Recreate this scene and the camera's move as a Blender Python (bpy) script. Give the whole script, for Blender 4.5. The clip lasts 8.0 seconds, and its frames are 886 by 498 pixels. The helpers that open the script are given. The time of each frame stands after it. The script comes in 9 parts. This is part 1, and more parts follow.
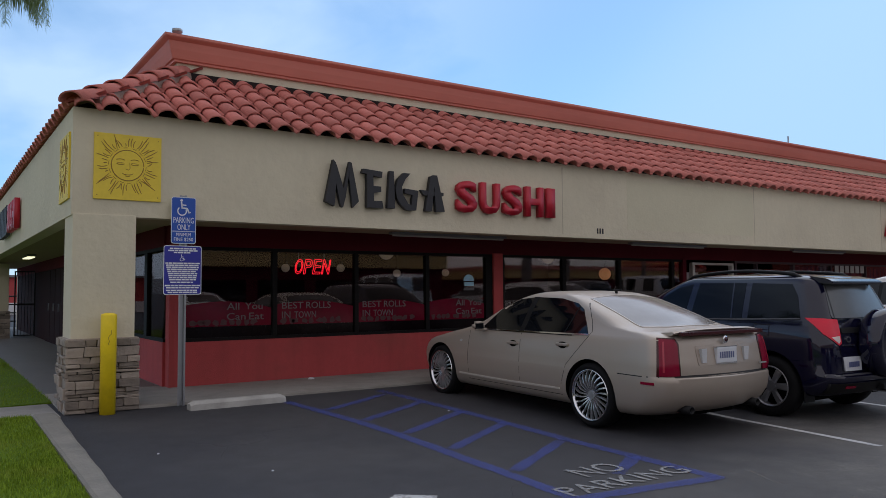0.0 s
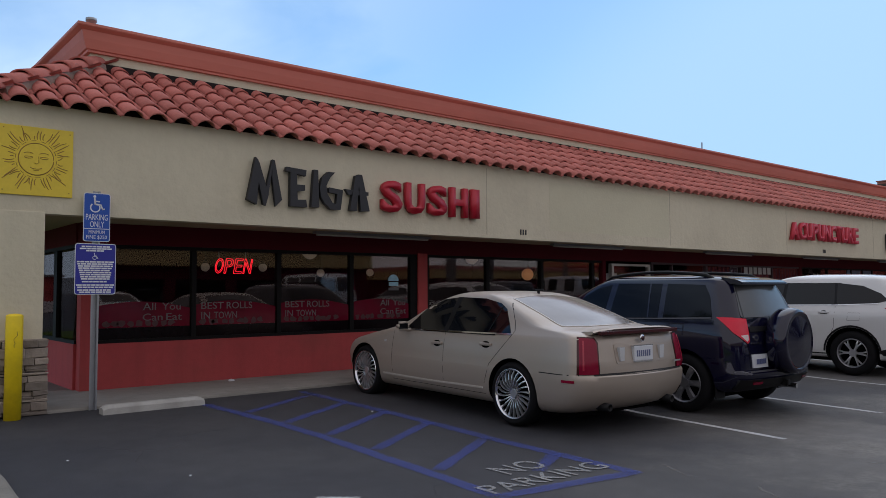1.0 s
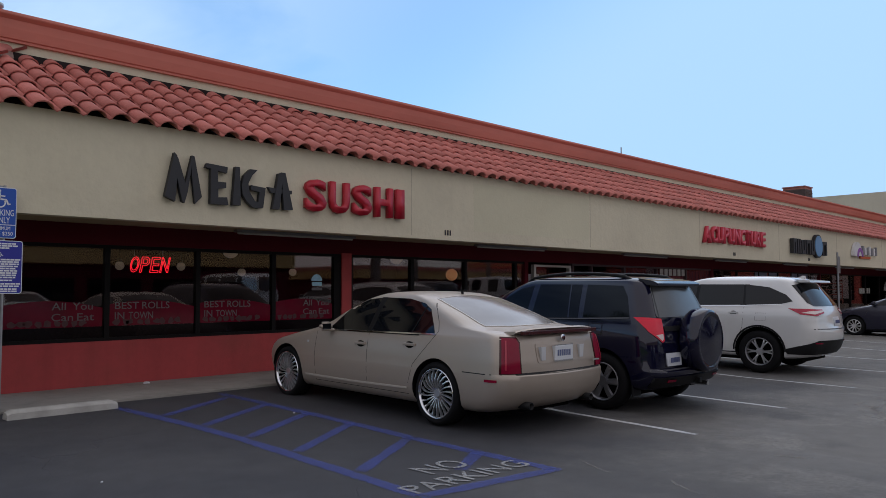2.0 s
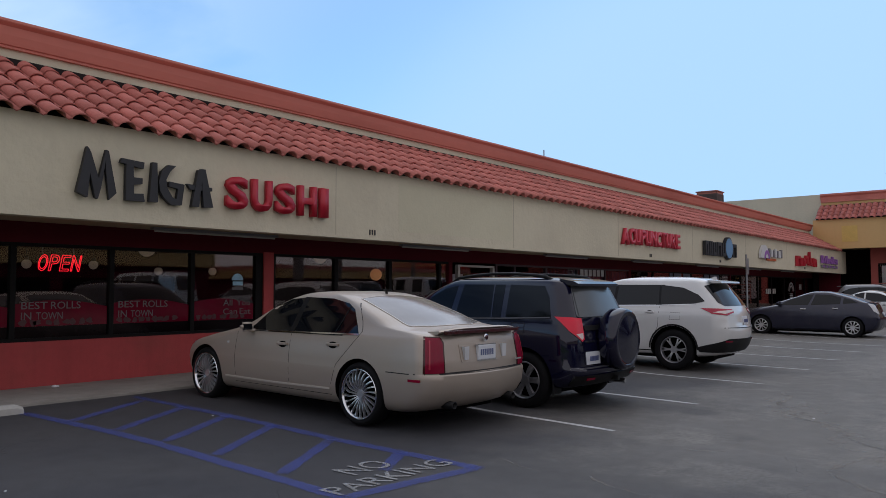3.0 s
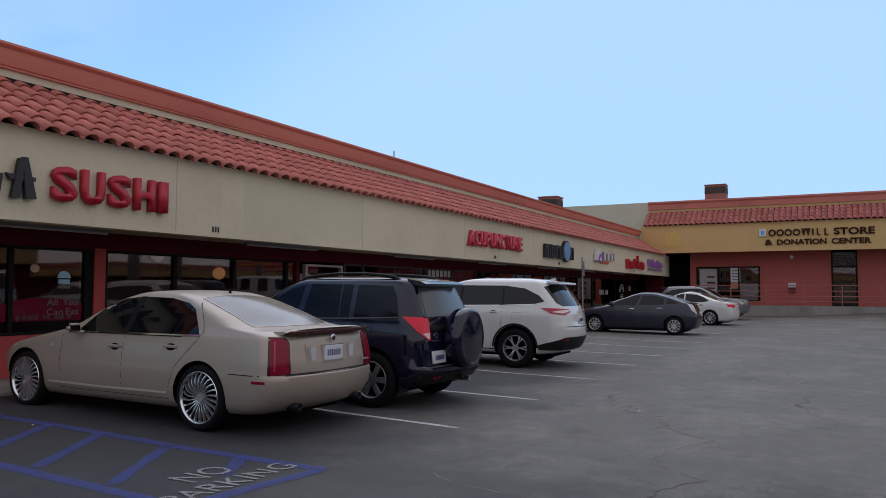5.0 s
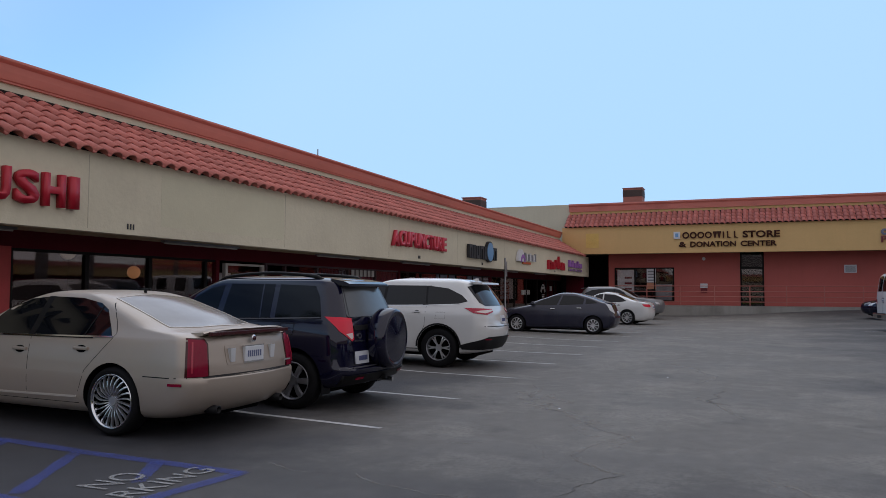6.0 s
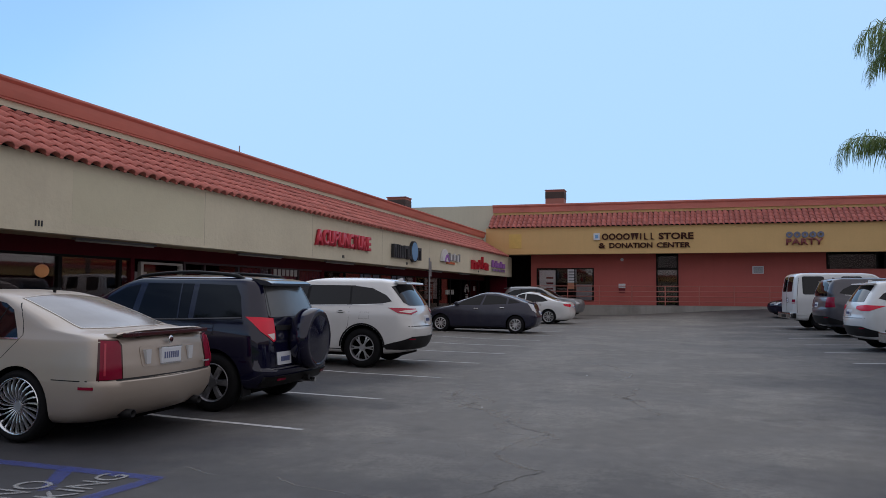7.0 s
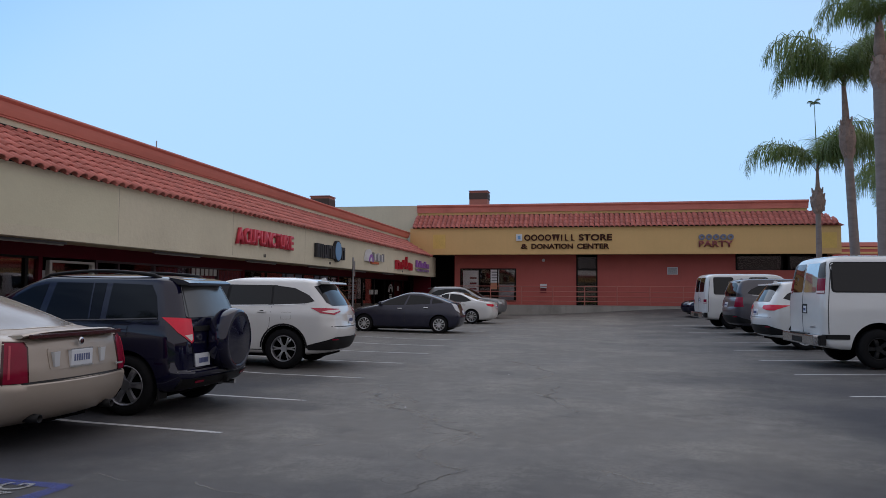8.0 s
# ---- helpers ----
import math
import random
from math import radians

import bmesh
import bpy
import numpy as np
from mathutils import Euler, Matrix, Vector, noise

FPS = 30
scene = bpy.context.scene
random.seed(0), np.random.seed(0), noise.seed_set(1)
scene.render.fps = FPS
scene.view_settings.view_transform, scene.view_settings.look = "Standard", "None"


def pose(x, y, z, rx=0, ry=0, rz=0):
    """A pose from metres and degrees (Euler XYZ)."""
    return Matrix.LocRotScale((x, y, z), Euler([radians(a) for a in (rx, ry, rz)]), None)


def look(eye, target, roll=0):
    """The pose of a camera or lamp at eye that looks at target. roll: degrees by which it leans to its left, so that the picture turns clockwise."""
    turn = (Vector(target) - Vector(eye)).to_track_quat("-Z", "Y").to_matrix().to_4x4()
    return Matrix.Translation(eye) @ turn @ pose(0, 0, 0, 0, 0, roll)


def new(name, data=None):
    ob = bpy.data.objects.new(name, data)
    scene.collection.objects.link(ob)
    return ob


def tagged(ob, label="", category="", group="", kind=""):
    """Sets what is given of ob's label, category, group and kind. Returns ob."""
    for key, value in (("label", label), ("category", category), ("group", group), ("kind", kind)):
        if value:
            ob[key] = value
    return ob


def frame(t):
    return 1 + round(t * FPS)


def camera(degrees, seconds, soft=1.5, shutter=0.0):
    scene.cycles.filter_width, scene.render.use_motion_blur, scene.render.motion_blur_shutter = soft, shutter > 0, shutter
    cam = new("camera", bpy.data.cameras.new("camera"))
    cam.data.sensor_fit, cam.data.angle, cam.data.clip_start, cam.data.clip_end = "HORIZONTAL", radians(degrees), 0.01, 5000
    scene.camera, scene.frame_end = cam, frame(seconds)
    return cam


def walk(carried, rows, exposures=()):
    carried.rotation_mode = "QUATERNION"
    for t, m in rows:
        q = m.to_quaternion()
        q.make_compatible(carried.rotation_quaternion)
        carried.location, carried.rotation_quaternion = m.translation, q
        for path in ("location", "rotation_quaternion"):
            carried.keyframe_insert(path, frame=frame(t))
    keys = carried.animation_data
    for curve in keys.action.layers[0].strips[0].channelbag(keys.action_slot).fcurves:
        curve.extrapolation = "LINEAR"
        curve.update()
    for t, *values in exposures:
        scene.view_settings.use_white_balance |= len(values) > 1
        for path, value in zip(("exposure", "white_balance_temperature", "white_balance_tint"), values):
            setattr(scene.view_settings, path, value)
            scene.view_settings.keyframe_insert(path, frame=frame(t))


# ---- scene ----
EYE = 1.48


def aim(yaw, pitch, roll):
    """The standing camera, turned by yaw, pitch and roll."""
    return pose(0, 0, EYE, 90 + pitch, 0, yaw) @ pose(0, 0, 0, 0, 0, roll)


cam = camera(60.18, 8.0, soft=0.65)
PATH = [
    (0.0, aim(-33.96, 3.18, -0.38)),
    (0.5, aim(-36.76, 3.17, -0.37)),
    (1.0, aim(-39.60, 3.15, -0.32)),
    (1.5, aim(-42.43, 3.14, -0.24)),
    (3.0, aim(-50.91, 3.12, -0.09)),
    (3.5, aim(-53.75, 3.09, -0.07)),
    (4.0, aim(-56.59, 3.09, 0.01)),
    (4.5, aim(-59.40, 3.11, 0.09)),
    (6.0, aim(-67.91, 3.14, 0.24)),
    (6.5, aim(-70.75, 3.15, 0.25)),
    (7.0, aim(-73.57, 3.15, 0.30)),
    (7.5, aim(-76.42, 3.16, 0.40)),
    (8.0, aim(-79.26, 3.18, 0.35)),
]
walk(cam, PATH, [(0.0, 0.26, 6200, 16), (8.0, 0.26, 6200, 16)])

# ---- world, sun ----
world = bpy.data.worlds.new("sky")
scene.world = world
world.use_nodes = True
wn, wl = world.node_tree.nodes, world.node_tree.links
wn.clear()
w_out = wn.new("ShaderNodeOutputWorld")
w_bg = wn.new("ShaderNodeBackground")
w_sky = wn.new("ShaderNodeTexSky")
w_sky.sky_type = "NISHITA"
w_sky.sun_disc = False
w_sky.sun_elevation = radians(50)
w_sky.sun_rotation = radians(59)
w_sky.air_density, w_sky.dust_density, w_sky.ozone_density = 1.0, 0.4, 3.0
w_co = wn.new("ShaderNodeTexCoord")
w_map = wn.new("ShaderNodeMapping")
w_map.inputs["Scale"].default_value = (1.0, 1.0, 2.6)
w_map.inputs["Rotation"].default_value = (0.0, 0.0, 0.9)
w_noise = wn.new("ShaderNodeTexNoise")
w_noise.inputs["Scale"].default_value = 1.6
w_noise.inputs["Detail"].default_value = 7.0
w_noise.inputs["Roughness"].default_value = 0.5
w_noise.inputs["Distortion"].default_value = 0.5
w_ramp = wn.new("ShaderNodeValToRGB")
w_ramp.color_ramp.elements[0].position, w_ramp.color_ramp.elements[0].color = 0.40, (0.0, 0.0, 0.0, 1)
w_ramp.color_ramp.elements[1].position, w_ramp.color_ramp.elements[1].color = 0.57, (0.9, 0.9, 0.9, 1)
# thin haze that thickens towards the sun's side of the sky
w_dot = wn.new("ShaderNodeVectorMath")
w_dot.operation = "DOT_PRODUCT"
w_dot.inputs[1].default_value = (0.86, 0.10, -0.25)
w_haze = wn.new("ShaderNodeMapRange")
w_haze.inputs["From Min"].default_value, w_haze.inputs["From Max"].default_value = 0.52, 0.70
w_haze.inputs["To Min"].default_value, w_haze.inputs["To Max"].default_value = 0.0, 0.95
w_haze.interpolation_type = "SMOOTHSTEP"
w_max = wn.new("ShaderNodeMath")
w_max.operation = "MAXIMUM"
w_mix = wn.new("ShaderNodeMix")
w_mix.data_type = "RGBA"
w_mix.inputs["B"].default_value = (3.9, 6.15, 8.5, 1)
w_bg.inputs["Strength"].default_value = 0.10
wl.new(w_co.outputs["Generated"], w_dot.inputs[0])
wl.new(w_dot.outputs["Value"], w_haze.inputs["Value"])
w_max.inputs[0].default_value = 0.0
wl.new(w_haze.outputs["Result"], w_max.inputs[1])
wl.new(w_co.outputs["Generated"], w_map.inputs["Vector"])
wl.new(w_map.outputs["Vector"], w_noise.inputs["Vector"])
wl.new(w_noise.outputs["Fac"], w_ramp.inputs["Fac"])
wl.new(w_max.outputs[0], w_mix.inputs["Factor"])
# thin white wisps
w_wisp = wn.new("ShaderNodeMix")
w_wisp.data_type = "RGBA"
w_wisp.inputs["B"].default_value = (4.9, 6.8, 8.7, 1)
w_thin = wn.new("ShaderNodeMapRange")
w_thin.inputs["From Min"].default_value, w_thin.inputs["From Max"].default_value = 0.30, 0.60
w_thin.inputs["To Min"].default_value, w_thin.inputs["To Max"].default_value = 1.0, 0.10
w_less = wn.new("ShaderNodeMath")
w_less.operation = "MULTIPLY"
wl.new(w_dot.outputs["Value"], w_thin.inputs["Value"])
wl.new(w_ramp.outputs["Color"], w_less.inputs[0])
wl.new(w_thin.outputs["Result"], w_less.inputs[1])
wl.new(w_less.outputs[0], w_wisp.inputs["Factor"])
w_tone = wn.new("ShaderNodeMix")
w_tone.data_type, w_tone.blend_type = "RGBA", "MULTIPLY"
w_tone.inputs["Factor"].default_value = 1.0
w_tone.inputs["B"].default_value = (0.69, 0.99, 1.07, 1)
wl.new(w_sky.outputs["Color"], w_tone.inputs["A"])
wl.new(w_tone.outputs["Result"], w_wisp.inputs["A"])
wl.new(w_wisp.outputs["Result"], w_mix.inputs["A"])
# pale cloud over the street side, unseen behind the viewer, added to light fronts
w_dot2 = wn.new("ShaderNodeVectorMath")
w_dot2.operation = "DOT_PRODUCT"
w_dot2.inputs[1].default_value = (-0.35, -0.75, 0.55)
w_cloud = wn.new("ShaderNodeMapRange")
w_cloud.inputs["From Min"].default_value, w_cloud.inputs["From Max"].default_value = -0.05, 0.5
w_cloud.interpolation_type = "SMOOTHSTEP"
w_mix2 = wn.new("ShaderNodeMix")
w_mix2.data_type = "RGBA"
w_mix2.inputs["B"].default_value = (5.6, 5.5, 5.5, 1)
wl.new(w_co.outputs["Generated"], w_dot2.inputs[0])
wl.new(w_dot2.outputs["Value"], w_cloud.inputs["Value"])
wl.new(w_cloud.outputs["Result"], w_mix2.inputs["Factor"])
wl.new(w_mix.outputs["Result"], w_mix2.inputs["A"])
wl.new(w_mix2.outputs["Result"], w_bg.inputs["Color"])
wl.new(w_bg.outputs["Background"], w_out.inputs["Surface"])

sun = new("sun", bpy.data.lights.new("sun", "SUN"))
sun.data.energy, sun.data.angle, sun.data.color = 0.6, radians(60), (1.0, 0.93, 0.82)
sun.matrix_world = look((0.86 * 40, 0.51 * 40, 1.19 * 40), (0, 0, 0))

# ---- materials ----
def mat(name, base, rough=0.6, metal=0.0, vary=0.12, scale=3.0, fine=60.0, bump=0.0, bump_scale=80.0, spec=0.5,
        coat=0.0, stain=0.0, stain_colour=(0.05, 0.045, 0.04), stain_scale=0.7, each=0.0, stretch=(1, 1, 1), drip=0.0):
    """A surface with colour that varies at two scales, stains, fine relief, and a shift from piece to piece."""
    m = bpy.data.materials.new(name)
    m.use_nodes = True
    n, l = m.node_tree.nodes, m.node_tree.links
    b = n["Principled BSDF"]
    b.inputs["Roughness"].default_value = rough
    b.inputs["Metallic"].default_value = metal
    b.inputs["Specular IOR Level"].default_value = spec
    b.inputs["Coat Weight"].default_value = coat
    b.inputs["Coat Roughness"].default_value = 0.08
    co = n.new("ShaderNodeTexCoord")
    mp = n.new("ShaderNodeMapping")
    mp.inputs["Scale"].default_value = stretch
    l.new(co.outputs["Object"], mp.inputs["Vector"])

    def tex(s, detail=4.0):
        t = n.new("ShaderNodeTexNoise")
        t.inputs["Scale"].default_value = s
        t.inputs["Detail"].default_value = detail
        l.new(mp.outputs["Vector"], t.inputs["Vector"])
        return t

    def math_node(op, a, bb):
        t = n.new("ShaderNodeMath")
        t.operation = op
        for k, v in enumerate((a, bb)):
            if isinstance(v, (int, float)):
                t.inputs[k].default_value = v
            else:
                l.new(v, t.inputs[k])
        return t.outputs[0]

    big, small = tex(scale), tex(fine, 3.0)
    value = math_node("ADD", math_node("MULTIPLY", big.outputs["Fac"], 2 * vary), math_node("MULTIPLY", small.outputs["Fac"], vary))
    value = math_node("ADD", value, 1.0 - 1.5 * vary)
    if each:
        info = n.new("ShaderNodeObjectInfo")
        geo = n.new("ShaderNodeNewGeometry")
        both = math_node("ADD", info.outputs["Random"], geo.outputs["Random Per Island"])
        value = math_node("MULTIPLY", value, math_node("ADD", math_node("MULTIPLY", math_node("FRACT", both, 0.0), 2 * each), 1 - each))
    hsv = n.new("ShaderNodeHueSaturation")
    hsv.inputs["Color"].default_value = (*base, 1)
    l.new(value, hsv.inputs["Value"])
    colour = hsv.outputs["Color"]
    if stain:
        st = tex(stain_scale, 6.0)
        rp = n.new("ShaderNodeValToRGB")
        rp.color_ramp.elements[0].position, rp.color_ramp.elements[1].position = 0.5, 0.72
        l.new(st.outputs["Fac"], rp.inputs["Fac"])
        mx = n.new("ShaderNodeMix")
        mx.data_type = "RGBA"
        l.new(math_node("MULTIPLY", rp.outputs["Color"], stain), mx.inputs["Factor"])
        l.new(colour, mx.inputs["A"])
        mx.inputs["B"].default_value = (*stain_colour, 1)
        colour = mx.outputs["Result"]
    if drip:
        runs = n.new("ShaderNodeMapping")
        runs.inputs["Scale"].default_value = (5.0, 5.0, 0.28)
        l.new(co.outputs["Object"], runs.inputs["Vector"])
        st = n.new("ShaderNodeTexNoise")
        st.inputs["Scale"].default_value, st.inputs["Detail"].default_value = 1.0, 5.0
        l.new(runs.outputs["Vector"], st.inputs["Vector"])
        rp = n.new("ShaderNodeMapRange")
        rp.inputs["From Min"].default_value, rp.inputs["From Max"].default_value = 0.48, 0.75
        rp.inputs["To Max"].default_value = drip
        l.new(st.outputs["Fac"], rp.inputs["Value"])
        mx = n.new("ShaderNodeMix")
        mx.data_type = "RGBA"
        l.new(rp.outputs["Result"], mx.inputs["Factor"])
        l.new(colour, mx.inputs["A"])
        mx.inputs["B"].default_value = (*(0.55 * v for v in base), 1)
        colour = mx.outputs["Result"]
    l.new(colour, b.inputs["Base Color"])
    if bump:
        bn = n.new("ShaderNodeBump")
        bn.inputs["Strength"].default_value = bump
        bn.inputs["Distance"].default_value = 0.01
        l.new(tex(bump_scale, 5.0).outputs["Fac"], bn.inputs["Height"])
        l.new(bn.outputs["Normal"], b.inputs["Normal"])
    return m


def glass(name, tint, seen=0.5, rough=0.02, shine=1.0):
    """A pane: clear with a tint, and mirror-like at grazing angles."""
    m = bpy.data.materials.new(name)
    m.use_nodes = True
    n, l = m.node_tree.nodes, m.node_tree.links
    n.clear()
    out, mix = n.new("ShaderNodeOutputMaterial"), n.new("ShaderNodeMixShader")
    clear, gloss, face = n.new("ShaderNodeBsdfTransparent"), n.new("ShaderNodeBsdfGlossy"), n.new("ShaderNodeLayerWeight")
    face.inputs["Blend"].default_value = 0.5
    power, fres = n.new("ShaderNodeMath"), n.new("ShaderNodeMath")
    power.operation, fres.operation = "POWER", "MULTIPLY_ADD"
    power.inputs[1].default_value = 4.0
    fres.inputs[1].default_value, fres.inputs[2].default_value = 0.75 * shine, 0.050 * shine
    l.new(face.outputs["Facing"], power.inputs[0])
    l.new(power.outputs[0], fres.inputs[0])
    clear.inputs["Color"].default_value = (*(c * seen for c in tint), 1)
    gloss.inputs["Roughness"].default_value = rough
    gloss.inputs["Color"].default_value = (0.95, 0.80, 0.76, 1)
    l.new(fres.outputs[0], mix.inputs[0])
    l.new(clear.outputs[0], mix.inputs[1])
    l.new(gloss.outputs[0], mix.inputs[2])
    l.new(mix.outputs[0], out.inputs["Surface"])
    return m


def glow(name, colour, strength):
    m = bpy.data.materials.new(name)
    m.use_nodes = True
    b = m.node_tree.nodes["Principled BSDF"]
    b.inputs["Base Color"].default_value = (*colour, 1)
    b.inputs["Emission Color"].default_value = (*colour, 1)
    b.inputs["Emission Strength"].default_value = strength
    return m


def asphalt():
    """Sealed bays and a worn, greyer drive lane between them, with patches and hairline cracks."""
    m = bpy.data.materials.new("asphalt")
    m.use_nodes = True
    n, l = m.node_tree.nodes, m.node_tree.links
    b = n["Principled BSDF"]
    b.inputs["Roughness"].default_value = 0.8
    b.inputs["Specular IOR Level"].default_value = 0.35
    co = n.new("ShaderNodeTexCoord")

    def node(kind, **inputs):
        x = n.new(kind)
        for k, v in inputs.items():
            x.inputs[k.replace("_", " ")].default_value = v
        return x

    def noise_at(s, d=4.0, vec=None, rough=0.5):
        t = node("ShaderNodeTexNoise", Scale=s, Detail=d, Roughness=rough)
        l.new(vec or co.outputs["Object"], t.inputs["Vector"])
        return t.outputs["Fac"]

    def calc(op, *args):
        t = n.new("ShaderNodeMath")
        t.operation = op
        for k, v in enumerate(args):
            if isinstance(v, (int, float)):
                t.inputs[k].default_value = v
            else:
                l.new(v, t.inputs[k])
        return t.outputs[0]

    def ramp(v, lo, hi):
        r = n.new("ShaderNodeMapRange")
        r.inputs["From Min"].default_value, r.inputs["From Max"].default_value = lo, hi
        r.interpolation_type = "SMOOTHSTEP"
        l.new(v, r.inputs["Value"])
        return r.outputs["Result"]

    def blend(fac, a, bcol):
        x = n.new("ShaderNodeMix")
        x.data_type = "RGBA"
        l.new(fac, x.inputs["Factor"])
        for key, v in (("A", a), ("B", bcol)):
            if isinstance(v, tuple):
                x.inputs[key].default_value = (*v, 1)
            else:
                l.new(v, x.inputs[key])
        return x.outputs["Result"]

    sep = n.new("ShaderNodeSeparateXYZ")
    l.new(co.outputs["Object"], sep.inputs[0])
    wander = calc("MULTIPLY", calc("SUBTRACT", noise_at(0.35, 5.0), 0.5), 5.0)
    lane = calc("SUBTRACT", 1.0, ramp(calc("ADD", sep.outputs["Y"], wander), 2.2, 5.8))
    lane = calc("MULTIPLY", lane, ramp(calc("ADD", sep.outputs["X"], wander), 2.5, 8.5))
    lane = calc("MULTIPLY", lane, ramp(calc("ADD", sep.outputs["Y"], wander), -4.2, -0.6))
    far = calc("MULTIPLY", ramp(sep.outputs["X"], 10.5, 17.0), calc("ADD", 0.25, calc("MULTIPLY", ramp(calc("ADD", sep.outputs["Y"], wander), -5.0, -0.8), 0.50)))
    lane = calc("MAXIMUM", lane, far)
    patches = ramp(noise_at(0.5, 6.0), 0.42, 0.66)
    col = blend(lane, (0.0375, 0.0375, 0.0435), (0.150, 0.138, 0.122))
    col = blend(calc("MULTIPLY", patches, calc("ADD", 0.12, calc("MULTIPLY", lane, 0.40))), col, (0.162, 0.153, 0.142))
    dark = ramp(noise_at(0.9, 5.0), 0.58, 0.72)
    col = blend(calc("MULTIPLY", dark, 0.35), col, (0.045, 0.044, 0.046))
    # streaks worn along the lane
    mp = n.new("ShaderNodeMapping")
    mp.inputs["Scale"].default_value = (0.25, 1.6, 1)
    l.new(co.outputs["Object"], mp.inputs["Vector"])
    streak = ramp(noise_at(1.2, 5.0, mp.outputs["Vector"]), 0.50, 0.72)
    col = blend(calc("MULTIPLY", streak, calc("MULTIPLY", lane, 0.05)), col, (0.215, 0.204, 0.186))
    worn = calc("MULTIPLY", ramp(noise_at(2.4, 11.0), 0.50, 0.68), ramp(noise_at(0.28, 3.0), 0.40, 0.58))
    col = blend(calc("MULTIPLY", worn, calc("MULTIPLY", lane, 0.34)), col, (0.25, 0.235, 0.21))
    # scuffed patches where the top coat has gone and pale stone shows
    scuff = calc("MULTIPLY", ramp(noise_at(0.55, 13.0, None, 0.68), 0.47, 0.60), ramp(noise_at(22.0, 5.0, None, 0.7), 0.34, 0.60))
    col = blend(calc("MULTIPLY", scuff, calc("MULTIPLY", lane, 0.55)), col, (0.255, 0.238, 0.208))
    # hairline cracks, edged with pale dust
    warp = node("ShaderNodeTexNoise", Scale=0.9, Detail=5.0)
    l.new(co.outputs["Object"], warp.inputs["Vector"])
    add = n.new("ShaderNodeVectorMath")
    add.operation = "MULTIPLY_ADD"
    l.new(warp.outputs["Color"], add.inputs[0])
    add.inputs[1].default_value = (1.3, 1.3, 0)
    l.new(co.outputs["Object"], add.inputs[2])
    vor = node("ShaderNodeTexVoronoi", Scale=0.30)
    vor.feature = "DISTANCE_TO_EDGE"
    l.new(add.outputs[0], vor.inputs["Vector"])
    near = calc("MULTIPLY", calc("SUBTRACT", 1.0, ramp(vor.outputs["Distance"], 0.0, 0.022)), ramp(noise_at(0.45, 3.0), 0.44, 0.56))
    line = calc("MULTIPLY", calc("SUBTRACT", 1.0, ramp(vor.outputs["Distance"], 0.0, 0.0035)), ramp(noise_at(0.45, 3.0), 0.44, 0.56))
    col = blend(calc("MULTIPLY", near, calc("MULTIPLY", lane, 0.20)), col, (0.24, 0.228, 0.205))
    col = blend(calc("MULTIPLY", line, calc("ADD", 0.05, calc("MULTIPLY", lane, 0.04))), col, (0.04, 0.04, 0.04))
    grain = calc("ADD", 0.52, calc("ADD", calc("MULTIPLY", noise_at(90.0, 3.0), 0.50), calc("MULTIPLY", noise_at(5.0, 6.0), 0.46)))
    mul = n.new("ShaderNodeMix")
    mul.data_type, mul.blend_type = "RGBA", "MULTIPLY"
    mul.inputs["Factor"].default_value = 1.0
    l.new(col, mul.inputs["A"])
    l.new(grain, mul.inputs["B"])
    l.new(mul.outputs["Result"], b.inputs["Base Color"])
    bump = node("ShaderNodeBump", Strength=0.45, Distance=0.01)
    l.new(calc("SUBTRACT", noise_at(160.0, 3.0), calc("MULTIPLY", line, 2.0)), bump.inputs["Height"])
    l.new(bump.outputs["Normal"], b.inputs["Normal"])
    return m


ASPHALT = asphalt()
CONCRETE = mat("concrete", (0.30, 0.28, 0.25), 0.85, vary=0.16, scale=0.8, fine=30, bump=0.4, bump_scale=120, stain=0.5,
               stain_colour=(0.13, 0.12, 0.105), stain_scale=1.1, drip=0.3)
# darker concrete for the side passage: its shade is put into the colour
SHADED_CONCRETE = mat("sealed_concrete", (0.15, 0.14, 0.13), 0.6, vary=0.16, scale=0.8, fine=30, bump=0.3, bump_scale=120, stain=0.5,
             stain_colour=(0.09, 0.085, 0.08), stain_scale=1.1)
KERB = mat("kerb_concrete", (0.205, 0.19, 0.162), 0.85, vary=0.28, scale=2.6, fine=26, bump=0.9, bump_scale=45, stain=0.6,
           stain_colour=(0.12, 0.115, 0.10), stain_scale=2.0)
STUCCO = mat("cream_stucco", (0.64, 0.58, 0.435), 0.85, vary=0.11, scale=0.45, fine=9, bump=0.9, bump_scale=14, stain=0.40,
             stain_colour=(0.50, 0.44, 0.33), stain_scale=0.7, drip=0.07)
YELLOW_STUCCO = mat("ochre_stucco", (0.68, 0.43, 0.18), 0.85, vary=0.08, scale=0.4, fine=10, bump=0.4, bump_scale=40, stain=0.2,
                    stain_colour=(0.36, 0.24, 0.09), stain_scale=0.4, drip=0.06)
RED_WALL = mat("brick_red_paint", (0.43, 0.056, 0.056), 0.75, vary=0.2, scale=1.1, fine=14, bump=0.4, bump_scale=60, stain=0.5,
               stain_colour=(0.24, 0.06, 0.045), stain_scale=0.9, drip=0.35)
WING_RED = mat("terracotta_paint", (0.49, 0.118, 0.098), 0.8, vary=0.08, scale=0.5, fine=12, bump=0.3, bump_scale=40, stain=0.2,
               stain_colour=(0.30, 0.08, 0.055), stain_scale=0.6, drip=0.08)
DARK_RED = mat("dark_red_paint", (0.11, 0.009, 0.018), 0.8, vary=0.2, scale=1.2, fine=20, spec=0.15)
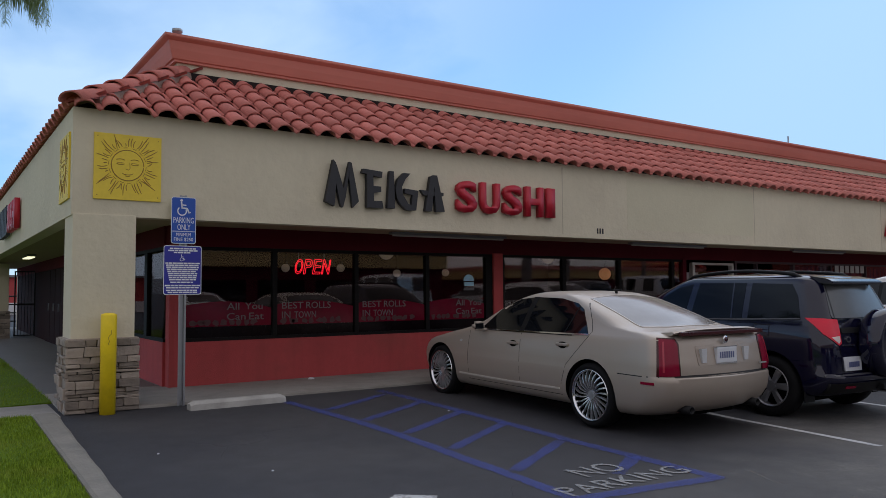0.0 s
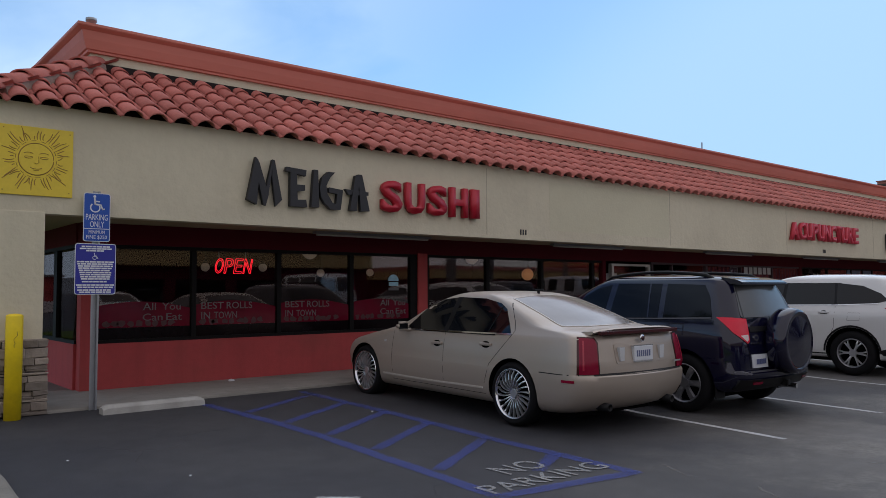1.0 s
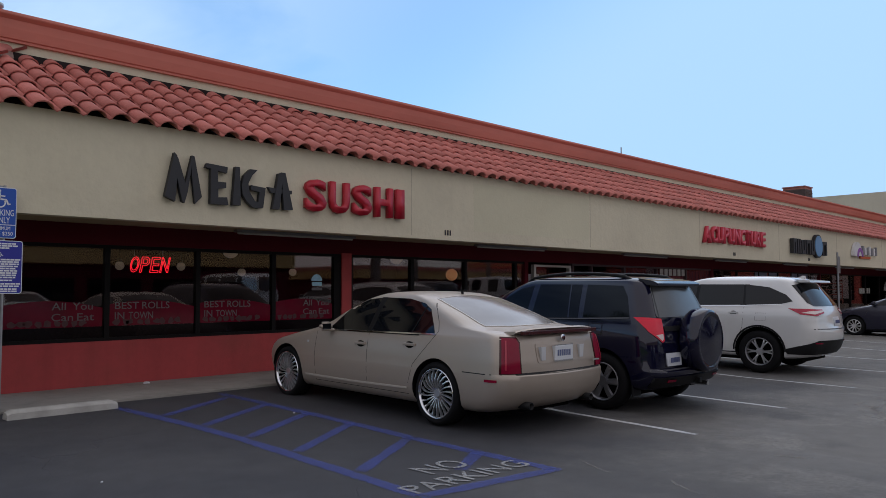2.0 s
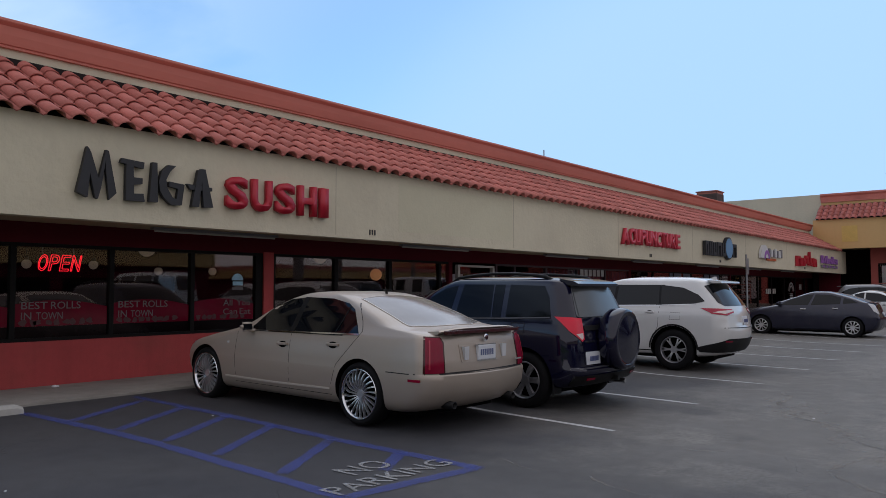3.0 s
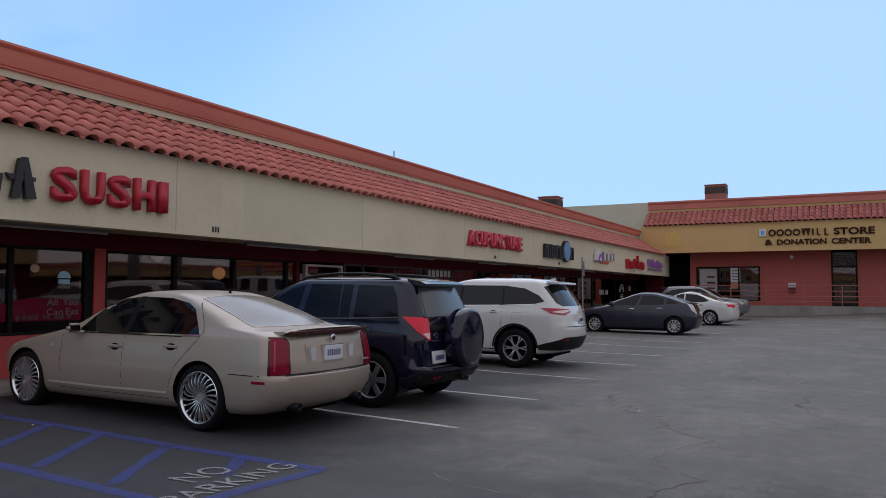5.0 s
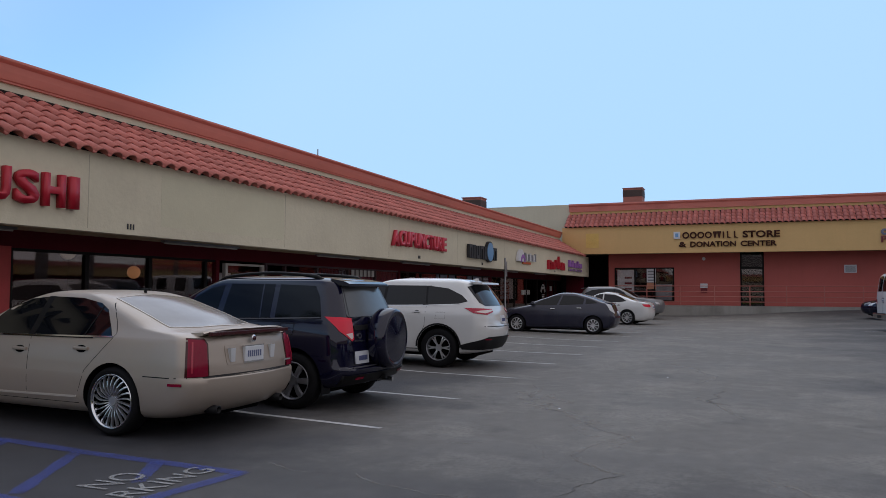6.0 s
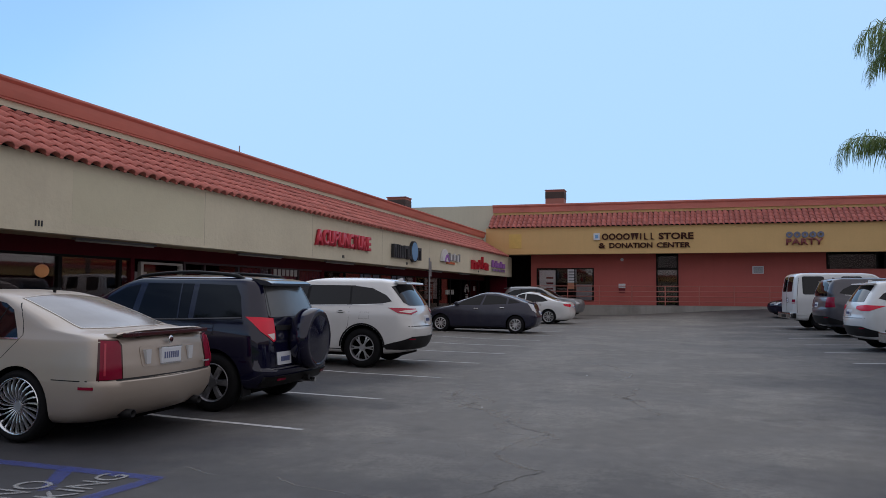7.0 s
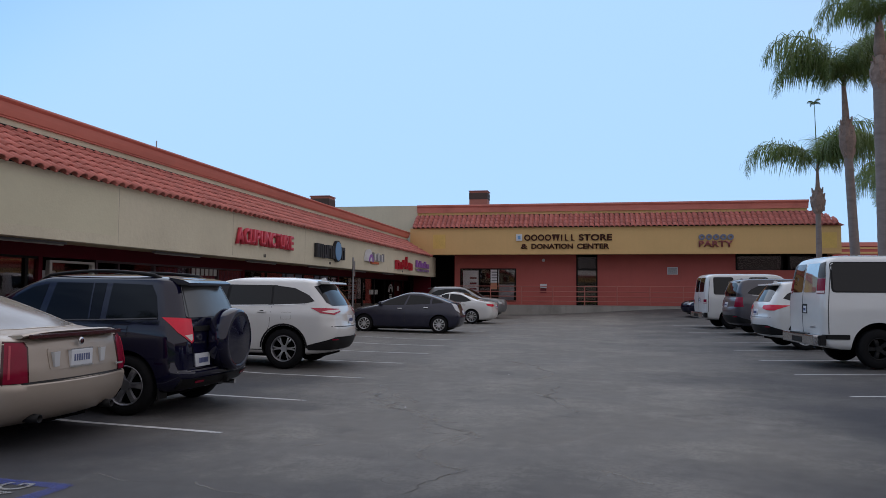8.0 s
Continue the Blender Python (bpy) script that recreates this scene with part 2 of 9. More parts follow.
TILE = mat("clay_tile", (0.495, 0.157, 0.127), 0.75, vary=0.26, scale=4.0, fine=35, bump=0.4, bump_scale=60, each=0.16, stain=0.3,
           stain_colour=(0.16, 0.06, 0.05), stain_scale=3.0)
ROOF_DECK = mat("roofing_felt", (0.025, 0.02, 0.02), 0.9, spec=0.15, vary=0.2, scale=3, fine=30)
COPING = mat("coral_coping_paint", (0.65, 0.218, 0.165), 0.6, vary=0.12, scale=0.7, fine=14, stain=0.4, stain_colour=(0.30, 0.09, 0.065),
             stain_scale=0.8, stretch=(0.3, 1, 1))
SOFFIT = mat("soffit_paint", (0.40, 0.32, 0.20), 0.8, vary=0.1, scale=1.0, fine=12, bump=0.3, bump_scale=40)
FRAME_DARK = mat("bronze_aluminium", (0.004, 0.003, 0.003), 0.6, metal=0.0, vary=0.15, scale=3, fine=40, spec=0.18)
FRAME_LIGHT = mat("white_aluminium", (0.55, 0.53, 0.50), 0.4, metal=0.2, vary=0.08, scale=3, fine=40)
SIDE_PANE = glass("side_window_glass", (0.9, 0.9, 0.9), 0.8, shine=0.3)
PANE = glass("window_glass", (0.97, 0.96, 0.96), 0.95)
# near-black base colours put the gloom of unlit rooms into the surfaces
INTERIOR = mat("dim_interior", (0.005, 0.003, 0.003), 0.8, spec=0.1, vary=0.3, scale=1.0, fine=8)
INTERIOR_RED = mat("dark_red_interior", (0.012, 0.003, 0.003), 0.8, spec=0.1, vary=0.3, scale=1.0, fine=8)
STONE = mat("ledger_stone", (0.28, 0.235, 0.195), 0.85, vary=0.3, scale=6, fine=30, bump=0.9, bump_scale=30, each=0.38, stain=0.3,
            stain_colour=(0.12, 0.09, 0.075), stain_scale=5)
MORTAR = mat("stone_joint", (0.055, 0.048, 0.043), 0.95, vary=0.2, scale=8, fine=40)
YELLOW = mat("yellow_enamel", (0.92, 0.68, 0.010), 0.45, vary=0.12, scale=4, fine=30, stain=0.15, stain_colour=(0.40, 0.27, 0.03), stain_scale=5)
SUN_YELLOW = mat("yellow_plaque", (0.80, 0.59, 0.05), 0.6, vary=0.12, scale=4, fine=30, stain=0.25, stain_colour=(0.36, 0.26, 0.05), stain_scale=4)
SUN_LINE = mat("plaque_relief", (0.30, 0.17, 0.035), 0.7, vary=0.2, scale=10, fine=40)
STEEL = mat("galvanised_steel", (0.34, 0.35, 0.37), 0.45, metal=0.8, vary=0.15, scale=6, fine=50)
BLUE_SIGN = mat("blue_sign_sheet", (0.008, 0.075, 0.42), 0.4, vary=0.06, scale=4, fine=30)
BLUE_SIGN_2 = mat("violet_blue_sign_sheet", (0.02, 0.025, 0.30), 0.4, vary=0.06, scale=4, fine=30)
WHITE_SHEET = mat("white_sign_sheet", (0.72, 0.74, 0.78), 0.5, vary=0.04, scale=5, fine=30)


def road_paint(name, base, gone, ragged=True, top=0.85):
    """Thin paint that has worn through to the asphalt in specks and along its edges."""
    m = mat(name, base, 0.8, vary=0.25, scale=3, fine=18)
    n, l = m.node_tree.nodes, m.node_tree.links
    b, out = n["Principled BSDF"], n["Material Output"]
    co = n.new("ShaderNodeTexCoord")
    total = None
    for scale, weight in ((2.2, 1.0), (38.0, 0.75)):
        t = n.new("ShaderNodeTexNoise")
        t.inputs["Scale"].default_value, t.inputs["Detail"].default_value = scale, 5.0
        l.new(co.outputs["Object"], t.inputs["Vector"])
        k = n.new("ShaderNodeMath")
        k.operation = "MULTIPLY_ADD"
        l.new(t.outputs["Fac"], k.inputs[0])
        k.inputs[1].default_value = weight
        if total is None:
            k.inputs[2].default_value = 0.0
        else:
            l.new(total, k.inputs[2])
        total = k.outputs[0]
    if ragged:
        at_edge = n.new("ShaderNodeAttribute")
        at_edge.attribute_name = "inside"
        k = n.new("ShaderNodeMath")
        k.operation = "ADD"
        l.new(total, k.inputs[0]), l.new(at_edge.outputs["Fac"], k.inputs[1])
        total = k.outputs[0]
    r = n.new("ShaderNodeMapRange")
    r.inputs["From Min"].default_value, r.inputs["From Max"].default_value = gone, gone + 0.45
    r.inputs["To Max"].default_value = top
    l.new(total, r.inputs["Value"])
    mix, clear = n.new("ShaderNodeMixShader"), n.new("ShaderNodeBsdfTransparent")
    l.new(r.outputs["Result"], mix.inputs[0])
    l.new(clear.outputs[0], mix.inputs[1]), l.new(b.outputs[0], mix.inputs[2])
    l.new(mix.outputs[0], out.inputs["Surface"])
    return m


BLUE_PAINT = road_paint("worn_blue_road_paint", (0.055, 0.08, 0.34), 0.92, top=0.46)
WHITE_PAINT = road_paint("worn_white_road_paint", (0.52, 0.52, 0.52), 0.88)
DUST = road_paint("pale_crack_dust", (0.28, 0.26, 0.23), 1.0, top=0.42)
CRACK = mat("crack_shadow", (0.10, 0.094, 0.086), 0.95, vary=0.2, scale=5, fine=60)
STENCIL_PAINT = road_paint("worn_white_stencil_paint", (0.42, 0.42, 0.42), 0.56, False, top=0.68)
LETTER_DARK = mat("charcoal_letter", (0.022, 0.022, 0.026), 0.6, vary=0.2, scale=4, fine=30)
LETTER_RED = mat("red_letter_face", (0.46, 0.012, 0.03), 0.4, vary=0.08, scale=4, fine=30)
LETTER_RED_SIDE = mat("red_letter_return", (0.16, 0.008, 0.015), 0.5, vary=0.1, scale=4, fine=30)
GRASS = mat("lawn_soil", (0.095, 0.16, 0.016), 0.9, spec=0.1, vary=0.35, scale=1.2, fine=25, bump=0.6, bump_scale=50, stain=0.4, stain_colour=(0.15, 0.14, 0.04), stain_scale=1.5)
BLADE = mat("grass_blade", (0.175, 0.26, 0.020), 0.7, spec=0.1, vary=0.34, scale=2.2, fine=10, each=0.3, stain=0.55, stain_colour=(0.30, 0.28, 0.06), stain_scale=1.7)
BLACK_IRON = mat("black_iron", (0.012, 0.012, 0.013), 0.5, metal=0.3, vary=0.1, scale=6, fine=40)
RUBBER = mat("tyre_rubber", (0.009, 0.009, 0.010), 0.75, spec=0.12, vary=0.2, scale=6, fine=60, bump=0.3, bump_scale=60)
CHROME = mat("chrome", (0.72, 0.73, 0.75), 0.12, metal=1.0, vary=0.03, scale=6, fine=40)
ALLOY = mat("alloy", (0.68, 0.69, 0.71), 0.30, metal=0.8, vary=0.06, scale=8, fine=50)
BLACK_PLASTIC = mat("black_plastic", (0.008, 0.008, 0.009), 0.55, spec=0.25, vary=0.15, scale=6, fine=60)
WELL = mat("wheel_well_liner", (0.003, 0.003, 0.003), 0.9, vary=0.1, scale=6, fine=40, spec=0.08)
TINT = mat("tinted_car_glass", (0.003, 0.004, 0.006), 0.03, vary=0.05, scale=3, fine=10, spec=0.36)
DEEP_TINT = mat("deep_tinted_car_glass", (0.002, 0.003, 0.006), 0.03, vary=0.05, scale=3, fine=10, spec=0.22)
# warm pale base stands in for what the sedan's rear window mirrors
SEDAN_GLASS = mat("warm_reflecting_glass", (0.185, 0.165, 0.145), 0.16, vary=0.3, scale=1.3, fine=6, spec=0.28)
# sky reflection painted into the base colour of rear glass
REAR_SHEEN = mat("pale_car_glass", (0.095, 0.098, 0.10), 0.22, vary=0.12, scale=2, fine=10, spec=0.5)
TAIL_RED = mat("red_lens", (0.22, 0.004, 0.026), 0.2, vary=0.1, scale=8, fine=40, spec=0.3)
TAIL_BRIGHT = mat("bright_red_lens", (0.68, 0.012, 0.04), 0.2, vary=0.1, scale=8, fine=40, spec=0.4)
CLEAR_LENS = mat("clear_lens", (0.55, 0.56, 0.58), 0.08, vary=0.06, scale=8, fine=40, spec=0.8)
PLATE = mat("number_plate", (0.62, 0.64, 0.68), 0.4, vary=0.05, scale=8, fine=40)
PLATE_INK = mat("plate_ink", (0.10, 0.12, 0.24), 0.5, vary=0.05, scale=8, fine=40)


def paint(name, base, rough=0.22, metal=0.5, coat=0.8):
    return mat(name, base, rough, metal=metal, vary=0.04, scale=2.0, fine=90, coat=coat, stain=0.06, stain_colour=(0.2, 0.18, 0.16), stain_scale=2.0)


PAINT_GOLD = paint("champagne_paint", (0.405, 0.344, 0.288), 0.42, 0.36, 0.24)
PAINT_BLACK = mat("black_blue_paint", (0.005, 0.005, 0.020), 0.06, vary=0.05, scale=2.0, fine=90, spec=0.56)
PAINT_WHITE = paint("pearl_white_paint", (0.63, 0.63, 0.62), 0.25, 0.0)
PAINT_GREY = paint("slate_grey_paint", (0.017, 0.018, 0.038), 0.25, 0.15, 0.35)
PAINT_SILVER = paint("silver_paint", (0.20, 0.21, 0.225), 0.3, 0.5)
PAINT_DGREY = paint("graphite_paint", (0.050, 0.048, 0.062), 0.4, 0.2)

# ---- building tools ----
def ground_z(x, y):
    """The lot: level in the drive, rising gently to the shops and to the far corner."""
    z = 0.021 * min(max(0.0, y - 5.6), 5.2)
    z += 0.012 * min(max(0.0, -y - 2.0), 6.0)
    k = min(max((5.0 - y) / 11.0, 0.0), 1.0)
    z += 0.0025 * min(max(0.0, x - 34.0), 14.0) ** 2 * (0.12 + 0.88 * k * k * (3 - 2 * k))
    return z


def part(name, bm, material, parent=None, label="", smooth=False, m=None):
    """Links a bmesh as one mesh object, under a thing or a part where one is given."""
    me = bpy.data.meshes.new(name)
    if smooth:
        for f in bm.faces:
            f.smooth = True
    bm.to_mesh(me)
    bm.free()
    for one in material if isinstance(material, (list, tuple)) else (material,):
        me.materials.append(one)
    ob = new(name, me)
    if parent:
        ob.parent = parent
    if m:
        ob.matrix_basis = m
    if label:
        ob["label"] = label
    return ob


def thing(name, m, label, category, group="", kind=""):
    """An Empty at the base of a thing."""
    ob = new(name)
    ob.empty_display_size = 0.2
    ob.matrix_basis = m
    return tagged(ob, label, category, group, kind)


def add_box(bm, x0, x1, y0, y1, z0, z1, bevel=0.0):
    made = bmesh.ops.create_cube(bm, size=1.0, matrix=Matrix.Translation(((x0 + x1) / 2, (y0 + y1) / 2, (z0 + z1) / 2))
                                 @ Matrix.Diagonal((abs(x1 - x0), abs(y1 - y0), abs(z1 - z0), 1)))
    if bevel:
        edges = list({e for v in made["verts"] for e in v.link_edges})
        bmesh.ops.bevel(bm, geom=edges, offset=bevel, segments=2, profile=0.7, affect="EDGES")
    return bm


def box(x0, x1, y0, y1, z0, z1, bevel=0.0):
    return add_box(bmesh.new(), x0, x1, y0, y1, z0, z1, bevel)


def add_tube(bm, a, b, r, segments=12, r2=None, caps=True):
    a, b = Vector(a), Vector(b)
    turn = (b - a).to_track_quat("Z", "Y").to_matrix().to_4x4()
    bmesh.ops.create_cone(bm, cap_ends=caps, segments=segments, radius1=r, radius2=r if r2 is None else r2, depth=(b - a).length,
                          matrix=Matrix.Translation((a + b) / 2) @ turn)
    return bm


def tube(a, b, r, segments=12, r2=None):
    return add_tube(bmesh.new(), a, b, r, segments, r2)


def add_prism(bm, points, axis, lo, hi):
    """A polygon in the plane across an axis, pulled from lo to hi along it."""
    n = "xyz".index(axis)

    def place(p, v):
        q = list(p)
        q.insert(n, v)
        return q

    a = [bm.verts.new(place(p, lo)) for p in points]
    b = [bm.verts.new(place(p, hi)) for p in points]
    bm.faces.new(a), bm.faces.new(b[::-1])
    for k in range(len(points)):
        bm.faces.new((a[k - 1], a[k], b[k], b[k - 1]))
    bmesh.ops.recalc_face_normals(bm, faces=bm.faces)
    return bm


def prism(points, axis, lo, hi):
    return add_prism(bmesh.new(), points, axis, lo, hi)


def lettering(name, text, w, h, depth, material, parent, m, label="", bold=0.0, wire=0.0):
    """Words in the built-in font, w wide and h high, whose front looks along the pose's +z. wire: only their outline, as a tube."""
    cu = bpy.data.curves.new(name, "FONT")
    cu.body, cu.offset = text, bold
    cu.resolution_u = 3
    if wire:
        cu.fill_mode = "NONE"
    tmp = bpy.data.objects.new(name, cu)
    me = bpy.data.meshes.new_from_object(tmp)
    bpy.data.objects.remove(tmp)
    bpy.data.curves.remove(cu)
    co = np.array([v.co for v in me.vertices])
    lo, hi = co.min(0), co.max(0)
    bm = bmesh.new()
    bm.from_mesh(me)
    bpy.data.meshes.remove(me)
    for v in bm.verts:
        v.co = ((v.co.x - lo[0]) / (hi[0] - lo[0]) * w, (v.co.y - lo[1]) / (hi[1] - lo[1]) * h, 0)
    if wire:
        out = bmesh.new()
        for e in bm.edges:
            add_tube(out, e.verts[0].co, e.verts[1].co, wire, 6)
        bm.free()
        bm = out
    else:
        bmesh.ops.remove_doubles(bm, verts=bm.verts, dist=1e-5)
        made = bmesh.ops.extrude_face_region(bm, geom=bm.faces[:])
        bmesh.ops.translate(bm, verts=[g for g in made["geom"] if isinstance(g, bmesh.types.BMVert)], vec=(0, 0, depth))
        bmesh.ops.recalc_face_normals(bm, faces=bm.faces)
    return part(name, bm, material, parent, label, m=m)


def south(x, y, z):
    """A pose whose +z looks along -y."""
    return pose(x, y, z, 90, 0, 0)


def west(x, y, z):
    """A pose whose +z looks along -x."""
    return pose(x, y, z, 90, 0, -90)


def lathe(profile, segments=32):
    """A profile of (radius, x) turned round the x axis."""
    bm = bmesh.new()
    rings = []
    for k in range(segments):
        a = 2 * math.pi * k / segments
        rings.append([bm.verts.new((x, r * math.cos(a), r * math.sin(a))) for r, x in profile])
    for k in range(segments):
        a, b = rings[k - 1], rings[k]
        for j in range(len(profile) - 1):
            bm.faces.new((a[j], a[j + 1], b[j + 1], b[j]))
    bmesh.ops.remove_doubles(bm, verts=bm.verts, dist=1e-5)
    bmesh.ops.recalc_face_normals(bm, faces=bm.faces)
    for f in bm.faces:
        f.smooth = True
    return bm

# ---- ground ----
def build_ground():
    xs = [-1500, -400, -120, -50] + list(np.arange(-30, 70.1, 2.0)) + [90, 130, 220, 500, 1500]
    ys = [-1500, -400, -120, -60, -40] + sorted(list(np.arange(-30, 24.1, 1.0)) + [5.6, 10.8]) + [40, 70, 130, 400, 1500]
    bm = bmesh.new()
    grid = [[bm.verts.new((x, y, ground_z(x, y))) for y in ys] for x in xs]
    for i in range(len(xs) - 1):
        for j in range(len(ys) - 1):
            bm.faces.new((grid[i][j], grid[i + 1][j], grid[i + 1][j + 1], grid[i][j + 1]))
    return tagged(part("ground", bm, ASPHALT, smooth=True), "worn dark grey asphalt of the parking lot", "parking lot", kind="structure")


build_ground()


def strip(name, a, b, w, material, label, category="road marking", lift=0.004, bow=0.0):
    """A painted line on the lot from a to b, a thin slab with worn edges."""
    a, b = Vector(a), Vector(b)
    d = (b - a).normalized()
    s = Vector((-d.y, d.x)) * w / 2
    n = max(2, int((b - a).length / 0.25))
    rnd = random.Random(int(1000 * (a.x + b.y)))
    bm = bmesh.new()
    inside = bm.verts.layers.float.new("inside")
    rows = []
    for k in range(n + 1):
        p = a.lerp(b, k / n) + s.normalized() * bow * math.sin(math.pi * k / n)
        row = []
        for o, depth in ((1.15, 0.0), (0.75, 0.6), (-0.75, 0.6), (-1.15, 0.0)):
            q = p + s * (o + rnd.uniform(-0.08, 0.08))
            v = bm.verts.new((q.x, q.y, ground_z(q.x, q.y) + lift))
            v[inside] = depth * 0.55 if k in (0, n) else depth
            row.append(v)
        rows.append(row)
    for p, q in zip(rows[:-1], rows[1:]):
        for j in range(3):
            bm.faces.new((p[j], p[j + 1], q[j + 1], q[j]))
    bmesh.ops.recalc_face_normals(bm, faces=bm.faces)
    if sum(f.normal.z for f in bm.faces) < 0:
        bmesh.ops.reverse_faces(bm, faces=bm.faces)
    return tagged(part(name, bm, material), label, category, kind="structure")


def crack(a, b, seed, wander=0.16, dust=0.06, width=0.012):
    """A jagged crack in the asphalt from a to b, edged with pale dust."""
    rnd = random.Random(seed)
    pts = [Vector(a), Vector(b)]
    for level in range(4):
        out = []
        for p, q in zip(pts[:-1], pts[1:]):
            d = q - p
            side = Vector((-d.y, d.x)) * rnd.uniform(-wander, wander) * (0.9 ** level)
            out += [p, p.lerp(q, rnd.uniform(0.4, 0.6)) + side]
        pts = out + [pts[-1]]
    pieces = [("crack_dust", dust, 0.003, DUST, "pale dust along a crack")]
    if width >= 0.012:
        pieces.append(("crack", width * 0.3, 0.005, CRACK, "jagged crack in the asphalt"))
    for name, half, lift, material, label in pieces:
        bm = bmesh.new()
        inside = bm.verts.layers.float.new("inside")
        rows = []
        for k, p in enumerate(pts):
            d = (pts[min(k + 1, len(pts) - 1)] - pts[max(k - 1, 0)]).normalized()
            n = Vector((-d.y, d.x))
            w = half * rnd.uniform(0.5, 1.2) * (0.25 if k in (0, len(pts) - 1) else 1)
            row = []
            for o, depth in ((1, 0.0), (0.3, 0.5), (-0.3, 0.5), (-1, 0.0)):
                q = p + n * w * o
                v = bm.verts.new((q.x, q.y, ground_z(q.x, q.y) + lift))
                v[inside] = depth
                row.append(v)
            rows.append(row)
        for p, q in zip(rows[:-1], rows[1:]):
            for j in range(3):
                bm.faces.new((p[j], q[j], q[j + 1], p[j + 1]))
        bmesh.ops.recalc_face_normals(bm, faces=bm.faces)
        if sum(f.normal.z for f in bm.faces) < 0:
            bmesh.ops.reverse_faces(bm, faces=bm.faces)
        tagged(part(name, bm, material), label, "crack", kind="structure")


for k, (a, b, wd) in enumerate((((5.55, 3.0), (5.2, 2.25), 0.010), ((5.2, 2.25), (5.5, 1.34), 0.008), ((5.5, 1.34), (6.36, 0.98), 0.014), ((9.95, 2.88), (9.40, 2.28), 0.010), ((8.50, 1.70), (8.08, 1.28), 0.014),
                                ((6.95, 1.56), (6.36, 0.99), 0.012), ((12.3, 0.46), (10.5, 0.42), 0.012), ((10.5, 0.42), (9.6, 0.14), 0.010), ((11.8, 3.25), (9.86, 2.66), 0.008), ((6.62, -0.06), (6.2, -0.5), 0.010),
                                ((7.0, 2.80), (7.15, 2.48), 0.010), ((5.6, 3.9), (5.48, 3.26), 0.006), ((16.5, 1.9), (13.0, 0.9), 0.010), ((8.05, 1.2), (6.95, 1.56), 0.006), ((9.4, 2.28), (8.5, 1.7), 0.006))):
    crack(a, b, k + 3, width=wd, dust=0.06 if min(a[0], b[0]) > 6.0 else 0.015)


# crazed, dusty stretch of the lane
for k, (a, b) in enumerate((((11.1, 3.15), (10.2, 2.75)), ((10.9, 2.70), (10.0, 2.25)), ((10.3, 3.05), (9.7, 2.35)), ((10.0, 2.5), (9.3, 1.95)), ((9.2, 2.05), (8.6, 1.45)), ((8.7, 1.75), (7.9, 1.45)), ((8.2, 1.35), (7.3, 1.30)), ((11.4, 0.75), (10.7, 0.30)))):
    crack(a, b, k + 40, wander=0.34, dust=0.085, width=0.006)


# ---- main row of shops ----
FY, WY = 9.82, 11.44          # front of the fascia, shop fronts
FX, WX = 1.37, 2.90           # the same along the side passage
END_X = 49.2
F0, F1 = 2.41, 3.69           # fascia
SOFF = 2.47
SLAB = 0.125                  # top of the walk
EAVE_Z, RIDGE_Z = 3.66, 4.74
RIDGE = 1.72                  # how far back the tiles reach
BACK_Y = 34.0


def build_walk():
    bm = box(FX - 0.04, 48.0, FY - 0.03, WY + 0.3, -0.3, SLAB, 0.012)
    tagged(part("pavement", bm, CONCRETE), "grey concrete walk along the shop fronts", "pavement", kind="structure")
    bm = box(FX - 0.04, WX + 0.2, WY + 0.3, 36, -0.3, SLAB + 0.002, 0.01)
    tagged(part("pavement", bm, SHADED_CONCRETE), "grey concrete walk of the side passage", "pavement", kind="structure")
    bm = box(-14, FX - 0.1, 9.55, 10.75, -0.3, SLAB - 0.012, 0.012)
    tagged(part("pavement", bm, CONCRETE), "concrete path between two lawns", "pavement", kind="structure")


build_walk()


def build_fascia():
    bm = box(FX, END_X, FY, FY + 0.22, F0, F1)
    tagged(part("wall_south", bm, STUCCO), "cream stucco fascia over the shop walk", "fascia", kind="structure")
    bm = box(FX, FX + 0.22, FY + 0.22, BACK_Y, F0, F1)
    tagged(part("wall_west", bm, STUCCO), "cream stucco fascia over the side passage", "fascia", kind="structure")
    bm = bmesh.new()
    add_box(bm, FX + 0.22, END_X - 0.05, FY + 0.22, WY - 0.002, SOFF, SOFF + 0.1)
    add_box(bm, FX + 0.22, WX - 0.002, WY, BACK_Y, SOFF, SOFF + 0.1)
    tagged(part("ceiling", bm, SOFFIT), "dim tan soffit above the walk", "soffit", kind="structure")
    bm = box(FX + 1.9, END_X, FY + 1.9, BACK_Y, 4.55, 4.66)
    tagged(part("roof", bm, ROOF_DECK), "flat dark roof behind the parapet", "roof", kind="structure")


build_fascia()


def build_fascia_marks():
    """A repainted stretch and the plaster joints."""
    patch = mat("repainted_stucco", (0.62, 0.575, 0.42), 0.85, vary=0.08, scale=0.6, fine=9, bump=0.4, bump_scale=24, stain=0.2, stain_colour=(0.5, 0.44, 0.31), stain_scale=0.9)
    tagged(part("trim", box(10.75, 14.62, FY - 0.002, FY + 0.01, F0 + 0.20, F1 - 0.16), patch), "greener repainted stretch of the fascia", "painted patch", kind="structure")
    JOINT = mat("plaster_joint", (0.46, 0.41, 0.31), 0.9, vary=0.2, scale=2, fine=20)
    for x in (9.12, 14.66, 20.0, 25.6, 31.2, 37.0):
        tagged(part("trim", box(x, x + 0.014, FY - 0.003, FY + 0.01, F0 + 0.05, F1 - 0.05), JOINT), "hairline plaster joint in the fascia", "joint", kind="structure")


build_fascia_marks()


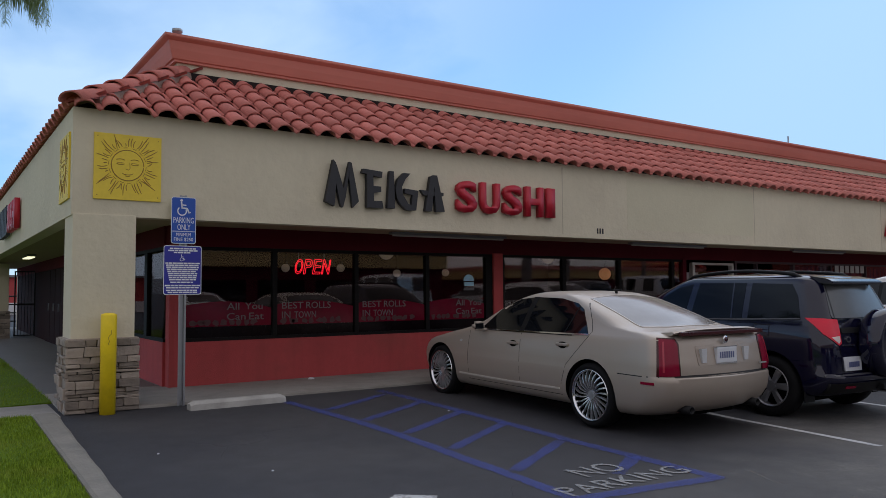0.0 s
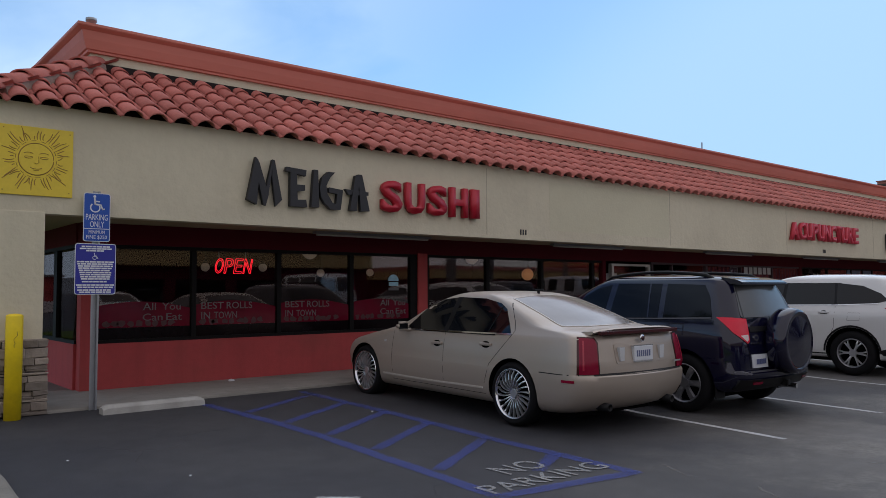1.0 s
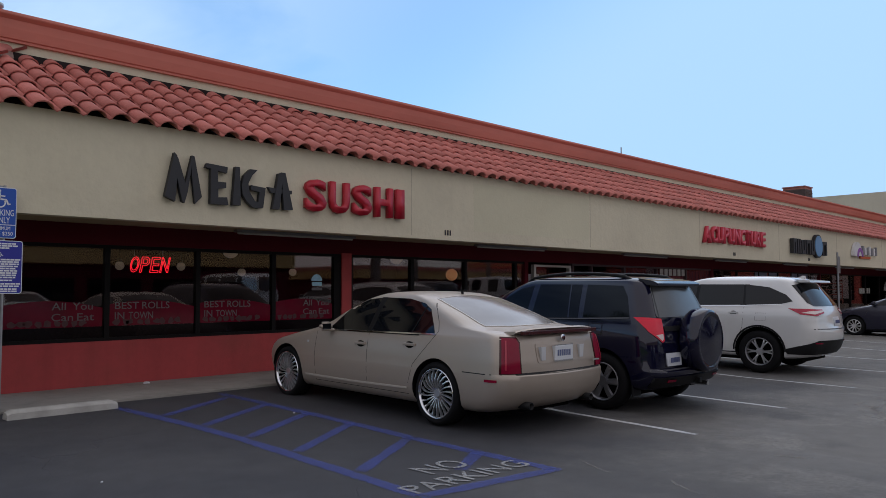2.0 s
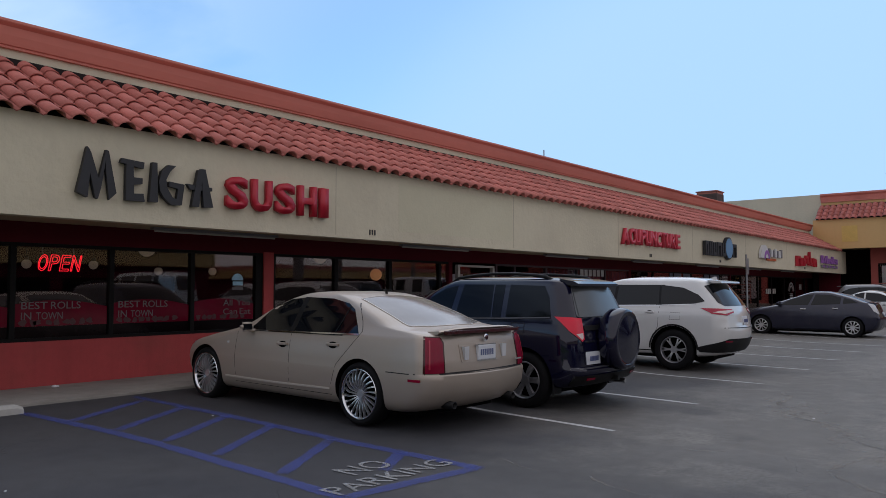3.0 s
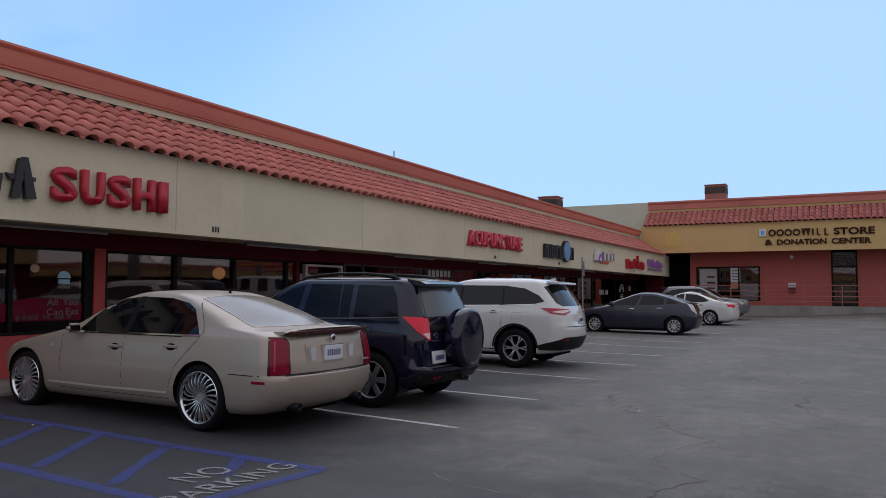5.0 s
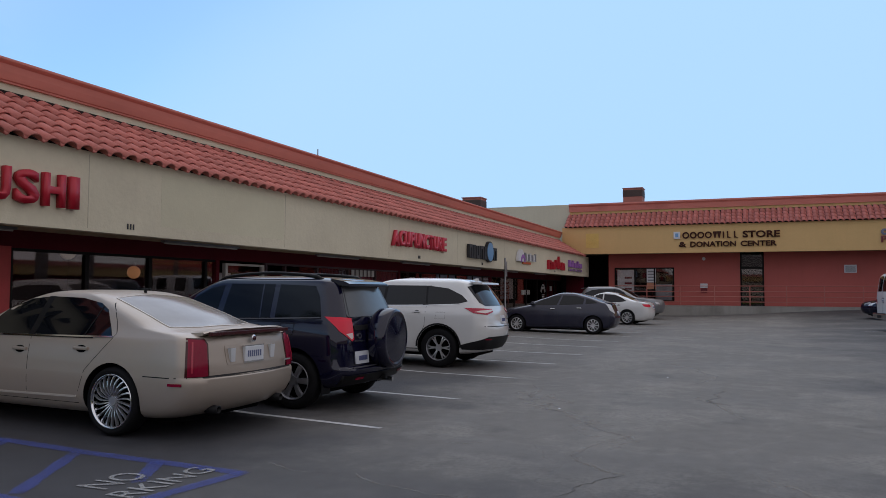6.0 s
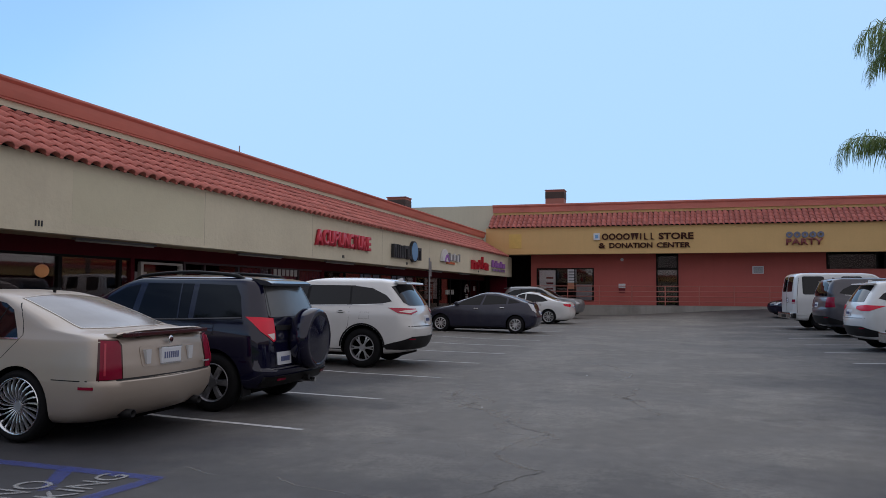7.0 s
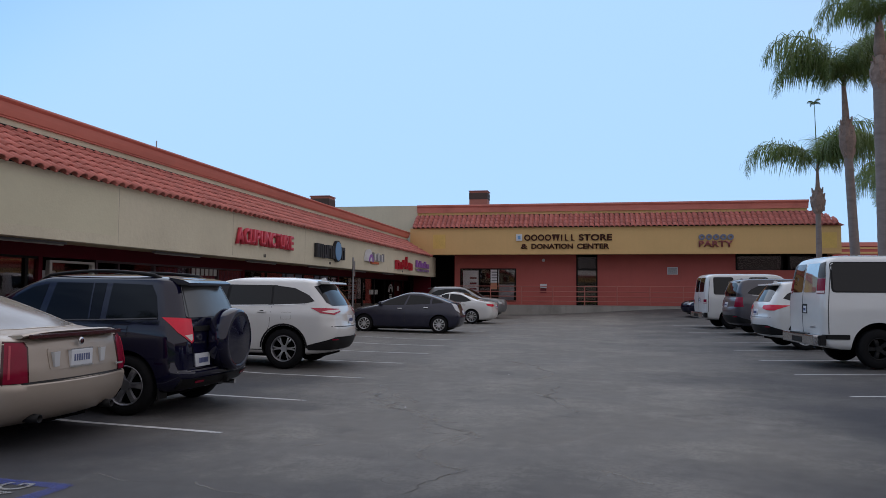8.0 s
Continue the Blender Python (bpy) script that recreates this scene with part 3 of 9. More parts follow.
def band(name, prof, material, label):
    """A profile of (set-back, z) run round the corner along both fronts, mitred at the corner."""
    bm = bmesh.new()
    rows = []
    for d, z in prof:
        rows.append([bm.verts.new((FX + d, BACK_Y, z)), bm.verts.new((FX + d, FY + d, z)), bm.verts.new((47.9, FY + d, z))])
    n = len(rows)
    for k in range(n):
        a, b = rows[k - 1], rows[k]
        for j in (0, 1):
            bm.faces.new((a[j], b[j], b[j + 1], a[j + 1]))
    bm.faces.new([r[0] for r in rows])
    bm.faces.new([r[2] for r in reversed(rows)])
    bmesh.ops.recalc_face_normals(bm, faces=bm.faces)
    return tagged(part(name, bm, material), label, "parapet", kind="structure")


band("parapet", [(1.60, 4.60), (1.60, 4.90), (1.80, 4.90), (1.80, 4.60)], STUCCO, "cream parapet band above the roof tiles")
band("coping", [(1.55, 4.885), (1.545, 4.915), (1.52, 4.925), (1.505, 4.96), (1.47, 5.05), (1.44, 5.16), (1.41, 5.178), (1.38, 5.20), (1.372, 5.212), (1.372, 5.245), (1.95, 5.245), (1.95, 4.89), (1.62, 4.885)], COPING, "coral red painted parapet coping")
# dark strip drawn in place of the shadow under the parapet
band("flashing", [(1.57, 4.56), (1.57, 4.755), (1.598, 4.755), (1.598, 4.56)], ROOF_DECK, "dark strip for the shadow between tiles and parapet")
band("roof_deck", [(0.03, 3.66), (0.03, 3.705), (RIDGE, RIDGE_Z - 0.06), (RIDGE, RIDGE_Z - 0.12)], ROOF_DECK, "dark felt under the roof tiles")


# ---- roof tiles ----
def tile_rows():
    """One barrel tile: x across, y up the slope, z out of it."""
    w, ln = 0.31, 0.47
    prof = []
    for k in range(9):
        a = math.pi * k / 8
        prof.append((-0.118 * math.cos(a), 0.086 * math.sin(a)))
    prof += [(0.155, -0.020), (0.192, 0.004)]
    verts, faces = [], []
    for j, (y, taper, lift) in enumerate(((0.0, 1.0, 0.030), (ln, 0.86, 0.004))):
        for x, z in prof:
            verts.append((x * taper, y, z * taper + lift))
        for x, z in prof:
            verts.append((x * taper, y, z * taper + lift - 0.016))
    m = len(prof)
    for k in range(m - 1):
        faces.append((k, k + 1, 2 * m + k + 1, 2 * m + k))
        faces.append((m + k + 1, m + k, 3 * m + k, 3 * m + k + 1))
        faces.append((k + 1, k, m + k, m + k + 1))
    return verts, faces, w


TV, TF, TW = tile_rows()
TILE_MESH = bpy.data.meshes.new("tile")
TILE_MESH.from_pydata(TV, [], TF)
TILE_MESH.materials.append(TILE)
for poly in TILE_MESH.polygons:
    poly.use_smooth = poly.index % 3 != 2
COURSE = 0.372


def roof_frame(origin, along, back, rise):
    """Axes of a roof slope: along the eave, up the slope, out of it."""
    ax = Vector(along).normalized()
    up = (Vector(back).normalized() + Vector((0, 0, rise))).normalized()
    out = ax.cross(up)
    m = Matrix((ax, up, out)).transposed().to_4x4()
    m.translation = origin
    return m


def lay_tiles(name, m, n_cols, n_rows, keep, near, label, jitter=0.006):
    """Courses of tiles on a slope. keep(u, v): whether the slope is there. near: the columns whose tiles are pieces of their own."""
    rnd = random.Random(11)
    roof = thing(name, m, label, "tiled roof", kind="structure")
    verts, faces = [], []
    for c in range(n_cols):
        for r in range(n_rows):
            u, v = (c + 0.5) * TW, r * COURSE
            if not keep(u, v):
                continue
            q = Matrix.Translation((u + rnd.uniform(-jitter, jitter), v + rnd.uniform(-jitter, jitter), rnd.uniform(0, 0.006))) @ pose(
                0, 0, 0, rnd.uniform(-0.6, 0.6), rnd.uniform(-1.2, 1.2), rnd.uniform(-0.7, 0.7))
            if near[0] <= c < near[1]:
                ob = new("tile", TILE_MESH)
                ob.parent = roof
                ob.matrix_basis = q
            else:
                base = len(verts)
                verts += [tuple(q @ Vector(p)) for p in TV]
                faces += [tuple(base + k for k in f) for f in TF]
    if verts:
        me = bpy.data.meshes.new("tiles")
        me.from_pydata(verts, [], faces)
        me.materials.append(TILE)
        me.polygons.foreach_set("use_smooth", [k % 3 != 2 for k in range(len(faces))])
        ob = new("tiles", me)
        ob.parent = roof
        tagged(ob, "far courses of clay tiles", kind="stuff")
    return roof


RISE = (RIDGE_Z - EAVE_Z) / (RIDGE + 0.14)
SLOPE = math.hypot(1, RISE)


def build_main_tiles():
    e = -0.14
    m = roof_frame((FX - 0.04, FY + e, EAVE_Z - 0.02), (1, 0, 0), (0, 1, 0), RISE)
    lay_tiles("roof", m, int((47.75 - FX) / TW), 6, lambda u, v: u > v / SLOPE + 0.10 and u < 46.6, (0, 52), "red clay barrel tile roof above the cream fascia")
    m = roof_frame((FX - 0.05, BACK_Y, EAVE_Z + 0.03), (0, -1, 0), (1, 0, 0), RISE)
    span = BACK_Y - FY - e
    lay_tiles("roof", m, int(span / TW), 6, lambda u, v: u < span - v / SLOPE - 0.12, (58, 78), "red clay barrel tile roof over the side passage")
    # hip caps, one lapping the other up the corner, bedded in mortar
    hip = thing("hip_ridge", pose(FX - 0.02, FY + e + 0.06, EAVE_Z + 0.03), "row of clay hip tiles up the roof corner", "hip tiles", kind="structure")
    top = Vector((RIDGE + 0.03, RIDGE + 0.06, RIDGE_Z - EAVE_Z))
    up = top.normalized()
    side = up.cross(Vector((0, 0, 1))).normalized()
    rot = Matrix((side, up, side.cross(up))).transposed().to_4x4()
    bm = bmesh.new()
    rows = []
    for y, g, lift in ((0.0, 1.0, 0.034), (0.50, 0.88, 0.0)):
        rim = [(-0.165 * g * math.cos(a), 0.115 * g * math.sin(a) + lift) for a in np.linspace(0, math.pi, 13)]
        rows.append([bm.verts.new((x, y, z)) for x, z in rim])
        rows.append([bm.verts.new((x * 0.88, y, z - 0.016)) for x, z in rim])
    o0, i0, o1, i1 = rows
    for k in range(12):
        bm.faces.new((o0[k], o0[k + 1], o1[k + 1], o1[k]))
        bm.faces.new((i0[k + 1], i0[k], i1[k], i1[k + 1]))
        bm.faces.new((o0[k + 1], o0[k], i0[k], i0[k + 1]))
    for f in bm.faces:
        f.smooth = len({round(v.co.y, 2) for v in f.verts}) > 1
    cap = bpy.data.meshes.new("hip_tile")
    bm.to_mesh(cap)
    cap.materials.append(TILE)
    length = top.length
    for k in range(6):
        q = rot.copy()
        q.translation = up * (k * length / 6.2 - 0.02) + Vector((0, 0, 0.02))
        ob = new("hip_tile", cap)
        ob.parent = hip
        ob.matrix_basis = q
    bed = prism([(-0.15, -0.10), (-0.13, 0.045), (0.0, 0.10), (0.13, 0.045), (0.15, -0.10)], "y", 0.34, length - 0.05)
    part("mortar", bed, mat("tile_mortar", (0.30, 0.22, 0.18), 0.9, vary=0.3, scale=8, fine=40, bump=0.5, bump_scale=50), hip, "rough mortar bed", m=rot @ pose(0, 0, 0.02))


build_main_tiles()


# ---- shop fronts ----
def pane(x0, x1, z0, z1, y, parent):
    ob = part("pane", box(x0, x1, y - 0.004, y + 0.004, z0, z1), PANE, parent)
    return ob


def shop_front(n, x0, x1, bars, z0, z1, frame_mat, label, dado=RED_WALL, thick=0.05):
    """Glazing between uprights, over a low wall."""
    win = thing("window_%d" % n, pose(0, WY, 0), label, "shop window", kind="structure")
    w = part("window_frame", add_box(add_box(bmesh.new(), x0, x1, -0.03, 0.06, z0, z0 + 0.05), x0, x1, -0.03, 0.06, z1 - 0.05, z1), frame_mat, win)
    for b, width in bars:
        part("mullion", box(b - width / 2, b + width / 2, -0.035, 0.065, z0 + 0.05, z1 - 0.05), frame_mat, win)
    edges = [x0] + [b for b, _ in bars] + [x1]
    for a, b in zip(edges[:-1], edges[1:]):
        if b - a > 0.2:
            pane(a, b, z0 + 0.04, z1 - 0.04, 0.01, win)
    if z0 > 0.3:
        tagged(part("wall_dado", box(x0, x1, WY - 0.04, WY + 0.14, 0.0, z0), dado), "low red painted wall under the shop windows", "low wall", kind="structure")
    return win


Z0, Z1 = 0.765, 2.17
FRAME_GREY = mat("dull_maroon_frame", (0.06, 0.035, 0.045), 0.45, metal=0.2, vary=0.1, scale=3, fine=40)
shop_front(1, 3.05, 8.80, [(3.08, 0.06), (4.51, 0.075), (5.94, 0.075), (7.35, 0.075), (8.72, 0.16)], Z0, Z1, FRAME_DARK,
           "dark-framed restaurant windows with red lettered film")
shop_front(2, 9.02, 14.25, [(9.06, 0.06), (10.62, 0.09), (12.22, 0.09), (13.93, 0.09)], Z0, Z1, FRAME_DARK,
           "dark-framed shop windows beside the red post")
tagged(part("post", box(8.80, 9.02, WY - 0.07, WY + 0.15, 0, Z1 + 0.02), RED_WALL), "red painted post between shop windows", "post", kind="structure")
tagged(part("post", box(WX, 3.05, WY - 0.05, WY + 0.15, 0, Z1 + 0.02), RED_WALL), "red painted corner post of the restaurant", "post", kind="structure")
shop_front(3, 16.2, 24.0, [(16.24, 0.08), (17.1, 0.06), (18.7, 0.10), (20.5, 0.06), (22.3, 0.06)], 0.14, Z1, FRAME_GREY,
           "pale-framed shop door and windows")
shop_front(9, 14.62, 16.15, [(14.66, 0.08), (16.11, 0.08)], 0.16, Z1 - 0.06, FRAME_LIGHT, "pale-framed glass shop door")
shop_front(4, 24.1, 34.0, [(24.14, 0.08), (26.0, 0.07), (27.8, 0.07), (29.6, 0.07), (31.6, 0.07)], 0.14, Z1, FRAME_DARK, "dark shop windows with notices")
shop_front(5, 34.1, 48.9, [(34.14, 0.08), (36.4, 0.10), (38.0, 0.10), (40.2, 0.10), (42.4, 0.10), (44.5, 0.10), (46.5, 0.10)], 0.14, Z1, FRAME_DARK, "dark shop doors and windows")
tagged(part("wall_header", box(WX, END_X - 0.1, WY - 0.03, WY + 0.16, Z1 + 0.001, SOFF + 0.12), DARK_RED), "dark red band above the shop windows", "header", kind="structure")


# red deepened so that the passage's shade sits in the colour
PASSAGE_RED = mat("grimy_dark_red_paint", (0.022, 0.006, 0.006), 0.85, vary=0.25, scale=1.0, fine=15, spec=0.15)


def build_side_wall():
    tagged(part("wall_dado", box(WX - 0.04, WX + 0.14, WY + 0.15, 13.9, 0, Z0), RED_WALL), "low red wall of the side passage", "low wall", kind="structure")
    win = thing("window_6", pose(WX, 0, 0), "dark-framed side window of the restaurant", "shop window", kind="structure")
    part("window_frame", add_box(add_box(bmesh.new(), -0.03, 0.06, WY + 0.15, 13.9, Z0, Z0 + 0.05), -0.03, 0.06, WY + 0.15, 13.9, Z1 - 0.05, Z1), FRAME_DARK, win)
    for y in (12.68, 13.86):
        part("mullion", box(-0.04, 0.07, y - 0.09, y + 0.09, Z0 + 0.05, Z1 - 0.05), FRAME_DARK, win)
    for a, b in ((WY + 0.15, 12.6), (12.76, 13.8)):
        part("pane", box(-0.004, 0.004, a, b, Z0 + 0.04, Z1 - 0.04), SIDE_PANE, win)
    tagged(part("wall_header", box(WX - 0.03, WX + 0.16, WY + 0.16, BACK_Y, Z1 + 0.001, SOFF + 0.12), DARK_RED), "dark red band above the side windows", "header", kind="structure")
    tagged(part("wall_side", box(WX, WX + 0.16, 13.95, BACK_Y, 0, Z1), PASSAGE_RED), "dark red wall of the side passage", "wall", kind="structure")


build_side_wall()


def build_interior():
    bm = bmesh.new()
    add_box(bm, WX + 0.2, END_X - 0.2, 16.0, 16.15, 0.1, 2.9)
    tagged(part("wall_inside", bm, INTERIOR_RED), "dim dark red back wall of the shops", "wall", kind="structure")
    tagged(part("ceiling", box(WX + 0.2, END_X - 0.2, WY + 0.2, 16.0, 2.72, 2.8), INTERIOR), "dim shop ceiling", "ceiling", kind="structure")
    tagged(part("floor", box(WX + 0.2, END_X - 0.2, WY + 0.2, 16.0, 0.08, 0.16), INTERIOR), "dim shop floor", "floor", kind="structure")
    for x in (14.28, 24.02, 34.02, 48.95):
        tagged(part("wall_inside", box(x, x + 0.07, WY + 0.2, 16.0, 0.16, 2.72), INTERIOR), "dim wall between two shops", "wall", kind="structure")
        tagged(part("post", box(x - 0.02, x + 0.10, WY - 0.05, WY + 0.18, 0, Z1), DARK_RED), "dark red post between shops", "post", kind="structure")


build_interior()


# ---- corner pillars ----
def build_pillar(x, y, w, d, seed, label):
    p = thing("pillar", pose(x, y, SLAB - 0.03), label, "pillar", kind="structure")
    part("shaft", box(0, w, 0, d, 0.0, F0 - SLAB + 0.05, 0.012), STUCCO, p)
    part("core", box(-0.03, w + 0.03, -0.03, d + 0.03, 0.0, 0.84), MORTAR, p)
    rnd = random.Random(seed)
    hgt = 0.85
    for side, length in ((0, w), (1, d)):
        z = 0.0
        while z < hgt - 0.03:
            h = min(rnd.choice((0.035, 0.05, 0.055, 0.075, 0.10, 0.12)), hgt - z)
            if hgt - z - h < 0.045:
                h = hgt - z
            u = -0.055
            end = length + 0.055
            while u < end - 0.02:
                ln = rnd.uniform(0.09, 0.30)
                if end - u - ln < 0.1:
                    ln = end - u
                o = rnd.uniform(0.015, 0.055)
                g = 0.003
                bm = bmesh.new()
                if side == 0:
                    add_box(bm, u + g, u + ln - g, -0.03 - o, -0.02, z + g, z + h - g)
                else:
                    add_box(bm, -0.03 - o, -0.02, u + g, u + ln - g, z + g, z + h - g)
                for v in bm.verts:
                    v.co += Vector((rnd.uniform(-1, 1), rnd.uniform(-1, 1), rnd.uniform(-1, 1))) * 0.009
                bmesh.ops.bevel(bm, geom=bm.edges[:], offset=0.006, segments=1, affect="EDGES")
                part("stone", bm, STONE, p)
                u += ln
            z += h
    part("cap", box(-0.045, w + 0.045, -0.045, d + 0.045, 0.842, 0.862, 0.006), STONE, p)
    return p


build_pillar(1.385, 9.80, 0.705, 0.62, 3, "cream stucco corner pillar with a stacked stone base")
build_pillar(1.385, 27.2, 0.705, 0.62, 5, "cream stucco passage pillar with a stacked stone base")


def build_far_end():
    """The blind end of the row, under the far wing."""
    tagged(part("wall_end", box(END_X - 0.2, END_X, FY + 0.3, BACK_Y, 0.0, 4.7), DARK_RED), "dark red end wall of the shop row", "wall", kind="structure")
    tagged(part("wall_back", box(WX, END_X, BACK_Y, BACK_Y + 0.2, 0.0, 4.9), STUCCO), "cream back wall of the shop row", "wall", kind="structure")


build_far_end()

# ---- the far wing, across the end of the lot ----
GX, GW = 47.75, 49.5
G_R, G_L = -14.45, 30.0
GF0, GF1 = 3.82, 5.50
DECK = 0.66


def build_wing():
    tagged(part("wall_wing", box(GX, GX + 0.25, G_R, 10.2, GF0, GF1), YELLOW_STUCCO), "ochre stucco fascia of the far wing", "fascia", kind="structure")
    tagged(part("wall_wing", box(GX, GX + 0.25, 10.2, 11.2, GF0, GF1), YELLOW_STUCCO), "ochre stucco fascia end", "fascia", kind="structure")
    tagged(part("wall_wing", box(GX + 0.25, GX + 9, G_R, G_R + 0.25, GF0, GF1), YELLOW_STUCCO), "ochre stucco return of the far wing", "fascia", kind="structure")
    tagged(part("ceiling", box(GX + 0.25, GW, G_R + 0.25, 11.0, GF0 + 0.06, GF0 + 0.16), SOFFIT), "dim soffit of the far wing", "soffit", kind="structure")
    tagged(part("wall_parapet", box(GX + 1.25, GX + 1.45, 11.0, 19.5, 4.6, 7.12), STUCCO), "cream side parapet of the far wing", "wall", kind="structure")
    tagged(part("ceiling", box(GW + 0.001, GW + 1.7, 8.5, 11.4, GF0 + 0.06, GF0 + 0.16), SOFFIT), "dim soffit of the recess", "soffit", kind="structure")
    # red wall with its openings
    y_edges = [(-8.95, -0.60), (0.73, 4.56), (8.22, 8.60)]
    for a, b in y_edges:
        tagged(part("wall_east", box(GW, GW + 0.2, a, b, 0.0, GF0 + 0.1), WING_RED), "terracotta painted shop wall", "wall", kind="structure")
    tagged(part("wall_east", box(GW, GW + 0.2, 4.56, 8.22, 0.0, 0.86), WING_RED), "terracotta wall under the window", "wall", kind="structure")
    tagged(part("wall_east", box(GW, GW + 0.2, 4.56, 8.22, 3.00, GF0 + 0.1), WING_RED), "terracotta wall over the window", "wall", kind="structure")
    tagged(part("wall_east", box(GW + 1.5, GW + 1.7, 8.60, 11.3, 0.0, GF0 + 0.1), INTERIOR), "recess between the two rows, its shade painted near-black", "wall", kind="structure")
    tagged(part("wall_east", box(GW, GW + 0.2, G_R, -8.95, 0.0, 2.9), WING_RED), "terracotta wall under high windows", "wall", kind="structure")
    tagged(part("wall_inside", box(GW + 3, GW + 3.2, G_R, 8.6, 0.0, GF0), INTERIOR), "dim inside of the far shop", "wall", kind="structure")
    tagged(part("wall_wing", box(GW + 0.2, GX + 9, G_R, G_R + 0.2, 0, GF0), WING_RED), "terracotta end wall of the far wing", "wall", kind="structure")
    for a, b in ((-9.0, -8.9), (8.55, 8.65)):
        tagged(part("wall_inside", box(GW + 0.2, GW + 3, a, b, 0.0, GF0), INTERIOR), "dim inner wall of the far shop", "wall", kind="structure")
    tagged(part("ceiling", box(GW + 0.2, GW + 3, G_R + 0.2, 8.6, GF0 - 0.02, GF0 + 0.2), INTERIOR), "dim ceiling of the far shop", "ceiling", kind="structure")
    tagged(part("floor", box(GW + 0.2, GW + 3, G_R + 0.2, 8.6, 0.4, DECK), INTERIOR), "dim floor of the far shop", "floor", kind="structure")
    tagged(part("wall_inside", box(GX + 0.3, GX + 9, 11.25, 11.35, 0.0, GF0 + 0.4), INTERIOR), "wall of the recess, its shade painted near-black", "wall", kind="structure")
    win = thing("window_7", pose(GW, 0, 0), "dark-framed display window of the far shop", "shop window", kind="structure")
    part("window_frame", add_box(add_box(bmesh.new(), -0.03, 0.08, 4.56, 8.22, 0.86, 0.94), -0.03, 0.08, 4.56, 8.22, 2.92, 3.0), FRAME_DARK, win)
    for y in (4.60, 5.75, 6.95, 8.18):
        part("mullion", box(-0.03, 0.08, y - 0.045, y + 0.045, 0.94, 2.92), FRAME_DARK, win)
    for a, b in ((4.62, 5.72), (5.78, 6.92), (6.98, 8.15)):
        part("pane", box(-0.012, 0.012, a, b, 0.94, 2.92), PANE, win)
    door = thing("door_1", pose(GW, 0, 0), "dark-framed glass shop door with a transom", "door", kind="structure")
    part("door_frame", add_box(add_box(add_box(bmesh.new(), -0.03, 0.1, -0.60, -0.50, DECK, GF0), -0.03, 0.1, 0.63, 0.73, DECK, GF0), -0.03, 0.1, -0.5, 0.63, 2.86, 3.0), FRAME_DARK, door)
    part("pane", box(-0.012, 0.012, -0.5, 0.63, DECK + 0.05, 2.86), PANE, door)
    part("pane", box(-0.012, 0.012, -0.5, 0.63, 3.0, GF0), SIDE_PANE, door)
    win = thing("window_8", pose(GW, 0, 0), "high dark windows of the party shop", "shop window", kind="structure")
    for y in (-8.98, -11.6, -12.0, G_R + 0.05):
        part("mullion", box(-0.03, 0.08, y - 0.06, y + 0.06, 2.9, GF0 + 0.05), FRAME_DARK, win)
    for a, b in ((-11.55, -9.0), (G_R + 0.1, -12.05)):
        part("pane", box(-0.012, 0.012, a, b, 2.9, GF0), SIDE_PANE, win)
    # roof tiles, parapet and coping
    e = -0.16
    rise = 0.98 / 1.36
    m = roof_frame((GX + e, 11.1, GF1 - 0.02), (0, -1, 0), (1, 0, 0), rise)
    span = 11.1 - G_R - e
    sl = math.hypot(1, rise)
    lay_tiles("roof", m, int(span / TW), 4, lambda u, v: u < span - v / sl - 0.1, (0, 72), "red clay tile roof of the far wing")
    deck = prism([(GX + 0.06, GF1 + 0.03), (GX + 1.3, GF1 + 0.95), (GX + 1.3, GF1 + 0.8), (GX + 0.06, GF1 - 0.05)], "y", G_R + 1.3, 11.05)
    tagged(part("roof_deck", deck, ROOF_DECK), "dark felt under the far tiles", "roof", kind="structure")
    bm = bmesh.new()
    pts = [(GX + e, G_R + e, GF1 - 0.04), (GX + 9, G_R + e, GF1 - 0.04), (GX + 9, G_R + 1.3, GF1 + 0.97), (GX + 1.3, G_R + 1.3, GF1 + 0.97)]
    bm.faces.new([bm.verts.new(p) for p in pts])
    f = bm.faces[:]
    tri = [bm.verts.new((GX + e, G_R + e, GF1 - 0.045)), bm.verts.new((GX + 1.3, G_R + 1.3, GF1 + 0.96)), bm.verts.new((GX + e, G_R + 1.3, GF1 - 0.045))]
    bm.faces.new(tri)
    bmesh.ops.solidify(bm, geom=bm.faces[:], thickness=0.05)
    tagged(part("roof_deck", bm, TILE), "tiled hip end of the far wing", "roof", kind="structure")
    top = box(GX + 1.2, GX + 1.35, G_R + 1.5, 11.0, GF1 + 0.95, GF1 + 1.2)
    tagged(part("parapet", top, YELLOW_STUCCO), "ochre parapet band of the far wing", "parapet", kind="structure")
    cop = prism([(GX + 1.12, 6.62), (GX + 1.12, 6.66), (GX + 1.06, 6.92), (GX + 1.0, 6.98), (GX + 0.96, 7.02), (GX + 0.96, 7.11), (GX + 1.6, 7.11), (GX + 1.6, 6.62)], "y", -13.0, 11.0)
    tagged(part("coping", cop, COPING), "coral red coping of the far wing", "parapet", kind="structure")
    tagged(part("roof", box(GX + 1.4, GX + 20, G_R + 1.5, 19.5, 6.55, 6.62), ROOF_DECK), "flat roof of the far wing", "roof", kind="structure")
    # raised walk with its ramp wall
    tagged(part("platform", box(GX + 0.2, GW + 1.5, -13.5, 10.8, -0.2, DECK), CONCRETE), "raised concrete walk of the far wing", "raised walk", kind="structure")


build_wing()


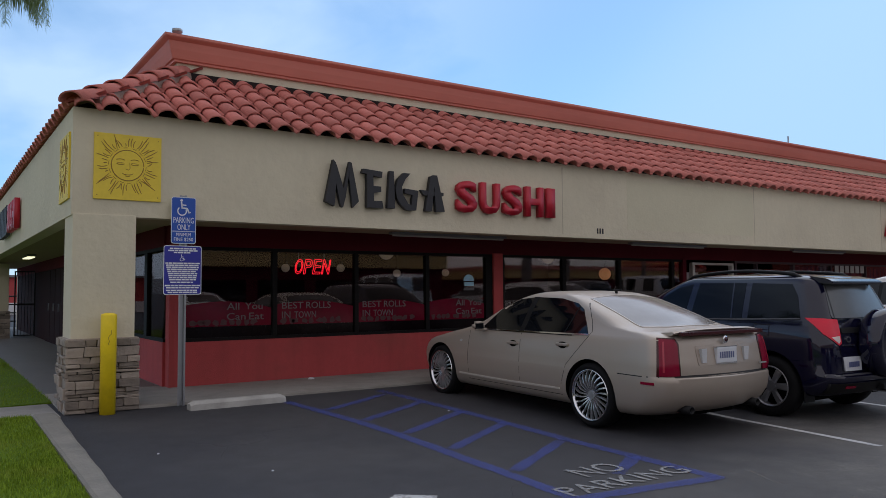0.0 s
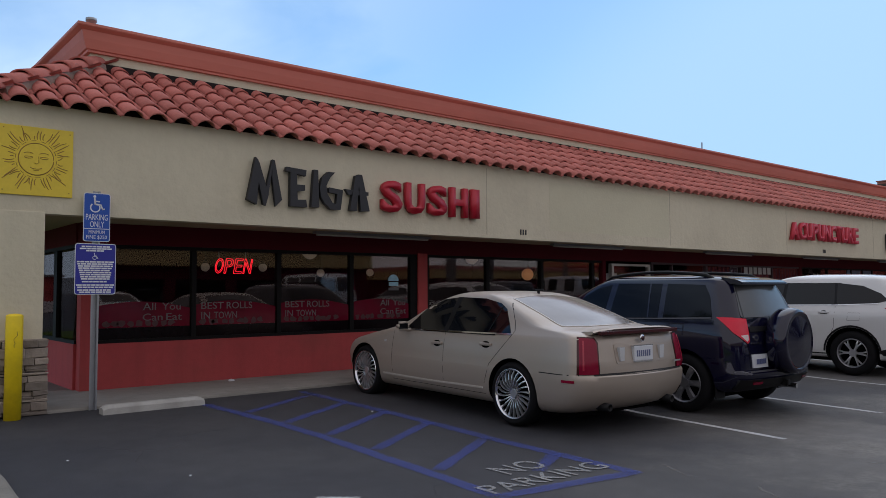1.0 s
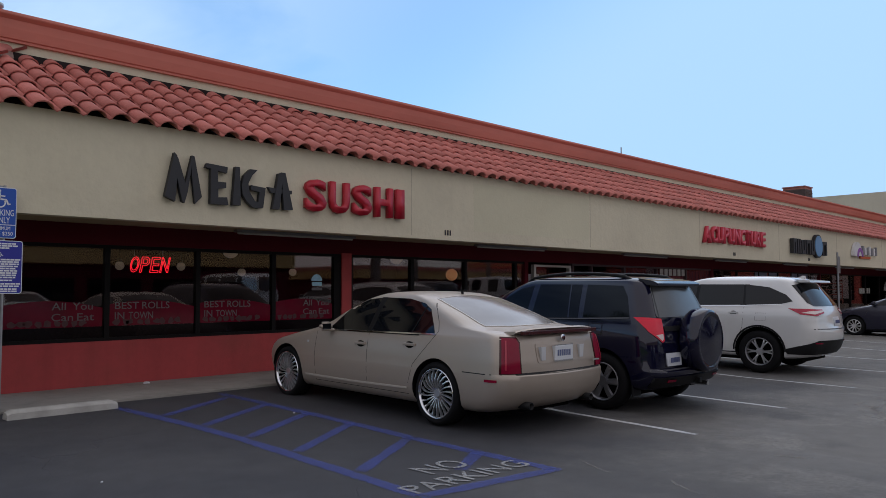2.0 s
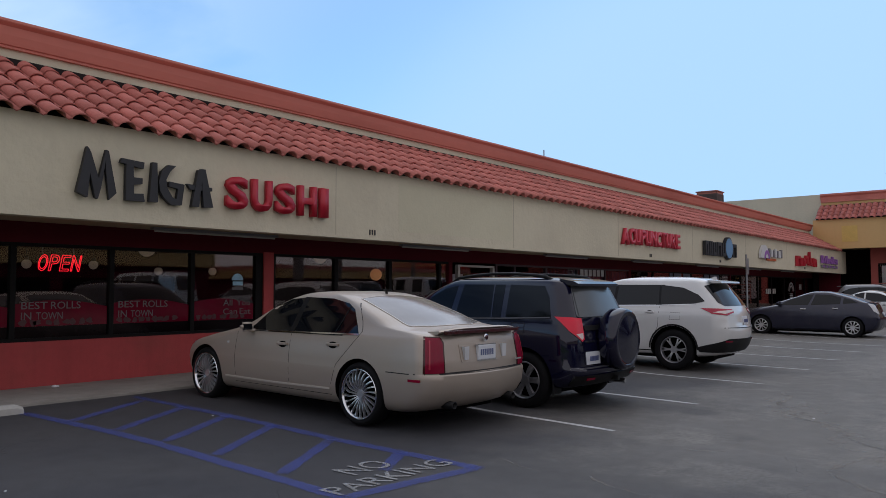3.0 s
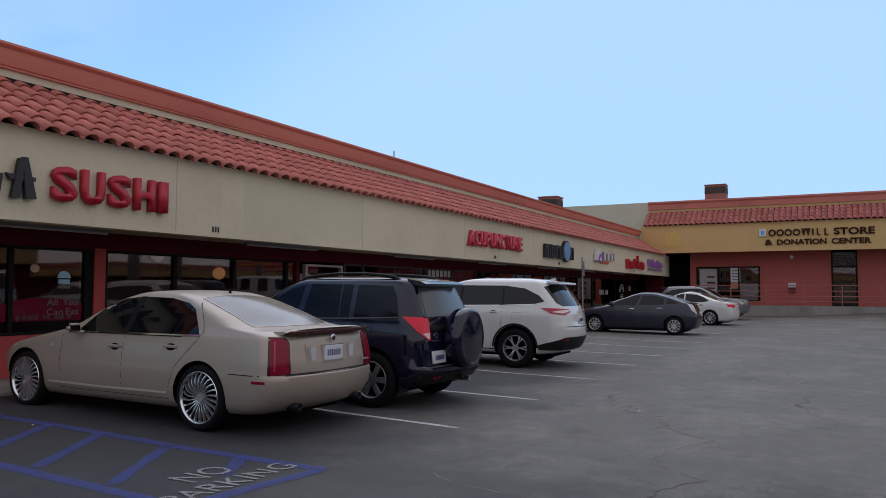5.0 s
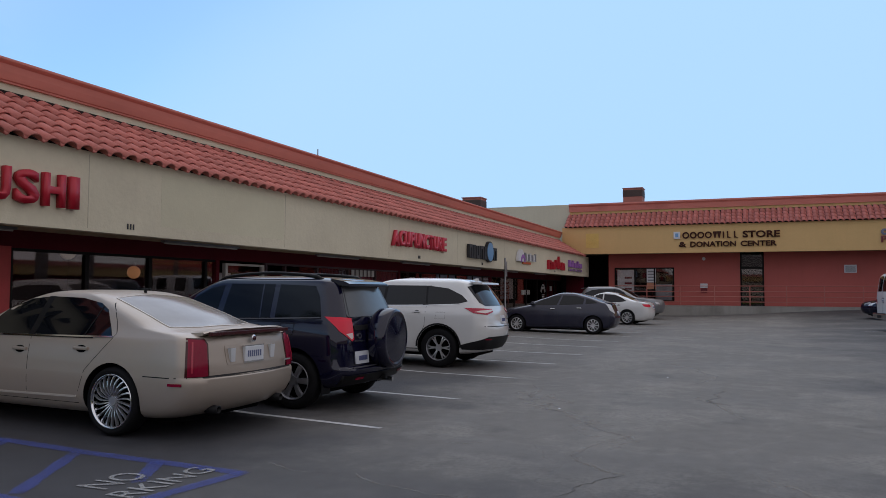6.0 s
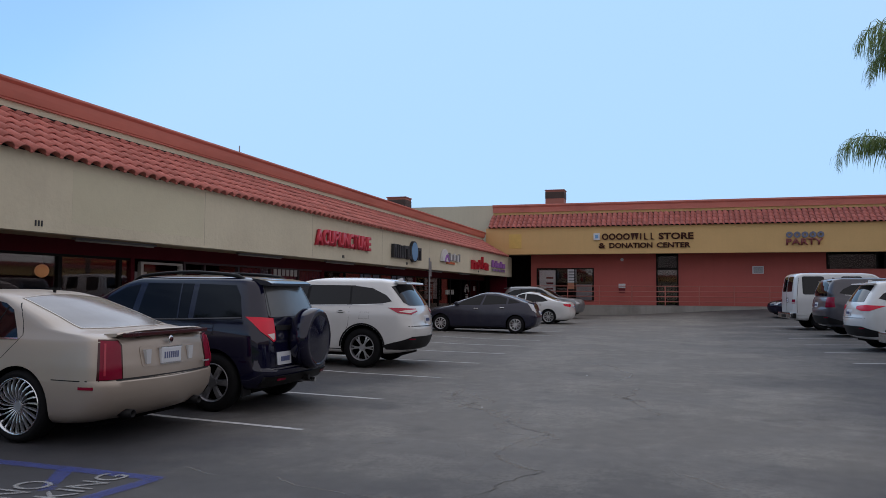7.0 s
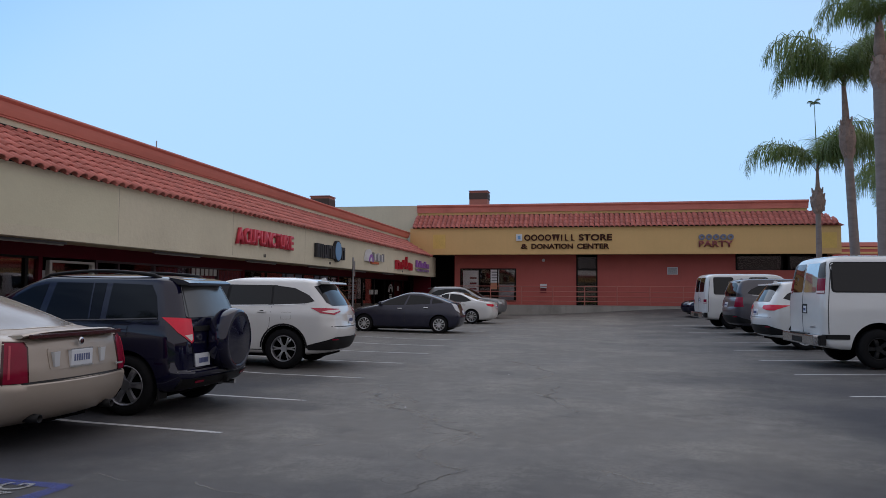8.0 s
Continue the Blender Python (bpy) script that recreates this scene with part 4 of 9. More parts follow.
RAIL = mat("pale_terracotta_rail", (0.42, 0.135, 0.105), 0.5, vary=0.1, scale=3, fine=20)


def build_railing():
    r = thing("railing", pose(GX + 0.35, 0, DECK), "tubular metal guard rail painted pale terracotta", "railing")
    for k in range(11):
        y = 8.0 - k * 1.95
        part("post", tube((0, y, 0), (0, y, 1.20), 0.028, 8), RAIL, r)
    for z in (0.25, 0.55, 0.85, 1.18):
        part("rail", tube((0, 8.0, z), (0, -11.5, z), 0.024, 8), RAIL, r)


build_railing()


FLUE_RED = mat("weathered_red_metal", (0.42, 0.15, 0.11), 0.7, vary=0.15, scale=2, fine=20, stain=0.3, stain_colour=(0.12, 0.06, 0.05), stain_scale=2)
LOUVRE = mat("brown_louvre", (0.085, 0.055, 0.045), 0.7, vary=0.2, scale=4, fine=30)


def chimney(x, y, z, w, d, h, label):
    c = thing("roof_vent", pose(x, y, z), label, "roof vent")
    part("shaft", box(-w / 2, w / 2, -d / 2, d / 2, 0, h, 0.02), FLUE_RED, c)
    part("grille", box(-w / 2 - 0.01, w / 2 + 0.01, -d / 2 - 0.01, d / 2 + 0.01, h - 0.55, h - 0.1), LOUVRE, c)
    for k in range(6):
        z = h - 0.53 + 0.07 * k
        part("slat", box(-w / 2 - 0.02, w / 2 + 0.02, -d / 2 - 0.02, d / 2 + 0.02, z, z + 0.022), LOUVRE, c)
    part("cap", box(-w / 2 - 0.04, w / 2 + 0.04, -d / 2 - 0.04, d / 2 + 0.04, h, h + 0.05), FLUE_RED, c)


chimney(37.9, 13.6, 4.6, 0.95, 1.0, 1.74, "coral red roof vent with a dark grille on the shop row")
chimney(52.2, 7.35, 6.6, 1.2, 1.25, 1.75, "coral red roof vent with a dark grille on the far wing")


def roof_pipe(x, y, z, h):
    p = thing("vent_pipe", pose(x, y, z), "thin dark vent pipe on the roof", "pipe")
    part("pipe", tube((0, 0, 0), (0, 0, h), 0.020, 8), STEEL, p)


roof_pipe(20.4, 12.5, 4.62, 1.25)
cowl = thing("vent_cowl", pose(2.96, 11.38, 5.24), "small grey vent cap at the parapet corner", "vent")
part("cap", lathe([(0, 0), (0.06, 0), (0.06, 0.08), (0.075, 0.085), (0.075, 0.13), (0, 0.14)], 14), STEEL, cowl, m=pose(0, 0, 0, 0, -90, 0))


def far_building():
    """The next row beyond the lot, and the one across it, seen in the shop windows."""
    for name, x0, x1, y0, y1, z0, z1, lab in (("store_building", 74, 96, -46, -19.5, 5.0, 6.1, "far shop row with coral and ochre bands under its coping"),
                                              ("store_building", -28, 32, -40, -24, 3.15, 4.5, "ochre shop row across the parking lot"),
                                              ("store_building", 41, 80, -44, -28, 2.6, 3.7, "ochre shop row beyond the driveway"),
                                              # unseen block to the west, added to darken reflections in the far windows
                                              ("store_building", -70, -46, -40, 40, 3.4, 4.6, "unseen ochre block added to darken window reflections")):
        b = thing(name, pose(0, 0, 0), lab, "building")
        part("wall", box(x0 + 0.3, x1 - 0.3, y0 + 0.3, y1 - 0.3, 0, z0), WING_RED if x0 > 50 else (DARK_RED if x0 in (-28, 41) else STUCCO), b)
        part("fascia", box(x0, x1, y0, y1, z0 - 0.6 if x0 > 50 else z0, z1 - 0.35), WING_RED if x0 > 50 else YELLOW_STUCCO, b)
        if x0 > 50:
            for z in (4.62, 5.08, 5.50):
                part("band", box(x0 - 0.05, x1 + 0.05, y0 - 0.05, y1 + 0.05, z, z + 0.16), YELLOW_STUCCO, b)
        part("coping", box(x0 - 0.1, x1 + 0.1, y0 - 0.1, y1 + 0.1, z1 - 0.35, z1), COPING, b)
        if x0 == -28:
            for k in range(14):
                a = x0 + 1.5 + k * 4.0
                part("shop_window", box(a, a + 3.2, y1 - 0.32, y1 - 0.27, 0.4, 2.3), TINT, b)


far_building()

# ---- vehicles ----
from mathutils.bvhtree import BVHTree


def smooth_curve(xs, ys, at):
    """Monotone cubic through the keys."""
    xs, ys = np.asarray(xs, float), np.asarray(ys, float)
    h = np.diff(xs)
    d = np.diff(ys) / h
    m = np.zeros(len(xs))
    m[0], m[-1] = d[0], d[-1]
    for k in range(1, len(xs) - 1):
        if d[k - 1] * d[k] > 0:
            w1, w2 = 2 * h[k] + h[k - 1], h[k] + 2 * h[k - 1]
            m[k] = (w1 + w2) / (w1 / d[k - 1] + w2 / d[k])
    i = np.clip(np.searchsorted(xs, at) - 1, 0, len(h) - 1)
    t = (at - xs[i]) / h[i]
    return ((1 + 2 * t) * (1 - t) ** 2 * ys[i] + t * (1 - t) ** 2 * h[i] * m[i] + t * t * (3 - 2 * t) * ys[i + 1] + t * t * (t - 1) * h[i] * m[i + 1])


def sliced_shell(length, levels, taper=0.03):
    """A closed shell stacked from rounded plan outlines. levels, from the sill to the roof: (z, front s, rear s, half-width,
    front corner radius, rear corner radius, front bow, rear bow)."""
    keys = np.array(levels, float)
    step = np.sqrt((np.diff(keys[:, 0]) * 1.0) ** 2 + (np.diff(keys[:, 1]) * 0.5) ** 2 + (np.diff(keys[:, 2]) * 0.5) ** 2 + np.diff(keys[:, 3]) ** 2)
    u = np.concatenate([[0], np.cumsum(np.maximum(step, 0.004))])
    fine = np.unique(np.round(np.concatenate([u] + [np.linspace(a, b, max(2, int((b - a) / 0.06) + 1)) for a, b in zip(u[:-1], u[1:])]), 5))
    cols = [smooth_curve(u, keys[:, k], fine) for k in range(8)]
    bm = bmesh.new()
    rings = []
    for z, sf, sr, w, rf, rr, bf, br in zip(*cols):
        rf, rr = min(rf, 0.9 * w), min(rr, 0.9 * w)
        half = []
        for t in np.linspace(0, 1, 7)[:-1]:
            half.append(((w - rf) * t, sf + bf * t * t))
        for a in np.linspace(0, math.pi / 2, 7)[:-1]:
            half.append((w - rf + rf * math.sin(a), sf + bf + rf * (1 - math.cos(a))))
        lo, hi = sf + bf + rf, sr - br - rr
        for t in np.linspace(0, 1, 25)[:-1]:
            half.append((w, lo + (hi - lo) * t))
        for a in np.linspace(0, math.pi / 2, 7)[:-1]:
            half.append((w - rr + rr * math.cos(a), hi + rr * math.sin(a)))
        for t in np.linspace(1, 0, 7):
            half.append(((w - rr) * t, sr - br * t * t))
        half = [(x * (1 - taper * (2 * s / length - 1) ** 4), s) for x, s in half]
        ring = [bm.verts.new((x, length / 2 - s, z)) for x, s in half]
        ring += [bm.verts.new((-x, length / 2 - s, z)) for x, s in half[-2:0:-1]]
        rings.append(ring)
    n = len(rings[0])
    for a, b in zip(rings[:-1], rings[1:]):
        for k in range(n):
            bm.faces.new((a[k - 1], a[k], b[k], b[k - 1]))
    bm.faces.new(rings[0][::-1])
    bm.faces.new(rings[-1])
    bmesh.ops.recalc_face_normals(bm, faces=bm.faces)
    for f in bm.faces:
        f.smooth = True
    return bm


def cut_arches(bm, axles, radius, half, paint_mat, inner=0.26):
    """Cuts the four wheel arches out of a shell and returns its mesh."""
    me = bpy.data.meshes.new("body")
    bm.to_mesh(me)
    me.materials.append(paint_mat), me.materials.append(WELL)
    ob = new("body", me)
    cm = bmesh.new()
    for y, z, r in ((a, radius[2], radius[k]) for k, a in enumerate(axles)):
        for s in (-1, 1):
            add_tube(cm, (s * (half - inner), y, z), (s * (half + 0.3), y, z), r, 36)
    bmesh.ops.recalc_face_normals(cm, faces=cm.faces)
    for f in cm.faces:
        f.material_index = 1
    cme = bpy.data.meshes.new("arch")
    cm.to_mesh(cme)
    cm.free()
    cme.materials.append(paint_mat), cme.materials.append(WELL)
    cutter = new("arch", cme)
    mod = ob.modifiers.new("arch", "BOOLEAN")
    mod.object, mod.operation, mod.solver = cutter, "DIFFERENCE", "EXACT"
    bpy.context.view_layer.update()
    out = bpy.data.meshes.new_from_object(ob.evaluated_get(bpy.context.evaluated_depsgraph_get()))
    bpy.data.objects.remove(ob), bpy.data.objects.remove(cutter)
    out.set_sharp_from_angle(angle=0.7)
    return out


DIAG = math.sqrt(0.5)
VIEWS = {"left": ((-1, 0, 0), lambda u, v: (-3, u, v)), "right": ((1, 0, 0), lambda u, v: (3, u, v)),
         "rear_left": ((-DIAG, -DIAG, 0), lambda u, v: (DIAG * (u - 5), DIAG * (-u - 5), v)), "rear_right": ((DIAG, -DIAG, 0), lambda u, v: (DIAG * (5 - u), DIAG * (-u - 5), v)),
         "rear": ((0, -1, 0), lambda u, v: (u, -5, v)), "front": ((0, 1, 0), lambda u, v: (u, 5, v)), "top": ((0, 0, 1), lambda u, v: (u, v, 4))}


def skin(bvh, poly, view, lift=0.004, step=0.09, thick=0.006):
    """A piece of skin of that outline, laid on the shell as seen from one side."""
    out, place = VIEWS[view]
    out = Vector(out)
    bm = bmesh.new()
    bm.faces.new([bm.verts.new((u, v, 0)) for u, v in poly])
    us, vs = [p[0] for p in poly], [p[1] for p in poly]
    for axis, lo, hi in ((0, min(us), max(us)), (1, min(vs), max(vs))):
        n = int((hi - lo) / step)
        for k in range(1, n + 1):
            co, no = [0, 0, 0], [0, 0, 0]
            co[axis], no[axis] = lo + (hi - lo) * k / (n + 1), 1
            bmesh.ops.bisect_plane(bm, geom=bm.verts[:] + bm.edges[:] + bm.faces[:], plane_co=co, plane_no=no)
    bmesh.ops.triangulate(bm, faces=[f for f in bm.faces if len(f.verts) > 4])
    for v in bm.verts:
        start = Vector(place(v.co.x, v.co.y))
        spot, normal, _, _ = bvh.ray_cast(start, -out)
        if spot is None:
            spot, normal, _, _ = bvh.find_nearest(start - out * 2.2)
        v.co = spot + normal * lift
    bmesh.ops.recalc_face_normals(bm, faces=bm.faces)
    if bm.faces and sum((f.normal.dot(out) for f in bm.faces)) < 0:
        bmesh.ops.reverse_faces(bm, faces=bm.faces)
    rim = bmesh.ops.extrude_edge_only(bm, edges=[e for e in bm.edges if e.is_boundary])
    for v in (g for g in rim["geom"] if isinstance(g, bmesh.types.BMVert)):
        v.co -= out * thick
    for f in bm.faces:
        f.smooth = True
    for e in bm.edges:
        if len(e.link_faces) == 2 and e.calc_face_angle(0) > 0.6:
            e.smooth = False
    return bm


def ribbon(points, width):
    """The outline of a thin line along points."""
    pts = [Vector(p) for p in points]
    left, right = [], []
    for k, p in enumerate(pts):
        d = (pts[min(k + 1, len(pts) - 1)] - pts[max(k - 1, 0)]).normalized()
        n = Vector((-d.y, d.x)) * width / 2
        left.append(p + n), right.append(p - n)
    return [tuple(p) for p in left + right[::-1]]


def rounded(poly, r, n=4):
    """An outline with its corners rounded off."""
    out = []
    for k, p in enumerate(poly):
        p, a, b = Vector(p), Vector(poly[k - 1]), Vector(poly[(k + 1) % len(poly)])
        a, b = p + (a - p).normalized() * r, p + (b - p).normalized() * r
        out += [tuple(a.lerp(p, t).lerp(p.lerp(b, t), t)) for t in np.linspace(0, 1, n)]
    return out


def spoke_set(rim_r, style):
    """Spokes whose outer face looks along -x."""
    bm = bmesh.new()
    n, w0, w1, twist, split = {"wire": (22, 0.012, 0.024, 0.20, 0), "five": (5, 0.075, 0.10, 0, 0), "six": (6, 0.065, 0.095, 0, 0), "split": (6, 0.034, 0.026, 0, 1),
                               "ten": (10, 0.030, 0.045, 0, 0), "seven": (7, 0.05, 0.07, 0, 0)}[style]
    for k in range(n):
        a = 2 * math.pi * k / n
        for s in ((-0.16, 0.16) if split else (0,)):
            rows = []
            for j in range(5):
                t = j / 4
                r = 0.045 + (rim_r - 0.05) * t
                ang = a + twist * t * t + s * t
                w = w0 + (w1 - w0) * t
                x = -0.012 - 0.03 * math.sin(math.pi * t) * (0.6 if style != "wire" else 1.0)
                er, et = Vector((0, math.cos(ang), math.sin(ang))), Vector((0, -math.sin(ang), math.cos(ang)))
                rows.append([bm.verts.new(Vector((x + dx, 0, 0)) + er * r + et * dw) for dx, dw in ((0.02, -w / 2), (-0.006, -w / 3), (-0.006, w / 3), (0.02, w / 2))])
            for p, q in zip(rows[:-1], rows[1:]):
                for j in range(4):
                    bm.faces.new((p[j - 1], p[j], q[j], q[j - 1]))
    add_tube(bm, (0.02, 0, 0), (-0.03, 0, 0), 0.045 if style == "wire" else 0.062, 16)
    bmesh.ops.recalc_face_normals(bm, faces=bm.faces)
    return bm


def wheel_meshes(tyre_r, rim_r, width, style):
    w = width / 2
    tyre = lathe([(rim_r - 0.01, -w + 0.02), (rim_r + 0.004, -w + 0.006), (rim_r + 0.03, -w - 0.004), (tyre_r - 0.03, -w), (tyre_r - 0.006, -w + 0.025), (tyre_r, -w + 0.05),
                  (tyre_r, w - 0.05), (tyre_r - 0.03, w), (rim_r, w)], 40)
    drum = lathe([(0, -0.02), (rim_r * 0.62, -0.02), (rim_r * 0.64, 0.0), (rim_r - 0.012, 0.06), (rim_r - 0.012, w), (0, w)], 28)
    rim = lathe([(rim_r - 0.02, 0.0), (rim_r - 0.022, -w + 0.03), (rim_r - 0.012, -w + 0.005), (rim_r, -w - 0.002), (rim_r + 0.004, -w + 0.012), (rim_r - 0.004, 0.0)], 40)
    spokes = spoke_set(rim_r, style)
    bmesh.ops.translate(spokes, verts=spokes.verts, vec=(-w + 0.055, 0, 0))
    return tyre, drum, rim, spokes


def fit_wheels(car, axles, half, tyre_r, rim_r, width, style, rim_mat=ALLOY, spoke_mat=ALLOY):
    made = None
    for y in axles:
        for side in (-1, 1):
            m = pose(side * (half - width / 2 - 0.012), y, tyre_r, 0, 0, 0 if side < 0 else 180)
            if made is None:
                tyre, drum, rim, spokes = wheel_meshes(tyre_r, rim_r, width, style)
                wheel = part("wheel", drum, WELL, car, m=m)
                kids = (part("tyre", tyre, RUBBER, wheel), part("rim", rim, rim_mat, wheel), part("spokes", spokes, spoke_mat, wheel))
                made = wheel, kids
            else:
                w = new("wheel", made[0].data)
                w.parent, w.matrix_basis = car, m
                for k in made[1]:
                    o = new(k.name.split(".")[0], k.data)
                    o.parent = w


class Car:
    """A vehicle: its nose looks along +y, s runs back from the nose."""

    def __init__(self, name, label, category, m, length, width, keys, paint_mat, axles_s, tyre, arch, style, rim_mat=ALLOY, spoke_mat=ALLOY, group="", **shape):
        self.length, self.half = length, width / 2
        self.top = thing(name, m, label, category, group)
        shell = sliced_shell(length, keys, **shape)
        self.bvh = BVHTree.FromBMesh(shell)
        self.axles = [length / 2 - s for s in axles_s]
        me = cut_arches(shell, self.axles, (arch, arch, tyre[0] + 0.01), self.half, paint_mat)
        shell.free()
        self.body = new("body", me)
        self.body.parent = self.top
        # slab added low under the floor to darken the shadow beneath the car
        low = min(k[0] for k in keys)
        under = box(-(self.half - 0.30), self.half - 0.30, -length / 2 + 0.45, length / 2 - 0.45, low - 0.055, low + 0.10, 0.02)
        part("underbody", under, WELL, self.top, "black underside slab, added to deepen the shadow")
        fit_wheels(self.top, self.axles, self.half, tyre[0], tyre[1], tyre[2], style, rim_mat, spoke_mat)

    def y(self, s):
        return self.length / 2 - s

    def skin(self, name, poly, view, material, label="", lift=0.004, step=0.09, thick=0.006, parent=None):
        if view in ("left", "right", "top"):
            poly = [(self.y(a), b) for a, b in poly] if view != "top" else [(a, self.y(b)) for a, b in poly]
        return part(name, skin(self.bvh, poly, view, lift, step, thick), material, parent or self.top, label)

    def both(self, name, poly, material, label="", **kw):
        for view in ("left", "right"):
            self.skin(name, poly, view, material, label, **kw)

    def corner(self, name, pts, material, label="", **kw):
        """A piece of skin round each rear corner. pts: (x, s, z) about where its outline lies on the left one."""
        poly = [(DIAG * (x - self.y(q)), z) for x, q, z in pts]
        return [self.skin(name, poly, view, material, label, **kw) for view in ("rear_left", "rear_right")]

    def seam(self, points, view="both", width=0.006):
        for v in (("left", "right") if view == "both" else (view,)):
            self.skin("seam", ribbon(points, width), v, BLACK_PLASTIC, lift=0.0015, step=0.12, thick=0.003)

    def handle(self, s, z, material, size=0.17):
        for side, view in ((-1, "left"), (1, "right")):
            spot, normal, _, _ = self.bvh.ray_cast(Vector((side * 3, self.y(s), z)), Vector((-side, 0, 0)))
            if spot is None:
                continue
            bm = bmesh.new()
            add_box(bm, -0.026, 0.026, -size / 2, size / 2, -0.017, 0.017, 0.014)
            grip = part("door_handle", bm, material, self.top, m=Matrix.Translation(spot))
            # flat dark oval stands in for the shaded hollow behind the grip
            oval = [(size * 0.36 * math.cos(a), 0.038 * math.sin(a) - 0.006) for a in np.linspace(0, 2 * math.pi, 21)[:-1]]
            part("recess", prism(oval, "x", -0.007, 0.007), WELL, grip, "dark oval painted for the shade in the grip's cup")

    def mirror(self, s, z, material, size=(0.20, 0.10, 0.14)):
        for side in (-1, 1):
            spot, _, _, _ = self.bvh.ray_cast(Vector((side * 3, self.y(s), z)), Vector((-side, 0, 0)))
            if spot is None:
                continue
            bm = bmesh.new()
            add_box(bm, side * 0.05, side * (0.05 + size[0]), -size[1] / 2, size[1] / 2, -0.04, size[2] - 0.04)
            bmesh.ops.bevel(bm, geom=[e for e in bm.edges if max(v.co.y for v in e.verts) > 0 or abs(e.verts[0].co.y - e.verts[1].co.y) > 0.01], offset=0.42 * size[1], segments=5, affect="EDGES")
            add_box(bm, -side * 0.03, side * 0.09, -0.03, 0.03, -0.045, -0.012, 0.008)
            shell = part("wing_mirror", bm, material, self.top, smooth=True, m=Matrix.Translation(spot))
            x0, x1 = sorted((side * 0.075, side * (0.03 + size[0])))
            part("mirror_glass", box(x0, x1, -size[1] / 2 - 0.004, -size[1] / 2 + 0.01, -0.018, size[2] - 0.062, 0.003), TINT, shell, "dark mirror glass")

    def plate(self, x, z, view="rear", w=0.31, h=0.155):
        p = self.skin("number_plate", [(x - w / 2, z - h / 2), (x + w / 2, z - h / 2), (x + w / 2, z + h / 2), (x - w / 2, z + h / 2)], view, PLATE, "white number plate", lift=0.014, step=0.2, thick=0.02)
        y = sum(v.co.y for v in p.data.vertices) / len(p.data.vertices)
        lo = min(v.co.y for v in p.data.vertices)
        for k in range(6):
            a = x - w * 0.36 + k * w * 0.125
            part("bar", box(a, a + w * 0.045, lo - 0.004, lo + 0.01, z - h * 0.22, z + h * 0.16), PLATE_INK, p)
        return p


def at(x, y, turn):
    """A pose on the lot."""
    return pose(x, y, ground_z(x, y) - (0.008 if y > 0 else 0), 0.55 if y > 0 else 0, 0, turn)


POLISHED = mat("polished_alloy", (0.66, 0.67, 0.69), 0.28, metal=0.85, vary=0.05, scale=8, fine=50)
PINK_LENS = mat("pale_pink_lens", (0.70, 0.58, 0.56), 0.25, vary=0.15, scale=14, fine=50)
GREY_LINE = mat("satin_belt_trim", (0.06, 0.06, 0.065), 0.35, vary=0.1, scale=6, fine=40)
# pale trim colour with the highlights on sill and rear glass painted in
PALE_HIGHLIGHT = mat("pale_sill_trim", (0.55, 0.50, 0.44), 0.35, vary=0.05, scale=4, fine=30)
# dark rims of the white car; also wheel shade painted on the black one
DARK_SHADED_ALLOY = mat("dark_alloy", (0.30, 0.30, 0.32), 0.35, metal=0.8, vary=0.06, scale=8, fine=50)
ROSE_LENS = mat("rose_lens", (0.40, 0.022, 0.05), 0.2, vary=0.35, scale=9, fine=30)
TAIL_MID = mat("inner_red_lens", (0.42, 0.03, 0.06), 0.2, vary=0.1, scale=8, fine=40)
BRAKE_DARK = mat("dark_brake_lens", (0.05, 0.006, 0.008), 0.2, vary=0.1, scale=8, fine=40)


